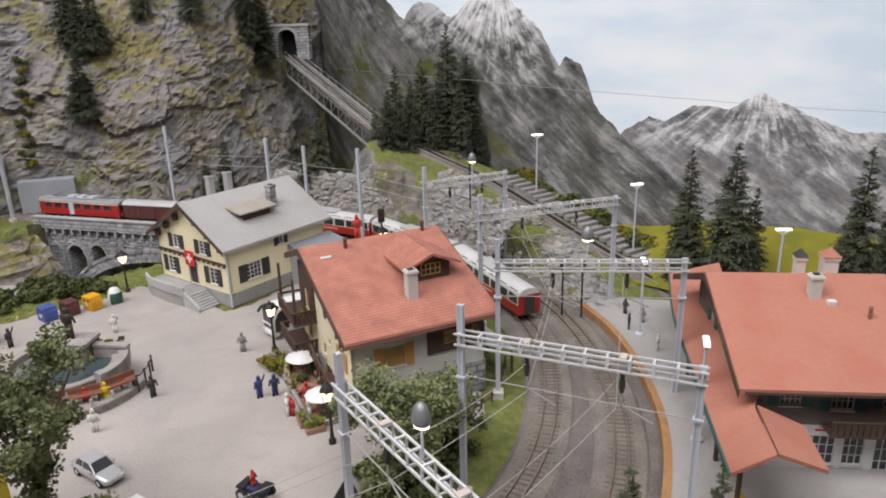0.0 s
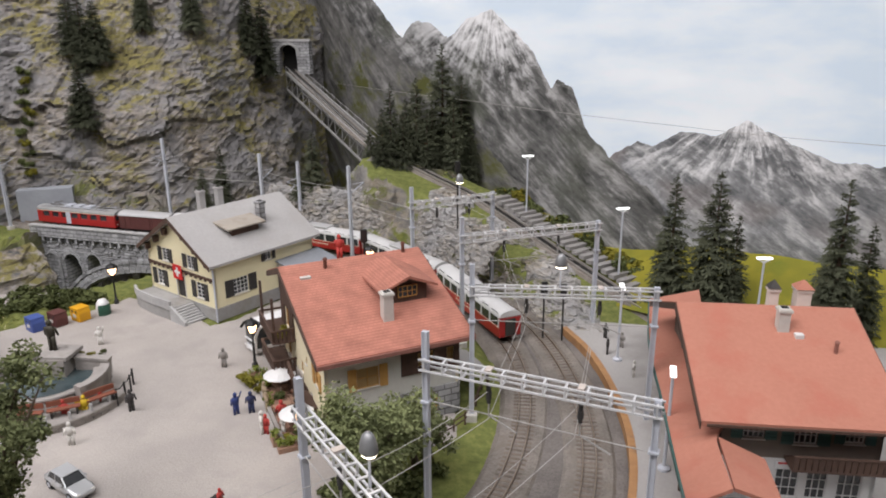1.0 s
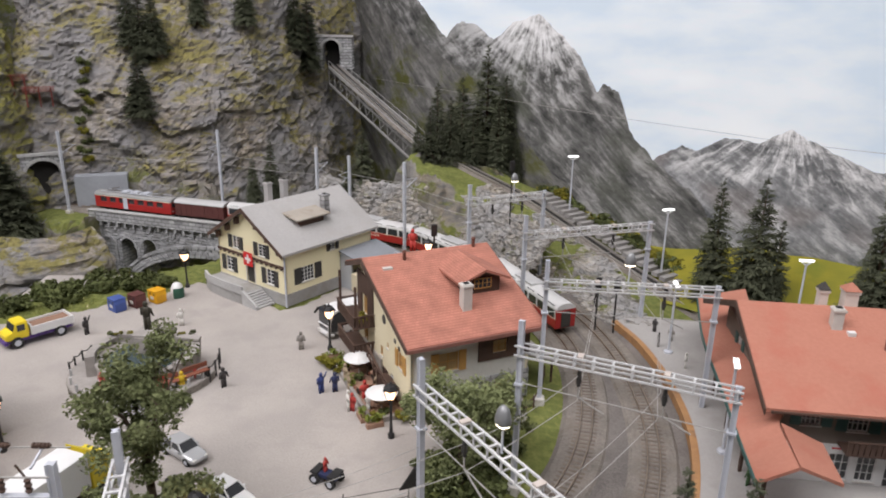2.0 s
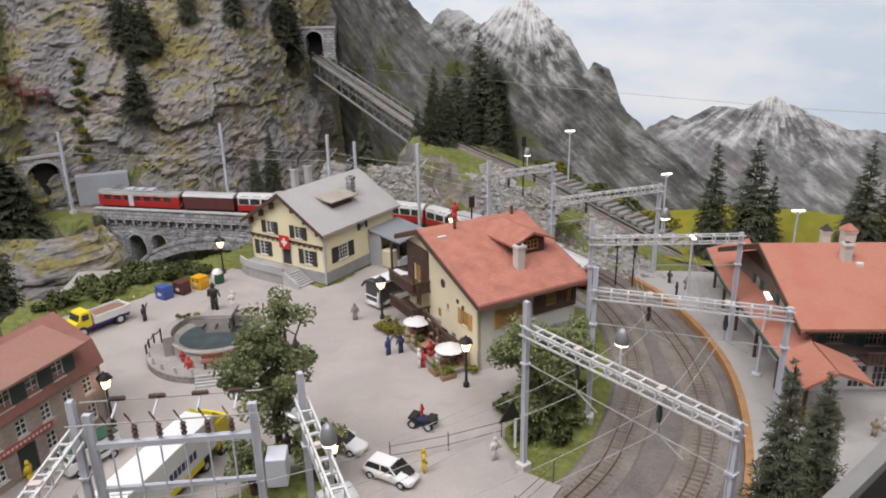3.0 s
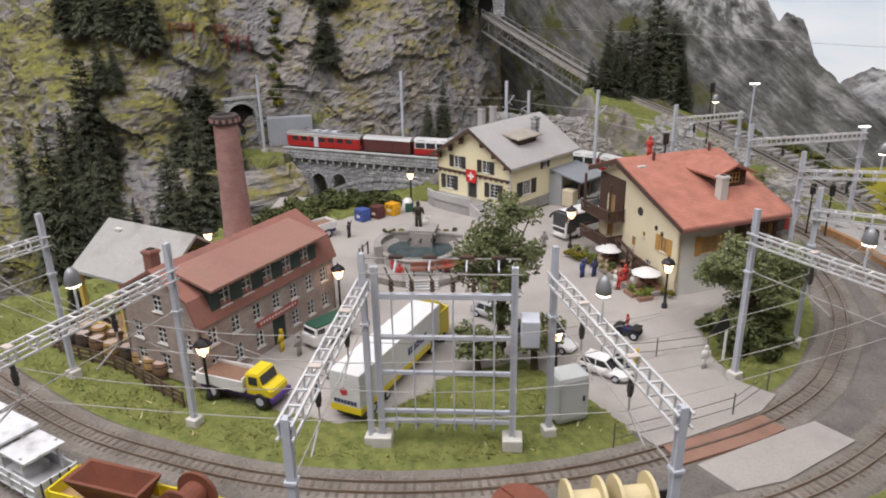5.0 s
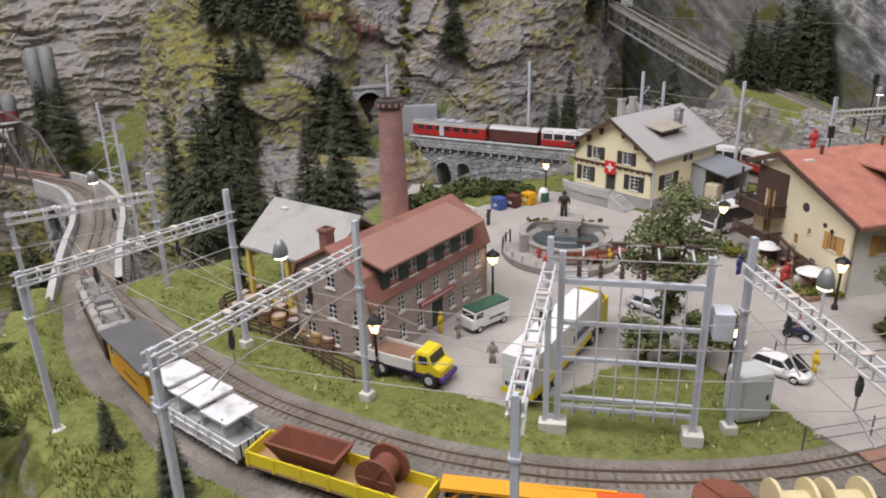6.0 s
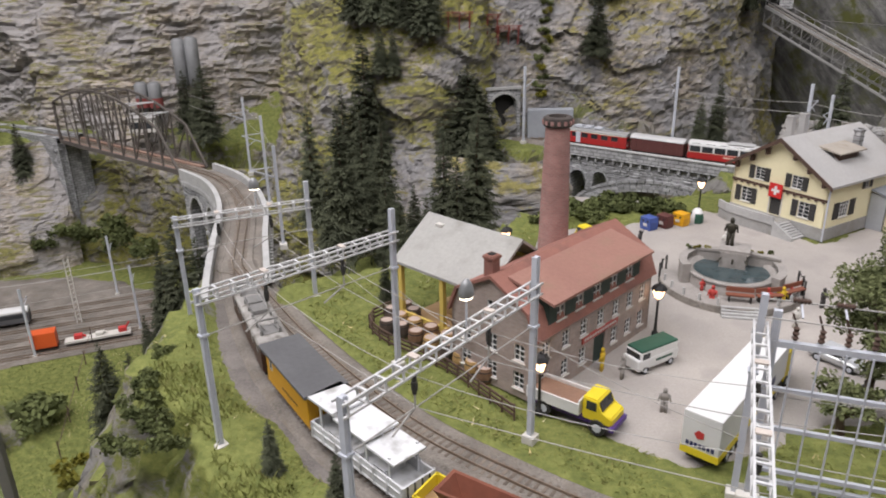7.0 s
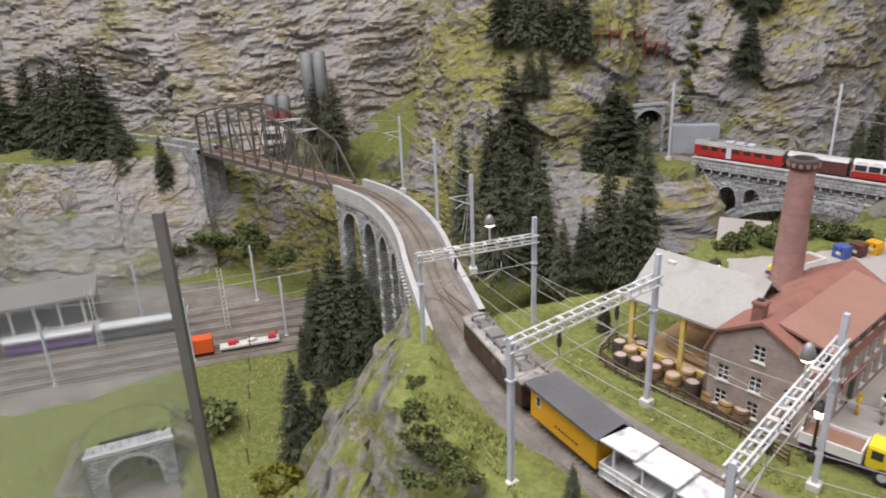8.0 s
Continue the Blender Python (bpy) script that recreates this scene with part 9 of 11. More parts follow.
def fountain():
    t = thing("fountain", -9.3, 87.4, 0, -8, "round stone village fountain with stepped base and water", "fountain")
    b = B()
    lathe(b, [(8.1, 0), (8.1, 0.88), (3.0, 0.88)], 48, a0=PI * 0.98, a1=PI * 2.02)
    part("terrace", b, M_STONE_WARM, t, "low curved stone terrace")
    for k in range(30):
        a = PI * (1.0 + (k + 0.5) / 30)
        for lev in (0, 1):
            b = B()
            bx(b, -0.40, -0.10, 0.04 + 0.42 * lev, 0.40, 0.10, 0.42 + 0.42 * lev, T(8.12 * math.cos(a + 0.05 * lev), 8.12 * math.sin(a + 0.05 * lev), 0, math.degrees(a) + 90))
            part("terrace_stone", b, M_TERRACE_STONE, t)
    for k in range(4):
        b = B()
        bx(b, -2.0, -9.1 + 0.34 * k, 0, 2.0, -7.7, 0.24 * (k + 1), T(0, 0, 0, 13))
        part("step", b, M_STONE_CAP, t)
    for k in range(5):
        for sgn in (-1, 1):
            a = -PI / 2 + radians(13) + sgn * (0.30 + 0.27 * k)
            if a < -PI or a > 0:
                continue
            b = B()
            bx(b, -0.12, -0.12, 0.85, 0.12, 0.12, 1.7, T(7.8 * math.cos(a), 7.8 * math.sin(a), 0, math.degrees(a)))
            part("terrace_post", b, M_STONE_CAP, t)
    for a0, a1, z in ((0.78, 1.16, 3.0), (-0.14, 0.2, 2.7)):
        b = B()
        lathe(b, [(6.0, 0.8), (6.0, z), (5.25, z), (5.25, 0.8)], 14, a0=PI * a0, a1=PI * a1)
        w = part("side_wall", b, M_TERRACE_STONE, t, "curved wall beside the basin")
        b = B()
        lathe(b, [(6.1, z - 0.02), (6.1, z + 0.22), (5.15, z + 0.22), (5.15, z - 0.02)], 14, a0=PI * a0, a1=PI * a1)
        part("coping", b, M_STONE_WARM, w)
        for a in (a0, a1):
            b = B()
            bx(b, 5.1, -0.35, 0.8, 6.15, 0.35, z + 0.3, T(0, 0, 0, 180 * a))
            part("end_post", b, M_STONE_WARM, w)
    revolve("basin", [(5.1, 0.6), (5.1, 2.3), (4.4, 2.35), (4.4, 1.4), (0.01, 1.3)], M_STONE_WARM, t, n=40, label="round grey stone basin")
    revolve("rim", [(5.25, 2.2), (5.25, 2.42), (4.6, 2.42), (4.6, 2.2)], M_STONE_WARM, t, n=40)
    revolve("water", [(4.35, 2.05), (0.01, 2.05)], M_WATER, t, n=40, label="clear greenish water")
    b = B()
    pts = [(-1.5, 0.8), (1.5, 0.8), (1.1, 4.0), (-1.1, 4.0)]
    prism(b, pts, 0, 4.0)
    bx(b, -1.8, 0.9, 3.9, 1.8, 4.2, 4.3)
    pd = part("pedestal", b, M_STONE_WARM, t)
    for e in (-1, 1):
        b = B()
        bar(b, (e * 1.6, 3.0, 2.6), (e * 5.2, 3.2, 2.3), 0.8, 1.9)
        bar(b, (e * 1.6, 3.0, 3.5), (e * 5.3, 3.2, 3.2), 1.0, 0.3)
        part("back_wall", b, M_STONE_WARM, t)
    for e in (-1, 0, 1):
        b = B()
        cyl(b, (e * 1.4, 0.8, 3.2), (e * 1.7, 0.1, 2.95), 0.12, n=7)
        part("spout", b, M_BRONZE, pd)
    for a0, a1 in ((-0.15, 0.42), (2.85, 3.4)):
        b = B()
        pts = [(8.2 * math.cos(a0 + (a1 - a0) * k / 3), 8.2 * math.sin(a0 + (a1 - a0) * k / 3)) for k in range(4)]
        for x, y in pts:
            cyl(b, (x, y, 0), (x, y, 2.0), 0.12, n=6)
        for (xa, ya), (xb, yb) in zip(pts[:-1], pts[1:]):
            tube(b, [(xa, ya, 1.9), ((xa + xb) / 2, (ya + yb) / 2, 1.65), (xb, yb, 1.9)], 0.07)
        part("handrail", b, M_IRON, t)
    return t


fountain()


def figure(x, y, rz, material, label, h=2.0, z=0.02, arm=False, name="figurine", group="model figures", cat="figurine"):
    """A plain peg-like figurine, one mesh."""
    b = B()
    s = h / 2.0
    for e in (-1, 1):
        cyl(b, (e * 0.14 * s, 0, 0), (e * 0.12 * s, 0, 0.95 * s), 0.12 * s, 0.14 * s, 7)
    lathe(b, [(0.10 * s, 0.86 * s), (0.27 * s, 0.95 * s), (0.30 * s, 1.25 * s), (0.32 * s, 1.5 * s), (0.12 * s, 1.62 * s)], 10, sy=0.65)
    lathe(b, [(0.02 * s, 1.60 * s), (0.15 * s, 1.68 * s), (0.17 * s, 1.82 * s), (0.10 * s, 1.97 * s), (0.01, 2.0 * s)], 9)
    cyl(b, (-0.32 * s, 0, 1.48 * s), (-0.40 * s, -0.12 * s, 0.95 * s), 0.08 * s, 0.06 * s, 6)
    cyl(b, (0.32 * s, 0, 1.48 * s), (0.5 * s, -0.1 * s, 2.0 * s) if arm else (0.42 * s, -0.12 * s, 0.95 * s), 0.08 * s, 0.06 * s, 6)
    o = solo(name, b, material, x, y, z, rz, label, cat, group, smooth=True)
    return o


FIGM = {k: mat("figure_" + k, c, tuple(v * 0.75 for v in c), 0.6, grain=200) for k, c in {"navy": (0.03, 0.038, 0.10), "dark": (0.05, 0.045, 0.045), "white": (0.68, 0.66, 0.62), "grey": (0.28, 0.26, 0.24), "red": (0.5, 0.06, 0.05), "yellow": (0.70, 0.48, 0.03), "tan": (0.36, 0.28, 0.19), "green": (0.07, 0.15, 0.06), "blue": (0.035, 0.055, 0.19), "brown": (0.17, 0.10, 0.07)}.items()}
figure(-9.6, 90.2, 170, M_BRONZE, "dark bronze statue standing on the fountain pedestal", 3.6, 4.3, name="statue", group="", cat="statue")
for x, y, rz, c, a in ((-3.1, 77.9, 10, "white", False), (0.4, 83.9, 40, "dark", False), (7.7, 93.2, 0, "grey", False), (11.4, 82.4, 30, "blue", True), (12.9, 82.6, 200, "navy", False), (-9.2, 100.6, 0, "white", True), (-20.5, 98.1, 60, "dark", True), (-16.1, 57.8, 0, "grey", False), (19.6, 59.9, 20, "white", False), (14.7, 78.6, 90, "white", False), (13.9, 84.6, 120, "tan", False), (16.3, 80.6, 200, "red", False), (-22.0, 63.4, 260, "yellow", False), (12.9, 59.2, 100, "yellow", False), (-20.0, 62.4, 250, "grey", False), (-5.6, 82.4, 0, "red", False), (-3.9, 83.1, 20, "yellow", False), (-11.5, 81.4, 0, "red", False), (-13.0, 91.6, 0, "red", False), (0.6, 64.0, 30, "dark", False)):
    figure(x, y, rz, FIGM[c], {"white": "small figurine in pale clothes standing on the square", "dark": "small figurine in dark clothes standing on the square", "grey": "small grey figurine standing on the square", "blue": "small figurine in blue uniform waving on the square", "navy": "small figurine in navy uniform on the square", "tan": "small tan figurine beside the terrace", "red": "small red figurine near the fountain or terrace", "yellow": "small figurine in yellow overalls", "brown": "small brown figurine"}.get(c, "small model figurine"), 2.5, 0.02, a)
for x, y, c in ((52.6, 92.0, "dark"), (54.8, 93.6, "grey"), (53.9, 86.2, "white"), (51.2, 64.2, "green"), (50.2, 59.8, "yellow"), (52.8, 58.2, "brown"), (57.0, 57.2, "white"), (55.4, 56.6, "tan"), (53.6, 96.4, "dark")):
    figure(x, y, random.uniform(0, 360), FIGM[c], "small figurine waiting on the platform", 2.0, 0.62)
for x, y, c, z in ((-8.4, 82.6, "red", 0.9), (-6.6, 82.3, "white", 0.9), (-4.4, 83.0, "yellow", 0.9), (-2.9, 84.6, "red", 0.9), (-12.6, 83.2, "red", 0.9), (-14.6, 85.4, "yellow", 0.6)):
    figure(x, y, random.uniform(0, 360), FIGM[c], "small figurine resting by the fountain benches", 1.5, z)
for x, y, c in ((15.1, 78.5, "red"), (16.8, 78.3, "white"), (17.6, 82.9, "tan"), (18.6, 80.2, "red"), (14.4, 82.9, "tan"), (20.4, 84.6, "brown")):
    figure(x, y, random.uniform(0, 360), FIGM[c], "small figurine among the terrace tables", 2.2, 0.02)
figure(21.6, 94.6, 190, FIGM["red"], "red-clad climbing doll on the roof edge", 2.8, 12.6, name="roof_doll", group="", cat="doll")


def bench(x, y, rz):
    t = thing("bench", x, y, 0.9, rz, "red-brown wooden bench on the fountain steps", "bench", "benches")
    b = B()
    bx(b, -1.5, -0.35, 0.75, 1.5, 0.35, 0.9)
    part("seat", b, M_BENCH, t)
    b = B()
    bx(b, -1.5, 0.35, 1.05, 1.5, 0.47, 1.6)
    part("backrest", b, M_BENCH, t)
    for e in (-1.2, 1.1):
        b = B()
        bx(b, e, -0.3, 0, e + 0.15, 0.45, 0.75)
        part("leg", b, M_IRON, t)


bench(-5.4, 82.0, 22)
bench(-2.6, 84.2, 42)
bench(-8.6, 81.2, 2)


def lantern(x, y, z=0.0, h=5.6):
    t = thing("street_lantern", x, y, z, random.uniform(0, 90), "black cast-iron street lantern glowing warm orange", "street lamp", "lanterns round the square")
    b = B()
    lathe(b, [(0.34, 0), (0.34, 0.5), (0.2, 0.6), (0.14, 1.6), (0.12, h - 1.3), (0.2, h - 1.2), (0.2, h - 1.05)], 10)
    part("post", b, M_IRON, t, smooth=True)
    b = B()
    lathe(b, [(0.18, h - 1.25), (0.42, h - 1.05), (0.66, h - 0.15), (0.01, h - 0.1)], 6)
    hd = part("glass", b, M_LANTERN, t, "glowing warm lantern glass")
    b = B()
    lathe(b, [(0.84, h - 0.16), (0.80, h - 0.05), (0.55, h + 0.28), (0.12, h + 0.45), (0.1, h + 0.65), (0.01, h + 0.7)], 6)
    part("cap", b, M_IRON, t)
    for k in range(6):
        a = PI / 3 * k
        b = B()
        bar(b, (0.43 * math.cos(a), 0.43 * math.sin(a), h - 1.08), (0.68 * math.cos(a), 0.68 * math.sin(a), h - 0.12), 0.07)
        part("cage_bar", b, M_IRON, t)


for x, y in ((-12.5, 114.8), (19.3, 73.4), (-17.4, 72.0), (-26.5, 54.5), (5.1, 57.3), (11.3, 93.0), (-36.5, 85.0), (24.1, 113.6)):
    lantern(x, y, 2.0 if y == 113.6 else 0.0)


def station_lamp(x, y, z, h, rz):
    t = thing("platform_lamp", x, y, z, rz, "slim grey platform lamp with a white glowing head", "lamp", "platform lamps")
    b = B()
    lathe(b, [(0.55, 0), (0.55, 0.25), (0.16, 0.4), (0.13, h - 0.3)], 9)
    part("post", b, M_ZINC, t)
    b = B()
    for e in (-1, 1):
        bar(b, (0, 0, h - 0.5), (e * 0.8, 0, h), 0.18)
    part("arm", b, M_WHITE, t)
    b = B()
    rbx(b, -0.95, -0.26, h - 0.02, 0.95, 0.26, h + 0.22, 0.09)
    part("lamp_head", b, glow_white(), t, "glowing white lamp head")


_gw = []


def glow_white():
    if not _gw:
        _gw.append(glow("white_lamp_head", (1.0, 1.0, 1.0), 1.6))
    return _gw[0]


for x, y, top, h, rz in ((50.2, 134.5, 16.6, 11.5, 5), (60.8, 115.0, 12.2, 11.5, 10), (73.0, 97.0, 10.2, 9.6, -5), (51.1, 69.2, 10.0, 9.4, 70), (53.3, 90.3, 9.6, 9.0, 80)):
    station_lamp(x, y, top - h, h, rz)


def wheels(t, xs, w, r, y=None):
    for x in xs:
        for e in (-1, 1):
            b = B()
            cyl(b, (x, e * (w / 2 - 0.28), r), (x, e * (w / 2), r), r, n=16)
            wh = part("wheel", b, M_TYRE, t)
            b = B()
            cyl(b, (x, e * (w / 2 + 0.002), r), (x, e * (w / 2 + 0.02), r), r * 0.55, n=12)
            part("rim", b, M_ZINC, wh)


def car(x, y, rz, paint, label, estate=True):
    t = thing("car", x, y, 0.03, rz, label, "car", "parked cars")
    L, w = 5.2, 2.05
    b = B()
    k = 2.3 if estate else 1.8
    rings = []
    for x, hw, z0, z1 in ((-2.62, 0.72, 0.5, 0.92), (-2.5, 0.92, 0.38, 1.08), (-1.6, 1.02, 0.32, 1.15), (0.0, 1.03, 0.30, 1.14), (1.1, 1.02, 0.30, 1.10), (1.9, 0.98, 0.32, 0.99), (2.4, 0.88, 0.36, 0.86), (2.62, 0.68, 0.46, 0.74)):
        c, hh = (z0 + z1) / 2, (z1 - z0) / 2
        rings.append([b.verts.new((x, hw * q, c + hh * r)) for q, r in ((-1, -0.35), (-1, 0.35), (-0.9, 0.82), (-0.65, 1), (0.65, 1), (0.9, 0.82), (1, 0.35), (1, -0.35), (0.9, -1), (-0.9, -1))])
    for p, q in zip(rings[:-1], rings[1:]):
        for e in range(10):
            b.faces.new((p[e], p[(e + 1) % 10], q[(e + 1) % 10], q[e]))
    b.faces.new(rings[0][::-1])
    b.faces.new(rings[-1])
    part("body", b, paint, t, smooth=True)
    b = B()
    roof = [(-k, 1.1), (1.15, 1.1), (0.35, 1.68), (-k + 0.35, 1.7)]
    vs = upright(b, roof, -w / 2 + 0.12, w / 2 - 0.12)
    for v in vs:
        if v.co.z > 1.5:
            v.co.y *= 0.84
    bmesh.ops.bevel(b, geom=b.edges[:], offset=0.07, segments=2, affect="EDGES")
    part("glasshouse", b, M_GLASS_DARK, t)
    b = B()
    rbx(b, -k + 0.35, -w / 2 + 0.26, 1.66, 0.38, w / 2 - 0.26, 1.76, 0.04)
    part("roof", b, paint, t)
    for e in (-1, 1):
        for xa, xb in ((1.12, 0.36), (-0.55, -0.6), (-k, -k + 0.36)):
            b = B()
            bar(b, (xa, e * (w / 2 - 0.13), 1.1), (xb, e * (w / 2 - 0.27), 1.7), 0.11)
            part("pillar", b, paint, t)
    for e in (-0.62, 0.62):
        b = B()
        rbx(b, 2.36, e - 0.18, 0.66, 2.56, e + 0.18, 0.82, 0.04)
        part("headlight", b, M_SILL, t)
        b = B()
        rbx(b, -2.6, e - 0.16, 0.72, -2.5, e + 0.16, 0.98, 0.03)
        part("tail_light", b, M_SIGN_RED, t)
        b = B()
        rbx(b, 0.55, e * 1.72 - 0.1, 1.12, 0.8, e * 1.72 + 0.1, 1.28, 0.03)
        part("wing_mirror", b, paint, t)
    wheels(t, (-1.6, 1.6), w, 0.42)
    return t


car(-0.2, 70.9, -38, M_CAR_SILVER, "silver hatchback parked on the square", False)
car(5.6, 64.2, -36, M_CAR_WHITE, "white hatchback parked on the square", False)
cw = car(9.9, 58.8, -38, M_CAR_WHITE, "white estate car with its dark engine bay open")
b = B()
bar(b, (1.2, 0, 1.15), (1.9, 0, 2.1), 0.1, 1.7)
part("bonnet", b, M_IRON, cw, "dark underside of the raised bonnet")


M_NAVY_PRINT = mat("navy_print", (0.03, 0.035, 0.12), (0.025, 0.03, 0.10), 0.4, bump=0)


def trailer():
    t = thing("box_trailer_truck", -10.3, 57.9, 0.03, 66.3, "long white box trailer with yellow skirt and blue marks", "truck")
    L, w = 15.4, 3.0
    b = B()
    rbx(b, -L / 2, -w / 2, 1.55, L / 2, w / 2, 4.75, 0.08)
    part("box", b, M_WHITE, t, "white cargo box")
    b = B()
    bx(b, -L / 2 - 0.02, -w / 2 - 0.02, 0.95, L / 2 - 2.2, w / 2 + 0.02, 1.56)
    part("skirt", b, M_LEMON, t, "yellow side skirt")
    b = B()
    bx(b, -L / 2 + 0.3, -1.1, 0.5, L / 2 - 0.5, 1.1, 0.96)
    part("chassis", b, M_UNDER, t)
    for k in range(7):
        b = B()
        bx(b, -L / 2 - 0.035, -1.12 + 0.33 * k, 1.78, -L / 2 - 0.012, -0.88 + 0.33 * k, 2.16)
        part("lettering_bar", b, M_NAVY_PRINT, t)
    b = B()
    cyl(b, (-L / 2 - 0.035, 0.1, 2.95), (-L / 2 - 0.012, 0.1, 2.95), 0.42, n=5)
    part("emblem", b, M_SIGN_RED, t, "plain red emblem")
    for e in (-1, 1):
        for k in range(7):
            b = B()
            bx(b, 0.8 + 0.56 * k, e * (w / 2 + 0.012) - 0.012, 2.35, 1.22 + 0.56 * k, e * (w / 2 + 0.012) + 0.012, 3.1)
            part("lettering_bar", b, M_NAVY_PRINT, t)
    b = B()
    rbx(b, L / 2 + 0.3, -w / 2 + 0.1, 0.7, L / 2 + 2.4, w / 2 - 0.1, 3.6, 0.15)
    cb = part("cab", b, M_LEMON, t, "yellow driver cab")
    b = B()
    upright(b, [(L / 2 + 0.3, 3.6), (L / 2 + 1.9, 3.6), (L / 2 + 0.3, 4.9)], -1.2, 1.2)
    part("wind_deflector", b, M_LEMON, cb)
    b = B()
    bx(b, L / 2 + 2.38, -1.2, 2.2, L / 2 + 2.43, 1.2, 3.3)
    part("windscreen", b, M_GLASS_DARK, cb)
    wheels(t, (-5.6, -4.4, -3.2, 5.8, 8.6), w, 0.55)


trailer()


def tipper(x, y, rz, label):
    t = thing("flatbed_truck", x, y, 0.03, rz, label, "truck", "yellow trucks")
    w = 2.9
    b = B()
    bx(b, -4.0, -1.1, 0.75, 3.6, 1.1, 1.2)
    part("chassis", b, M_PURPLE, t, "violet chassis")
    b = B()
    bx(b, -4.1, -w / 2, 1.3, 1.0, w / 2, 1.5)
    bx(b, -4.1, -w / 2, 1.5, 1.0, -w / 2 + 0.15, 2.35)
    bx(b, -4.1, w / 2 - 0.15, 1.5, 1.0, w / 2, 2.35)
    bx(b, -4.1, -w / 2 + 0.15, 1.5, -3.95, w / 2 - 0.15, 2.35)
    bx(b, 0.85, -w / 2 + 0.15, 1.5, 1.0, w / 2 - 0.15, 2.6)
    bd = part("load_bed", b, M_WHITE, t, "white drop-side bed")
    b = B()
    bx(b, -3.9, -w / 2 + 0.2, 1.5, 0.8, w / 2 - 0.2, 2.05)
    part("load", b, M_CARGO, bd)
    b = B()
    upright(b, [(1.2, 1.1), (3.9, 1.1), (3.9, 1.9), (2.9, 2.1), (2.6, 3.2), (1.2, 3.25)], -1.25, 1.25)
    bmesh.ops.bevel(b, geom=b.edges[:], offset=0.12, segments=2, affect="EDGES")
    cb = part("cab", b, M_LEMON, t, "yellow bonneted cab")
    b = B()
    bar(b, (2.95, 0, 2.2), (2.68, 0, 3.0), 2.1, 0.1)
    part("windscreen", b, M_GLASS_DARK, cb)
    for e in (-1, 1):
        b = B()
        bx(b, 1.6, e * 1.26 - 0.02, 2.15, 2.5, e * 1.26 + 0.02, 2.95)
        part("side_window", b, M_GLASS_DARK, cb)
    b = B()
    rbx(b, 3.7, -1.35, 0.7, 4.15, 1.35, 1.2, 0.08)
    part("bumper", b, M_PURPLE, t)
    wheels(t, (-2.4, 2.7), 2.9, 0.72)
    return t


tipper(-23.4, 55.0, -20, "yellow bonneted truck with white bed full of brown load")
tipper(-26.2, 97.0, 226, "yellow truck with white drop-side bed on the square")


def minibus():
    t = thing("delivery_van", -17.6, 65.7, 0.03, 229, "white delivery van with dark green roof", "van")
    b = B()
    rbx(b, -2.7, -1.05, 0.5, 2.7, 1.05, 1.7, 0.2)
    part("body", b, M_WHITE, t)
    b = B()
    rbx(b, -2.6, -1.0, 1.6, 2.4, 1.0, 2.4, 0.15)
    part("upper_body", b, M_WHITE, t)
    b = B()
    bx(b, 2.36, -0.85, 1.65, 2.44, 0.85, 2.25)
    part("windscreen", b, M_GLASS_DARK, t)
    for e in (-1, 1):
        for x in (1.2,):
            b = B()
            bx(b, x, e * 1.0 - 0.015, 1.65, x + 0.95, e * 1.0 + 0.015, 2.25)
            part("side_window", b, M_GLASS_DARK, t)
        b = B()
        bx(b, -1.8, e * 1.06 - 0.012, 1.1, 0.4, e * 1.06 + 0.012, 1.35)
        part("lettering", b, M_DARK_GREEN, t)
    b = B()
    rbx(b, -2.55, -0.98, 2.36, 2.3, 0.98, 2.6, 0.1)
    part("roof", b, M_DARK_GREEN, t, "dark green roof")
    wheels(t, (-1.7, 1.7), 2.1, 0.42)


minibus()


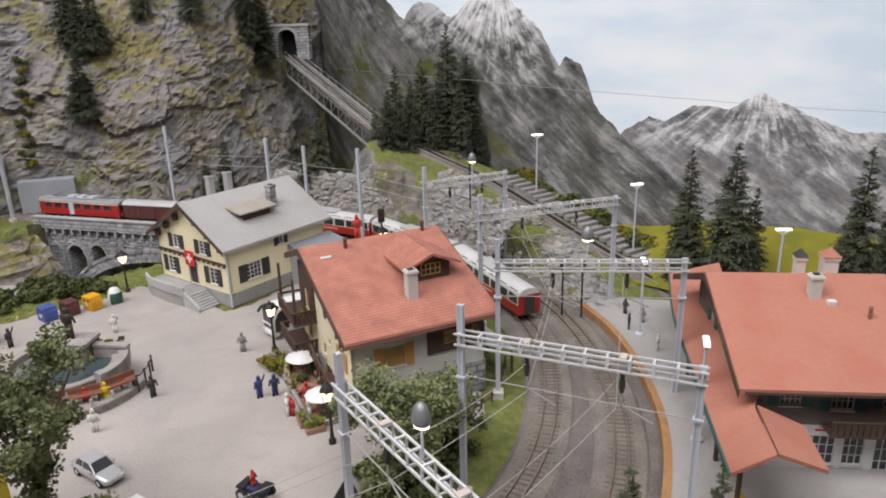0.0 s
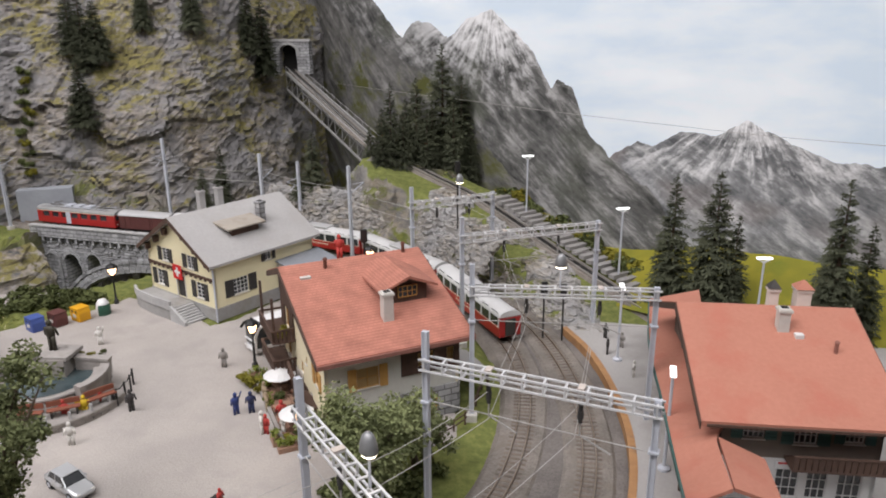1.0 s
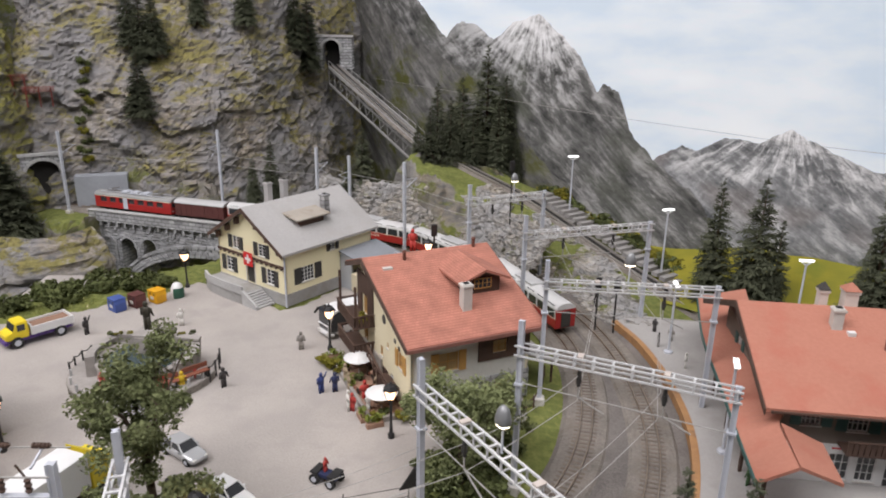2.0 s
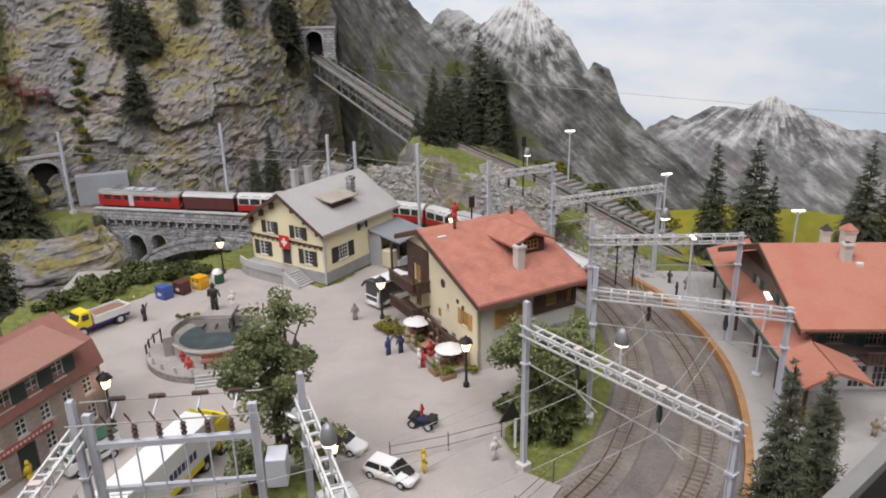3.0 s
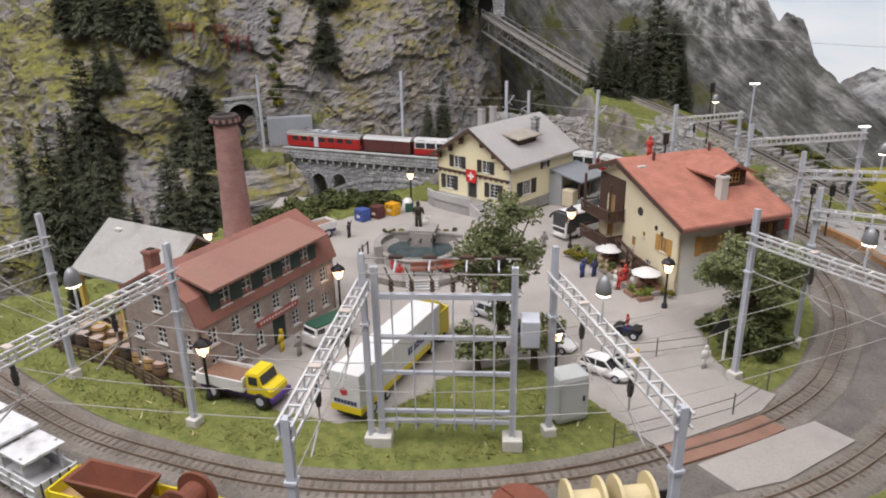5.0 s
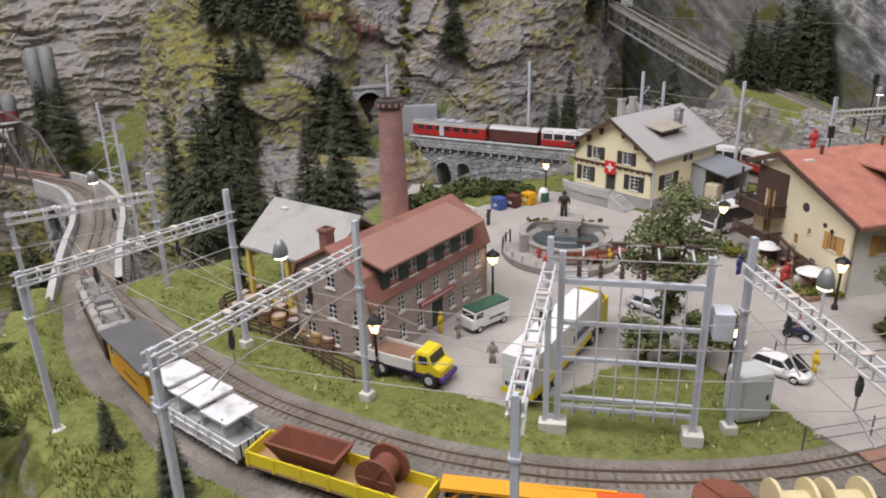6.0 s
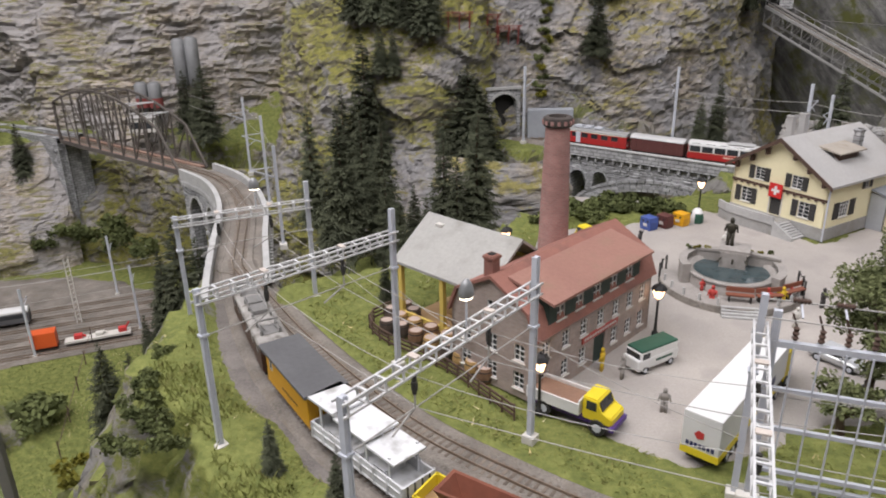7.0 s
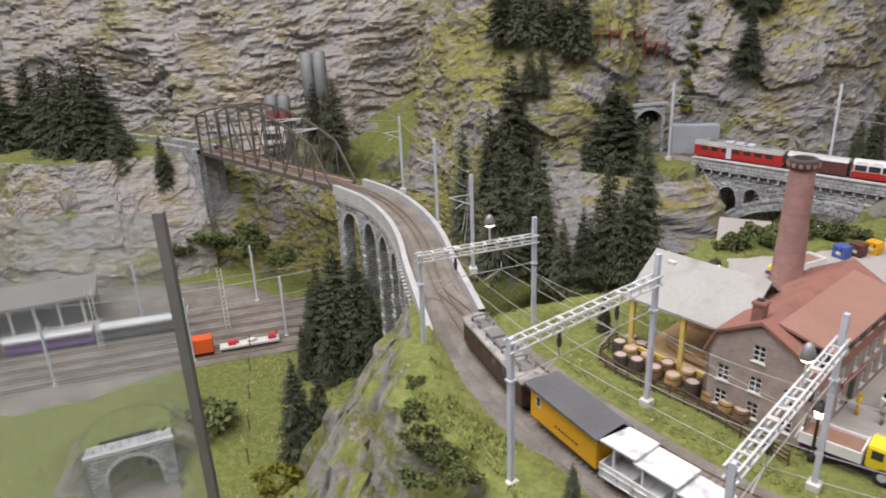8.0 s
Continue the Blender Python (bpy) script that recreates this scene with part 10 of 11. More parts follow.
def coach_bus():
    t = thing("touring_coach", 15.5, 100.6, 0.03, 217, "white touring coach with dark wraparound windows", "bus")
    b = B()
    rbx(b, -6.5, -1.5, 0.5, 5.7, 1.5, 4.05, 0.4)
    part("body", b, M_CAR_WHITE, t)
    b = B()
    rbx(b, 4.4, -1.54, 0.95, 6.62, 1.54, 3.98, 0.42)
    part("windscreen", b, M_GLASS_DARK, t)
    b = B()
    rbx(b, 5.9, -1.5, 0.42, 6.8, 1.5, 1.0, 0.25)
    part("bumper", b, M_CAR_WHITE, t)
    b = B()
    for e in (1,):
        bow = [(4.5, 4.0), (5.4, 3.95), (6.2, 3.55), (6.66, 2.6), (6.72, 1.5), (6.7, 0.9)]
        for (xa, za), (xb, zb) in zip(bow, bow[1:]):
            bar(b, (xa, e * 1.45, za), (xb, e * 1.45, zb), 0.22, 0.3)
    bar(b, (6.66, -1.3, 1.85), (6.66, 1.4, 1.85), 0.16, 0.14)
    part("front_trim", b, M_CAR_WHITE, t, "curved white pillar and trim round the windscreen")
    b = B()
    for e in (-1, 1):
        rbx(b, 6.6, e * 1.1 - 0.25, 0.75, 6.86, e * 1.1 + 0.25, 1.0, 0.08)
    part("headlights", b, M_SILL, t)
    for e in (-1, 1):
        b = B()
        bx(b, -6.2, e * 1.5 - 0.02, 1.7, 4.7, e * 1.5 + 0.02, 3.75)
        part("side_window", b, M_GLASS_DARK, t)
        b = B()
        bar(b, (6.5, e * 1.5, 3.7), (7.0, e * 1.7, 3.0), 0.12, 0.3)
        part("mirror", b, M_IRON, t)
    b = B()
    rbx(b, -3.0, -1.0, 4.03, 1.0, 1.0, 4.25, 0.1)
    part("roof_unit", b, M_GLASS_DARK, t)
    wheels(t, (-3.6, 4.0), 2.9, 0.55)


coach_bus()


def timber_porch():
    t = thing("timber_porch", 18.2, 85.0, 0.03, -68.8, "dark timber porch with a sloping handrail against a grey base wall", "porch")
    b = B()
    bx(b, -6.2, -0.4, 0, 0.4, 0.1, 2.9)
    part("base_wall", b, mat("brown_grey_plaster", (0.40, 0.37, 0.335), (0.30, 0.275, 0.25), 0.9, grain=200, stain=(0.24, 0.21, 0.19), stain_scale=18), t, "weathered grey-brown base wall")
    b = B()
    bx(b, 0.6, -0.3, 0, 2.2, -0.15, 2.3)
    part("door", b, M_BROWN, t)
    for k in range(9):
        b = B()
        bx(b, 1.9 + 0.42 * k, -1.45 + 0.03 * (k % 2), 0, 2.28 + 0.42 * k, -1.3, 2.0 + 0.05 * (k % 3))
        part("board", b, M_BROWN, t)
    for x, h in ((-1.6, 3.9), (0.6, 3.3), (1.9, 2.9), (5.6, 2.5)):
        b = B()
        bx(b, x, -1.5, 0, x + 0.24, -1.24, h)
        part("post", b, M_BROWN, t)
    b = B()
    bar(b, (-1.6, -1.38, 3.9), (2.0, -1.38, 2.9), 0.22, 0.3)
    bar(b, (2.0, -1.38, 2.9), (5.8, -1.38, 2.5), 0.22, 0.3)
    bar(b, (-1.6, -1.38, 2.9), (2.0, -1.38, 2.0), 0.16, 0.2)
    part("handrail", b, M_BROWN, t)
    b = B()
    bx(b, 1.9, -1.3, 1.9, 5.8, -0.1, 2.05)
    part("deck", b, M_BROWN, t)


timber_porch()


def quad():
    t = thing("quad_bike", 13.7, 66.5, 0.03, 150, "dark blue four-wheeled buggy standing on the square", "quad bike")
    b = B()
    rbx(b, -1.2, -0.5, 0.6, 1.2, 0.5, 1.1, 0.12)
    part("body", b, FIGM["navy"], t)
    b = B()
    rbx(b, -1.35, -0.75, 1.05, -0.5, 0.75, 1.25, 0.06)
    rbx(b, 0.55, -0.75, 1.0, 1.35, 0.75, 1.2, 0.06)
    part("mudguard", b, M_IRON, t)
    b = B()
    bar(b, (0.5, 0, 1.1), (0.3, 0, 1.6), 0.1)
    bar(b, (0.3, -0.5, 1.6), (0.3, 0.5, 1.6), 0.1)
    part("handlebar", b, M_IRON, t)
    wheels(t, (-0.85, 0.85), 1.7, 0.5)
    figure(13.6, 66.55, 60, FIGM["red"], "small red figurine seated on the buggy", 1.7, 0.9)


quad()


def recycling(x, y, rz, material, label, name="recycling_bin", round_top=False):
    t = thing(name, x, y, 0.03, rz, label, "recycling bin", "recycling bins")
    t.matrix_world = t.matrix_world @ Matrix.Diagonal((0.88, 0.88, 0.88, 1))
    if round_top:
        revolve("shell", [(0.95, 0), (1.05, 0.9), (0.95, 1.8), (0.6, 2.4), (0.05, 2.6)], material, t, n=18)
        b = B()
        lathe(b, [(1.07, 0.02), (1.12, 0.9), (1.0, 1.75)], 9, a0=-PI / 2, a1=PI / 2)
        part("green_half", b, M_DARK_GREEN, t)
        b = B()
        cyl(b, (-0.75, -0.5, 1.7), (-0.86, -0.58, 1.72), 0.2, n=12)
        part("slot", b, M_IRON, t)
        return
    b = B()
    upright(b, [(-1.15, 0), (1.15, 0), (1.25, 1.5), (1.0, 2.1), (-1.0, 2.1), (-1.25, 1.5)], -0.95, 0.95)
    bmesh.ops.bevel(b, geom=b.edges[:], offset=0.1, segments=2, affect="EDGES")
    part("body", b, material, t)
    b = B()
    rbx(b, -1.1, -1.0, 1.95, 1.1, 1.0, 2.2, 0.08)
    part("lid", b, material, t)
    b = B()
    bx(b, -0.4, -1.01, 0.7, 0.4, -0.96, 1.2)
    part("plate", b, M_SILL, t)
    b = B()
    for e in (-0.5, 0.5):
        cyl(b, (e, -0.98, 1.6), (e, -0.9, 1.6), 0.2, n=10)
    part("slot", b, M_IRON, t)


recycling(-19.6, 106.0, -40, M_BLUE, "blue paper recycling bin beside the lawn")
recycling(-17.4, 107.5, -36, M_VAN_BROWN, "brown recycling bin beside the lawn")
recycling(-15.1, 109.1, -36, M_YELLOW, "yellow recycling bin beside the lawn")
recycling(-12.8, 110.9, -20, M_WHITE, "white and green bottle bank beside the lawn", "bottle_bank", True)

# ---- terrace before the guest house ----
M_TERRACE = mat("terrace_boards", (0.33, 0.20, 0.14), (0.24, 0.145, 0.10), 0.8, grain=110, bump=0.3)
tr_ = thing("terrace_deck", 17.0, 83.0, 0.0, 111, "brown boarded cafe terrace with a stone edge", "terrace")
for k in range(11):
    b = B()
    bx(b, -6.4, -1.9 + k * 0.36, 0.05, 6.6, -1.58 + k * 0.36, 0.35)
    part("board", b, M_TERRACE, tr_)
b = B()
bx(b, -6.7, 2.15, 0, 6.8, 2.5, 0.6)
bx(b, -6.9, -2.0, 0, -6.5, 2.4, 0.6)
part("kerb", b, M_STONE_WARM, tr_)


def parasol(x, y):
    t = thing("parasol", x, y, 0.35, 0, "white round cafe parasol over a table", "parasol", "parasols")
    b = B()
    cyl(b, (0, 0, 0), (0, 0, 2.7), 0.07, n=8)
    part("pole", b, M_SILL, t)
    b = B()
    r = [(1.75, 2.0), (1.7, 1.98), (0.9, 2.45), (0.02, 2.75)]
    rings = lathe(b, r, 12)
    part("canopy", b, M_WHITE, t, "white fabric canopy")
    b = B()
    lathe(b, [(0.01, 1.02), (0.8, 1.02), (0.8, 0.95), (0.01, 0.95)], 14)
    part("table", b, M_TERRACE, t)


parasol(15.3, 86.3)
parasol(18.2, 78.2)


def planter(x, y, rz, seed):
    t = thing("planter", x, y, 0.03, rz, "wooden planter box full of bright green plants", "planter", "planters")
    b = B()
    rbx(b, -0.9, -0.35, 0, 0.9, 0.35, 0.55, 0.05)
    part("box", b, M_TERRACE, t)
    rnd = random.Random(seed)
    b = B()
    leaf_cloud(b, [(Vector((rnd.uniform(-0.8, 0.8), rnd.uniform(-0.2, 0.2), rnd.uniform(0.6, 1.3))), 0.4) for _ in range(5)], 160, 0.16, rnd, 1)
    part("plants", b, mat("terrace_plants", (0.24, 0.27, 0.05), (0.11, 0.15, 0.03), 0.8, bump=0), t)


for k, (x, y, rz) in enumerate(((12.6, 89.2, 40), (13.4, 87.0, 110), (14.6, 83.4, 110), (16.2, 76.9, 110), (17.6, 75.4, 20), (12.0, 90.6, 20))):
    planter(x, y, rz, 60 + k)
for x, y, rz in ((16.6, 88.6, 20), (17.6, 85.0, 25), (16.2, 81.8, 30), (19.6, 80.6, 20)):
    t = thing("cafe_table", x, y, 0.35, rz, "brown wooden cafe table with two benches", "table", "cafe tables")
    b = B()
    bx(b, -0.9, -0.4, 0.85, 0.9, 0.4, 0.95)
    part("tabletop", b, M_TERRACE, t)
    for e in (-0.75, 0.65):
        b = B()
        bx(b, e, -0.3, 0, e + 0.1, 0.3, 0.85)
        part("leg", b, M_IRON, t)
    for e in (-0.85, 0.6):
        b = B()
        bx(b, -0.9, e, 0.4, 0.9, e + 0.28, 0.5)
        part("seat", b, M_BENCH, t)

# ---- switching frame with insulators, cabinet, fences ----
def switch_frame():
    t = thing("switch_frame", 0.5, 47.8, 0, 178, "tall grey steel switching frame with insulators and rods", "switchgear")
    d = 11.4
    for x in (0, d - 0.9):
        b = B()
        mast_mesh(b, x, 0, 15.4, 0.5)
        m = part("post", b, M_ZINC, t)
        b = B()
        rbx(b, x - 0.8, -0.8, -0.3, x + 0.8, 0.8, 0.8, 0.1)
        part("footing", b, M_SILL, m)
    for z, w in ((12.8, 0.42), (9.4, 0.3), (6.3, 0.3), (2.8, 0.3), (1.9, 0.3)):
        b = B()
        bx(b, 0, -w / 2, z, d - 0.9, w / 2, z + w)
        part("crossbar", b, M_ZINC, t)
    for k in range(6):
        x = 1.5 + k * 1.55
        b = B()
        cyl(b, (x, 0.28, 1.4), (x, 0.28, 12.9), 0.065, n=6)
        part("rod", b, M_ZINC, t)
        b = B()
        bx(b, x - 0.2, -0.4, 1.3, x + 0.2, -0.2, 2.1)
        part("drive_box", b, M_ZINC, t)
        b = B()
        lathe(b, [(0.14, 0), (0.23, 0.15), (0.13, 0.3), (0.23, 0.5), (0.13, 0.65), (0.21, 0.85), (0.05, 1.0)], 9, (x, 0, 13.4))
        bar(b, (x, 0, 14.3), (x + 0.4, 0.2, 15.4), 0.1)
        part("insulator", b, M_BROWN, t)
    for x in (1.2, 3.6, 6.4, 9.0):
        b = B()
        cyl(b, (x - 0.55, -1.4, 15.62), (x + 0.55, -1.4, 15.62), 0.11, n=9)
        for k in range(5):
            cyl(b, (x - 0.45 + 0.21 * k, -1.4, 15.62), (x - 0.36 + 0.21 * k, -1.4, 15.62), 0.19, n=10)
        ins = part("strain_insulator", b, M_BROWN, t, "ribbed brown insulator")
        b = B()
        bar(b, (x, -1.4, 15.4), (x, 0, 15.0), 0.12)
        part("arm", b, M_ZINC, ins)
    b = B()
    bar(b, (-0.5, -1.4, 15.5), (d, -1.4, 15.5), 0.08)
    bar(b, (-0.5, 1.2, 15.3), (d, 1.2, 15.3), 0.08)
    part("bus_bar", b, M_WIRE, t)
    b = B()
    rbx(b, -1.9, -0.9, 9.2, -0.5, 0.9, 11.4, 0.1)
    part("transformer_box", b, M_ZINC, t)


switch_frame()
t = thing("control_cabinet", 5.4, 51.9, 0, 20, "pale grey rounded control cabinet on the grass", "cabinet")
b = B()
rbx(b, -1.5, -1.2, 0, 1.5, 1.2, 4.4, 0.45)
part("body", b, M_CABINET, t)
b = B()
bx(b, -1.2, -1.22, 0.5, 1.2, -1.205, 3.8)
part("door", b, M_CABINET, t)
b = B()
bx(b, 0.8, -1.27, 2.0, 1.0, -1.22, 2.5)
part("handle", b, M_IRON, t)


def fence(name, pts, h, n_rail, material, label, post_gap=2.2, z=0.0, w=0.16):
    line = smooth_line(pts, post_gap) if len(pts) > 2 else np.array([np.array(pts[0]) + (np.array(pts[1]) - np.array(pts[0])) * f for f in np.linspace(0, 1, max(2, int(math.dist(*pts) / post_gap) + 1))])
    t = thing(name, 0, 0, 0, 0, label, "fence", "fences")
    for x, y in line:
        b = B()
        bx(b, x - w / 2, y - w / 2, z - 0.3, x + w / 2, y + w / 2, z + h)
        part("post", b, material, t)
    for k in range(n_rail):
        zz = z + h * (k + 0.7) / (n_rail + 0.1)
        for p, q in zip(line[:-1], line[1:]):
            b = B()
            bar(b, (p[0], p[1], zz), (q[0], q[1], zz), 0.05 if w < 0.11 else 0.1 if n_rail < 3 else 0.12, 0.05 if w < 0.11 else 0.1 if n_rail < 3 else 0.22)
            part("rail", b, material, t)


M_FENCE_GREY = mat("dull_fence_wire", (0.16, 0.15, 0.14), (0.10, 0.095, 0.09), 0.6, 0.2, bump=0.02)
M_FENCE_DARK = mat("dark_fence_wood", (0.12, 0.075, 0.055), (0.075, 0.048, 0.038), 0.8, grain=110)
fence("timber_fence", [(-46.2, 70.3), (-47.6, 66.4), (-44.6, 62.9), (-37.2, 59.6), (-31.8, 55.7), (-28.4, 53.2)], 1.5, 3, M_FENCE_DARK, "dark brown timber fence round the barrel yard", 1.6)
fence("wire_fence", [(10.0, 61.2), (15.5, 62.0), (21.0, 63.4)], 2.1, 2, M_FENCE_GREY, "thin dark wire fence across the square", 5.2, w=0.1)
fence("wire_fence", [(8.6, 47.6), (14.0, 49.6), (20.1, 52.4), (24.0, 56.0)], 2.1, 2, M_FENCE_GREY, "thin dark wire fence along the level crossing", 5.4, w=0.1)
fence("timber_fence", [(30.5, 75.5), (34.8, 79.5), (37.0, 86)], 1.2, 2, M_FENCE_DARK, "dark timber fence beside the line", 1.8)
fence("timber_fence", [(14.0, 121.5), (18.6, 116.5), (21.5, 108.0)], 1.3, 2, M_FENCE_DARK, "dark timber fence behind the houses", 1.8)

# barrel yard under the shed
M_BARREL = [mat("barrel_wood_" + k, c, None, 0.75, grain=120) for k, c in (("brown", (0.24, 0.14, 0.085)), ("ochre", (0.50, 0.32, 0.13)), ("dark", (0.11, 0.08, 0.065)))]
M_BARREL_HEAD = mat("pale_barrel_head", (0.44, 0.35, 0.30), (0.33, 0.25, 0.21), 0.8, grain=90)
rb = random.Random(5)
pts = [(-45.6, 68.0), (-44.2, 66.8), (-45.0, 65.0), (-43.2, 64.6), (-42.2, 66.0), (-41.2, 63.6), (-40.0, 65.0), (-39.2, 62.6), (-37.8, 64.0), (-37.2, 61.8), (-35.6, 63.0), (-35.4, 60.6), (-33.8, 59.4), (-44.6, 69.6), (-43.2, 68.4), (-32.4, 58.4)]
for x, y in pts:
    b = B()
    lathe(b, [(0.02, 0.0), (0.72, 0.0), (0.84, 0.5), (0.86, 0.8), (0.83, 1.15), (0.74, 1.6), (0.66, 1.6), (0.64, 1.5), (0.02, 1.5)], 14)
    o = solo("barrel", b, rb.choice(M_BARREL), x, y, 0.02, rb.uniform(0, 90), "upright wooden barrel in the shed yard", "barrel", "barrels", smooth=False)
    b = B()
    for z in (0.35, 1.2):
        lathe(b, [(0.84, z), (0.87, z + 0.06), (0.84, z + 0.12)], 14)
    part("hoop", b, M_IRON, o)
    b = B()
    lathe(b, [(0.64, 1.52), (0.02, 1.54)], 14)
    part("barrel_head", b, M_BARREL_HEAD, o, "pale weathered barrel head")
for k in range(7):
    b = B()
    cyl(b, (-2.6, 0, 0), (2.6, 0, 0), 0.42, n=10)
    q = (-38.2 + 0.62 * (k % 4), 69.4 - 0.75 * (k % 4), 0.7 + 0.75 * (k // 4))
    solo("log", b, M_WOOD, q[0], q[1], q[2], 150, "sawn timber log stacked under the shed roof", "log", "logs")

# concrete block and barriers by the rock wall
b = B()
rbx(b, -5.2, -1.4, -0.4, 5.2, 1.4, 6.4, 0.15)
t = solo("concrete_block", b, mat("blue_grey_concrete", (0.33, 0.35, 0.38), (0.27, 0.285, 0.31), 0.7, grain=150), -44.8, 165.6, 0, 16, "plain blue-grey concrete block beside the line", "block")
M_RUSTRED = mat("rust_red_barrier", (0.26, 0.06, 0.045), (0.19, 0.045, 0.035), 0.7)
for x, y, z, rz in ((-63.4, 159.5, 26.6, 20), (-59.4, 166.6, 25.6, 20), (-54.6, 174.0, 23.2, 25)):
    t = thing("avalanche_barrier", x, on_wall(x, z) - 1.4, z, rz, "rust-red steel avalanche barrier on the rock", "barrier", "avalanche barriers")
    for e in (-2.4, 0, 2.2):
        b = B()
        bar(b, (e, 0.6, -2.6), (e, -0.4, 1.6), 0.22)
        bar(b, (e, 2.4, -1.2), (e, -0.2, 1.3), 0.2)
        part("strut", b, M_RUSTRED, t)
    for k in range(5):
        b = B()
        bar(b, (-3.0, 1.6 - 0.55 * k, 0.2 + 0.34 * k), (2.9, 1.6 - 0.55 * k, 0.2 + 0.34 * k), 0.3, 0.12)
        part("slat", b, M_RUSTRED, t)

# signals by the line, sign triangle
for x, y, z, h in ((46.2, 98.5, 0, 6.2), (48.4, 97.5, 0, 6.2), (24.3, 96.8, 6, 8.0), (37.0, 118.2, 9, 8.8), (31.9, 109, 0, 6)):
    t = thing("railway_signal", x, y, z, 190, "black colour-light railway signal on a post", "signal", "signals")
    b = B()
    cyl(b, (0, 0, 0), (0, 0, h), 0.12, n=8)
    part("post", b, M_IRON, t)
    b = B()
    rbx(b, -0.4, -0.2, h - 0.3, 0.4, 0.2, h + 1.3, 0.15)
    hd = part("signal_head", b, M_IRON, t)
    for k in range(2):
        b = B()
        cyl(b, (0, -0.22, h + 0.15 + 0.7 * k), (0, -0.32, h + 0.15 + 0.7 * k), 0.2, n=10)
        part("lens", b, M_GLASS_DARK, hd)
t = thing("warning_sign", 21.4, 61.4, 0, 10, "dark triangular warning sign with a white post", "sign")
b = B()
cyl(b, (0.5, 0, 0), (0.5, 0, 3.2), 0.14, n=8)
part("post", b, M_WHITE, t)
b = B()
upright(b, [(-1.2, 3.0), (0.9, 3.3), (0.2, 5.2)], -0.08, 0.08)
part("plate", b, M_IRON, t)
# ---- lower yard seen past the viaduct ----
qx2, qy2 = np.meshgrid(np.arange(-300, -112, 1.5), np.arange(58, 150, 1.5))
qd2 = inside_distance(qx2, qy2, LOWYARD) + 1.2 * fbm(qx2 * 0.2, qy2 * 0.2, 0.0, 3, 6)
sheet("yard_gravel", np.stack([qx2, qy2, -42.55 + 0.06 * fbm(qx2, qy2, 0.0, 2, 6) - 2.5 * smoothstep(0.3, -1.5, qd2)], -1), M_BALLAST, "grey-brown gravel of the lower railway yard", "gravel")
YD = np.array([math.cos(radians(39)), math.sin(radians(39))])
YN = np.array([-YD[1], YD[0]])
base_pt = np.array([-150.0, 108.0])
for k, bend in enumerate((0, 4.6, 9.2, 14.2, 19.5, 24.5)):
    p = [base_pt + YD * s + YN * (bend - 2 + (0.0009 * (s + 20) ** 2 if s < -20 else 0) * (-1 if k < 3 else -1)) for s in (-110, -70, -40, -10, 15, 38)]
    track("yard_track", [(q[0], q[1], -42.2) for q in p], -42.2, "straight siding in the lower yard", 2.2, k < 3)


def yard_pose(s, n, z=-42.1, turn=0):
    q = base_pt + YD * s + YN * n
    return at(q[0], q[1], z, 39 + turn)


t = thing("service_trolley", 0, 0, 0, 0, "bright orange box trolley on the siding", "railway trolley")
t.matrix_world = yard_pose(2, 0.2)
b = B()
rbx(b, -2.6, -1.5, 0.8, 2.6, 1.5, 4.4, 0.1)
part("box", b, M_ORANGE, t)
b = B()
bx(b, -2.6, -1.2, 0.2, 2.6, 1.2, 0.8)
part("underframe", b, M_UNDER, t)
t = thing("flat_trolley", 0, 0, 0, 0, "pale flat work trolley with red machinery", "railway trolley")
t.matrix_world = yard_pose(13, 0.4)
b = B()
bx(b, -7, -1.3, 0.6, 7, 1.3, 1.1)
part("floor", b, M_SILL, t)
for x, m in ((-4, M_SIGN_RED), (0.5, M_SILL), (5.4, M_SIGN_RED)):
    b = B()
    rbx(b, x - 1.0, -0.7, 1.1, x + 0.8, 0.7, 1.9 + 0.3 * abs(x - 0.5) / 5, 0.2)
    bar(b, (x + 0.6, 0, 1.8), (x + 1.5, 0, 1.4 if x < 5 else 3.2), 0.35)
    part("machine", b, m, t)
for k, (s, m, c, lab) in enumerate(((-13, M_ROOF_WHITE, M_DARK_GREY, "grey express coach with white roof in the lower yard"), (-34, M_ROOF_SILVER, mat("violet_coach_paint", (0.22, 0.08, 0.36), None, 0.4), "violet express coach in the lower yard"), (-55, M_ROOF_WHITE, M_RED, "red and white express coach in the lower yard"), (-76, M_ROOF_SILVER, M_RED, "red express coach with silver roof in the lower yard"))):
    t = thing("express_coach", 0, 0, 0, 0, lab, "railway coach", "coaches of the lower train")
    t.matrix_world = yard_pose(s, 16.6 - 0.0009 * max(0, -s - 20) ** 2)
    b = B()
    rbx(b, -10, -1.6, 0.8, 10, 1.6, 3.6, 0.15)
    part("body", b, c, t)
    b = B()
    bx(b, -9.5, -1.63, 2.1, 9.5, 1.63, 3.1)
    part("window_band", b, M_GLASS_DARK, t)
    b = B()
    shell(b, 20, 3.2, 0.2, 3.6, 0.8)
    part("roof", b, m, t)
    bogies(t, 18)
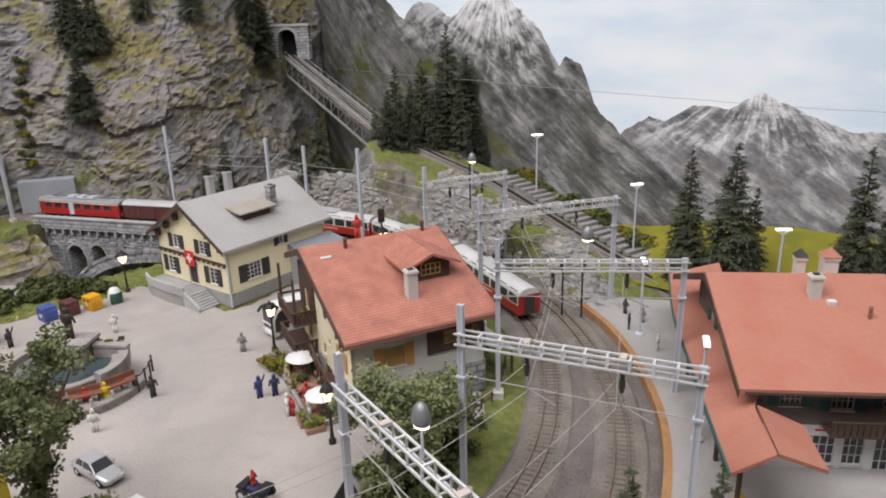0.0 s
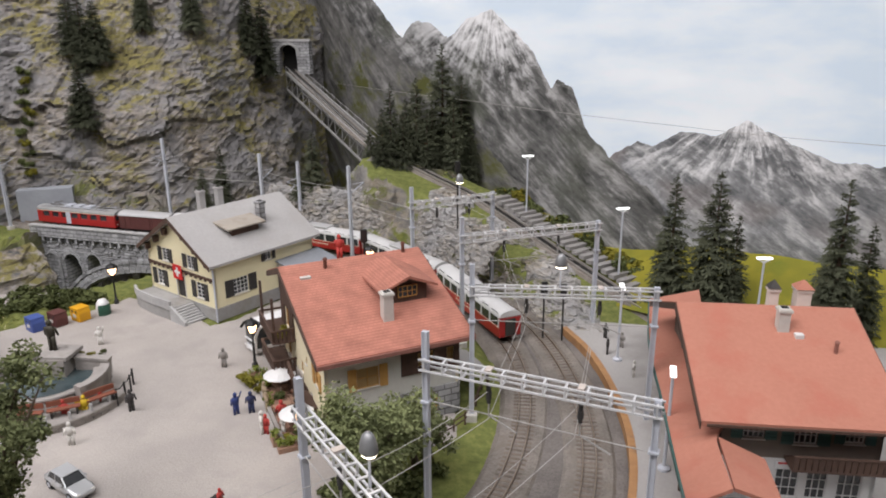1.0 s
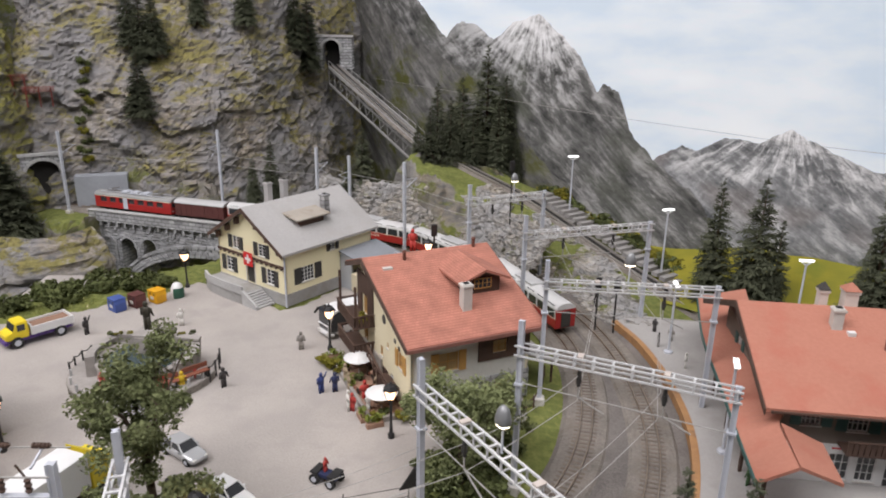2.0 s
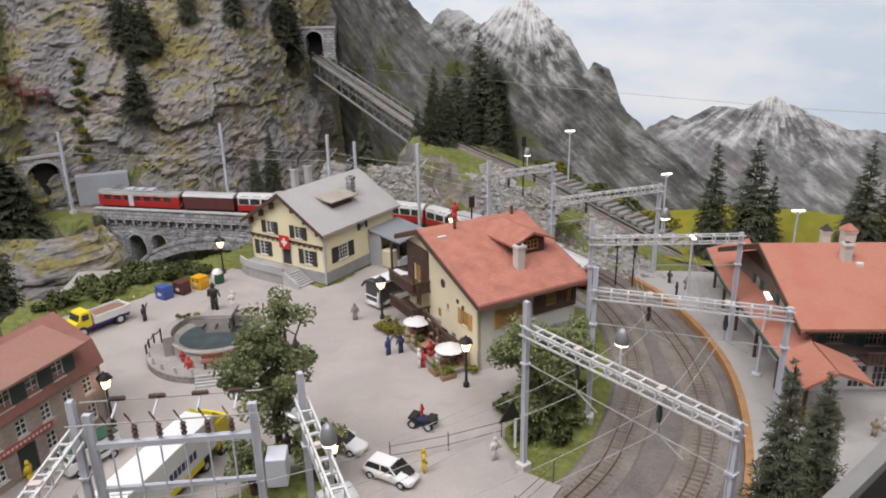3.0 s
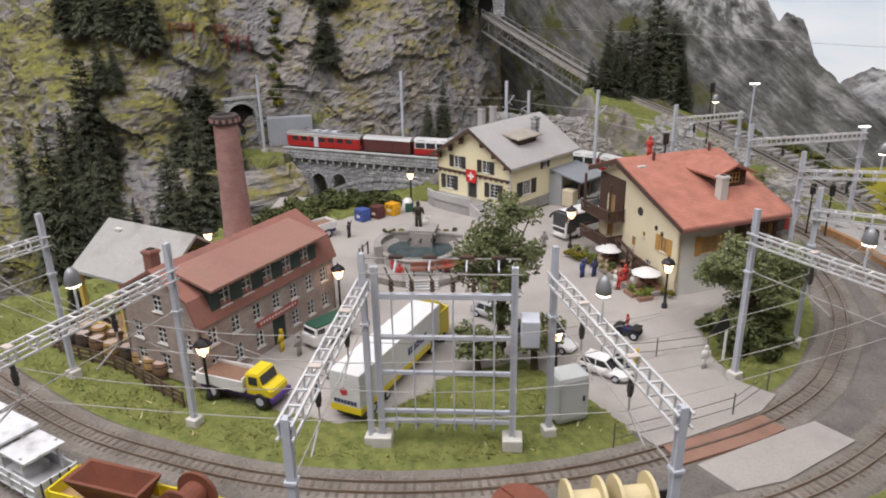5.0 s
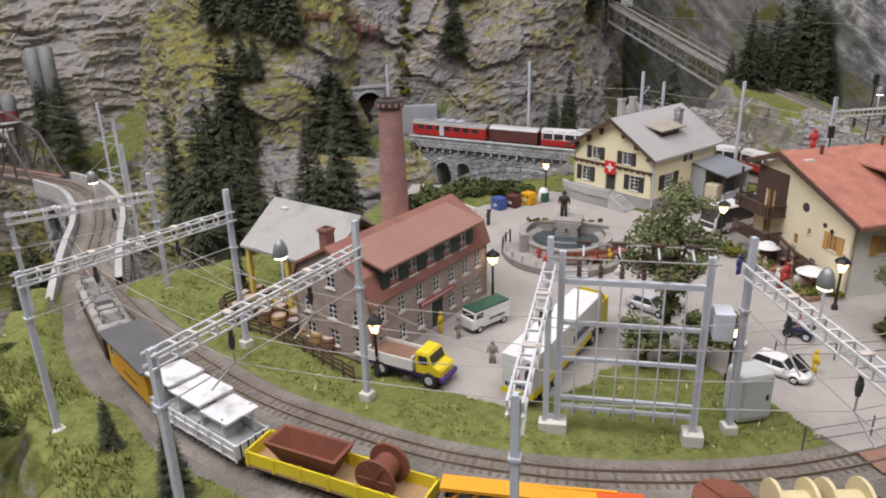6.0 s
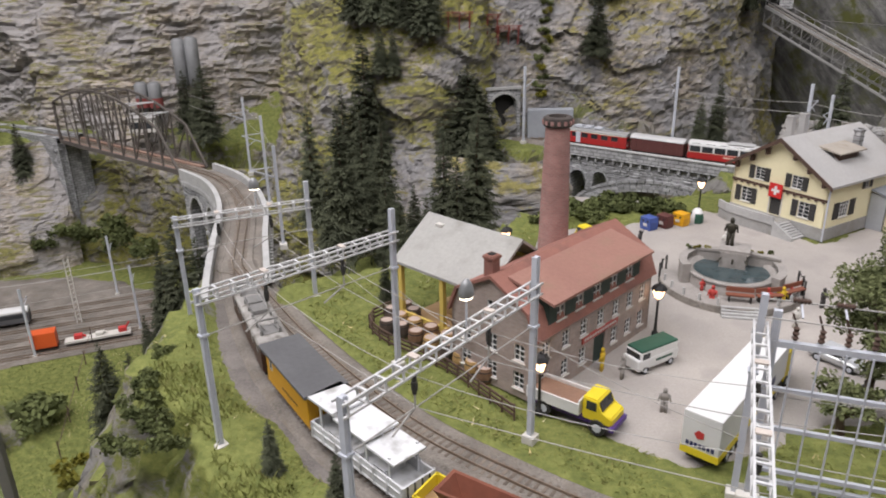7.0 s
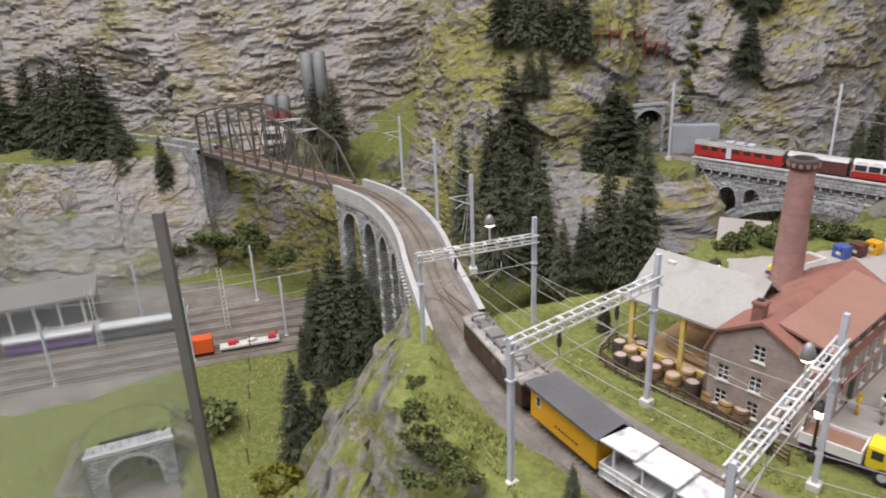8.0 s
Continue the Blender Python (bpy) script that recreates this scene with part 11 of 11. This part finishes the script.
# long platform building with a flat grey roof
t = thing("platform_hall", 0, 0, 0, 0, "long platform hall with grey roof and glazed front", "station hall")
t.matrix_world = yard_pose(-66, 24, -42.5, 6)
b = B()
bx(b, -48, -2.0, 8.2, 42, 14, 9.0)
part("roof", b, mat("dull_brown_grey_roof", (0.25, 0.235, 0.22), (0.2, 0.19, 0.18), 0.85, grain=60, stain_scale=5), t)
for k in range(16):
    b = B()
    bx(b, -46 + k * 5.6, -0.6, 0, -45.4 + k * 5.6, 0, 8.2)
    part("pillar", b, M_SILL, t)
b = B()
bx(b, -47, 0.2, 0.4, 41, 0.4, 8.2)
part("glazing", b, M_GLASS_DARK, t)
b = B()
bx(b, -48, -3.4, 0, 42, 0.2, 1.0)
part("platform_slab", b, M_PLATFORM, t)
b = B()
bx(b, -47, 13, 0, 41, 13.6, 8.2)
part("back_wall", b, M_STONE, t)
for s, n in ((0, -2.2), (22, 2.6), (-30, -2.4), (-14, 27), (16, 27), (-46, 11.8)):
    q = base_pt + YD * s + YN * n
    single_mast(q[0], q[1], -42.5, 16.5, 120)
for s in (-22, 8):
    q = base_pt + YD * s + YN * 11.6
    t = thing("yard_gantry", 0, 0, 0, 0, "tall pale lattice yard mast with wires", "mast", "yard masts")
    t.matrix_world = at(q[0], q[1], -42.4, 39)
    for e in (-0.5, 0.5):
        b = B()
        bar(b, (e, 0, 0), (e, 0, 17), 0.22)
        part("leg", b, M_SILL, t)
    for k in range(14):
        b = B()
        bar(b, (-0.5, 0, 1 + 1.15 * k), (0.5, 0, 1.6 + 1.15 * k), 0.14)
        part("lacing_bar", b, M_SILL, t)
for n, z in ((0, -31), (4.6, -31), (14, -30), (19, -30), (9, -28)):
    a, c = base_pt + YD * -100 + YN * n, base_pt + YD * 36 + YN * n
    wire("yard_wire", [(a[0], a[1], z), ((a[0] + c[0]) / 2, (a[1] + c[1]) / 2, z), (c[0], c[1], z)], 0.06, "thin grey wire over the lower yard", 1.2)
portal("tunnel_portal_3", -129.5, 68.5, -48.3, 46, 4.6, 8.6, "grey stone portal in the lower meadow", 4, 2.6)
fence("wire_fence", [(-132.0, 107.0), (-119.8, 90.3), (-107.2, 73.1)], 3.0, 1, M_FENCE_DARK, "thin dark fence across the lower meadow", 9, -36, 0.14)

# steel trough bridge leading to the lower tunnel
lb = tagged(new("trough_bridge"), "weathered steel lattice bridge before the lower tunnel", "bridge", "", "structure")
for o in (-3.2, 3.2):
    p0, p1 = Vector((-126.0 + o * 0.7, 65.2 + o * 0.7, -48.0)), Vector((-104.0 + o * 0.7, 43.6 + o * 0.7, -48.0))
    for z in (0.4, 3.4):
        b = B()
        bar(b, p0 + Vector((0, 0, z)), p1 + Vector((0, 0, z)), 0.4, 0.4)
        part("chord", b, M_WHITEMETAL, lb)
    for k in range(9):
        q0, q1 = p0.lerp(p1, k / 9), p0.lerp(p1, (k + 1) / 9)
        for za, zb in ((0.4, 3.4), (3.4, 0.4)):
            b = B()
            bar(b, q0 + Vector((0, 0, za)), q1 + Vector((0, 0, zb)), 0.24)
            part("diagonal", b, M_WHITEMETAL, lb)
b = B()
bar(b, (-126.0, 65.2, -47.8), (-104.0, 43.6, -47.8), 6.0, 0.5)
part("deck", b, M_DECK_RUST, lb)

# clear guard pane of the layout with its steel post
t = thing("guard_pane", -106.0, 62.6, 0, 202, "clear acrylic guard pane with grey edge post", "guard pane")
b = B()
bx(b, 0.6, -0.15, -43, 70, 0.15, 13.0)
pn = part("pane", b, clear("acrylic"), t)
pn.visible_shadow = False
b = B()
rbx(b, -0.9, -0.6, -43, 0.6, 0.6, 13.2, 0.1)
part("edge_post", b, mat("grey_post_steel", (0.19, 0.185, 0.175), (0.15, 0.145, 0.14), 0.5, 0.2), t)
# edge rail of the layout towards the aisle
rl = smooth_line([(27.5, 33.4, 10), (40.4, 41.1, 10), (52, 48.0, 10), (62, 51.6, 10), (95, 54.4, 10)], 1.5)
b = B()
sweep(b, rl, [(-0.35, -0.9), (-0.35, 0.0), (0.75, 0.0), (0.75, -0.9)])
part("trim_layout_edge", b, mat("grey_edge_trim", (0.24, 0.235, 0.225), (0.2, 0.195, 0.19), 0.5), None, "grey edge rail along the front of the layout", kind="structure")["category"] = "trim"
# Added dark sheet: stands in for the dimness seen through a clear pane.
b = B()
sweep(b, rl, [(-0.1, -40.0), (-0.1, -0.92), (0.5, -0.92), (0.5, -40.0)])
part("trim_edge_board", b, mat("pane_shade_black", (0.028, 0.027, 0.027), (0.02, 0.02, 0.02), 0.6), None, "dark board below the edge rail of the layout", kind="structure")["category"] = "trim"

M_SILO = mat("dull_silo_steel", (0.24, 0.245, 0.25), (0.17, 0.172, 0.176), 0.6, 0.2, grain=60, stain=(0.14, 0.14, 0.14), stain_scale=12)
# industry on the far bank: silos and a red-white plant
for x, y, z, h, r in ((-165.8, 193.5, 4.5, 14.0, 2.05), (-161.6, 194.2, 4.5, 14.5, 2.05), (-176, 186, -2, 8.0, 2.0), (-171.8, 187, -2, 8.0, 2.0)):
    t = thing("silo", x, y, z, 0, "dull grey steel silo below the rock face", "silo", "silos")
    revolve("shell", [(0.3, -2), (r, 0.5), (r, h - 0.8), (r * 0.6, h), (0.05, h + 0.1)], M_SILO, t, n=20)
    for k in range(4):
        a = PI / 2 * k + 0.4
        b = B()
        bar(b, (r * 0.8 * math.cos(a), r * 0.8 * math.sin(a), -8), (r * 0.8 * math.cos(a), r * 0.8 * math.sin(a), 0.6), 0.4)
        part("leg", b, M_STEEL, t)
    if h < 12:
        revolve("red_skirt", [(r + 0.06, 0.2), (r + 0.06, 3.2)], mat("dull_red_silo_paint", (0.26, 0.06, 0.055), (0.17, 0.05, 0.045), 0.7), t, n=20)
t = thing("gravel_plant", -172, 180, -8, 20, "white and grey gravel plant building by the track", "plant building")
b = B()
rbx(b, -4, -2, 0, 4, 2, 4.2, 0.1)
part("wall", b, M_SILL, t)
b = B()
bx(b, -4.3, -2.3, 4.2, 4.3, 2.3, 4.6)
part("roof", b, M_ROOF_GREY, t)
b = B()
bx(b, -3, -2.06, 1.2, 3, -2.0, 3.2)
part("glazing", b, M_GLASS_DARK, t)
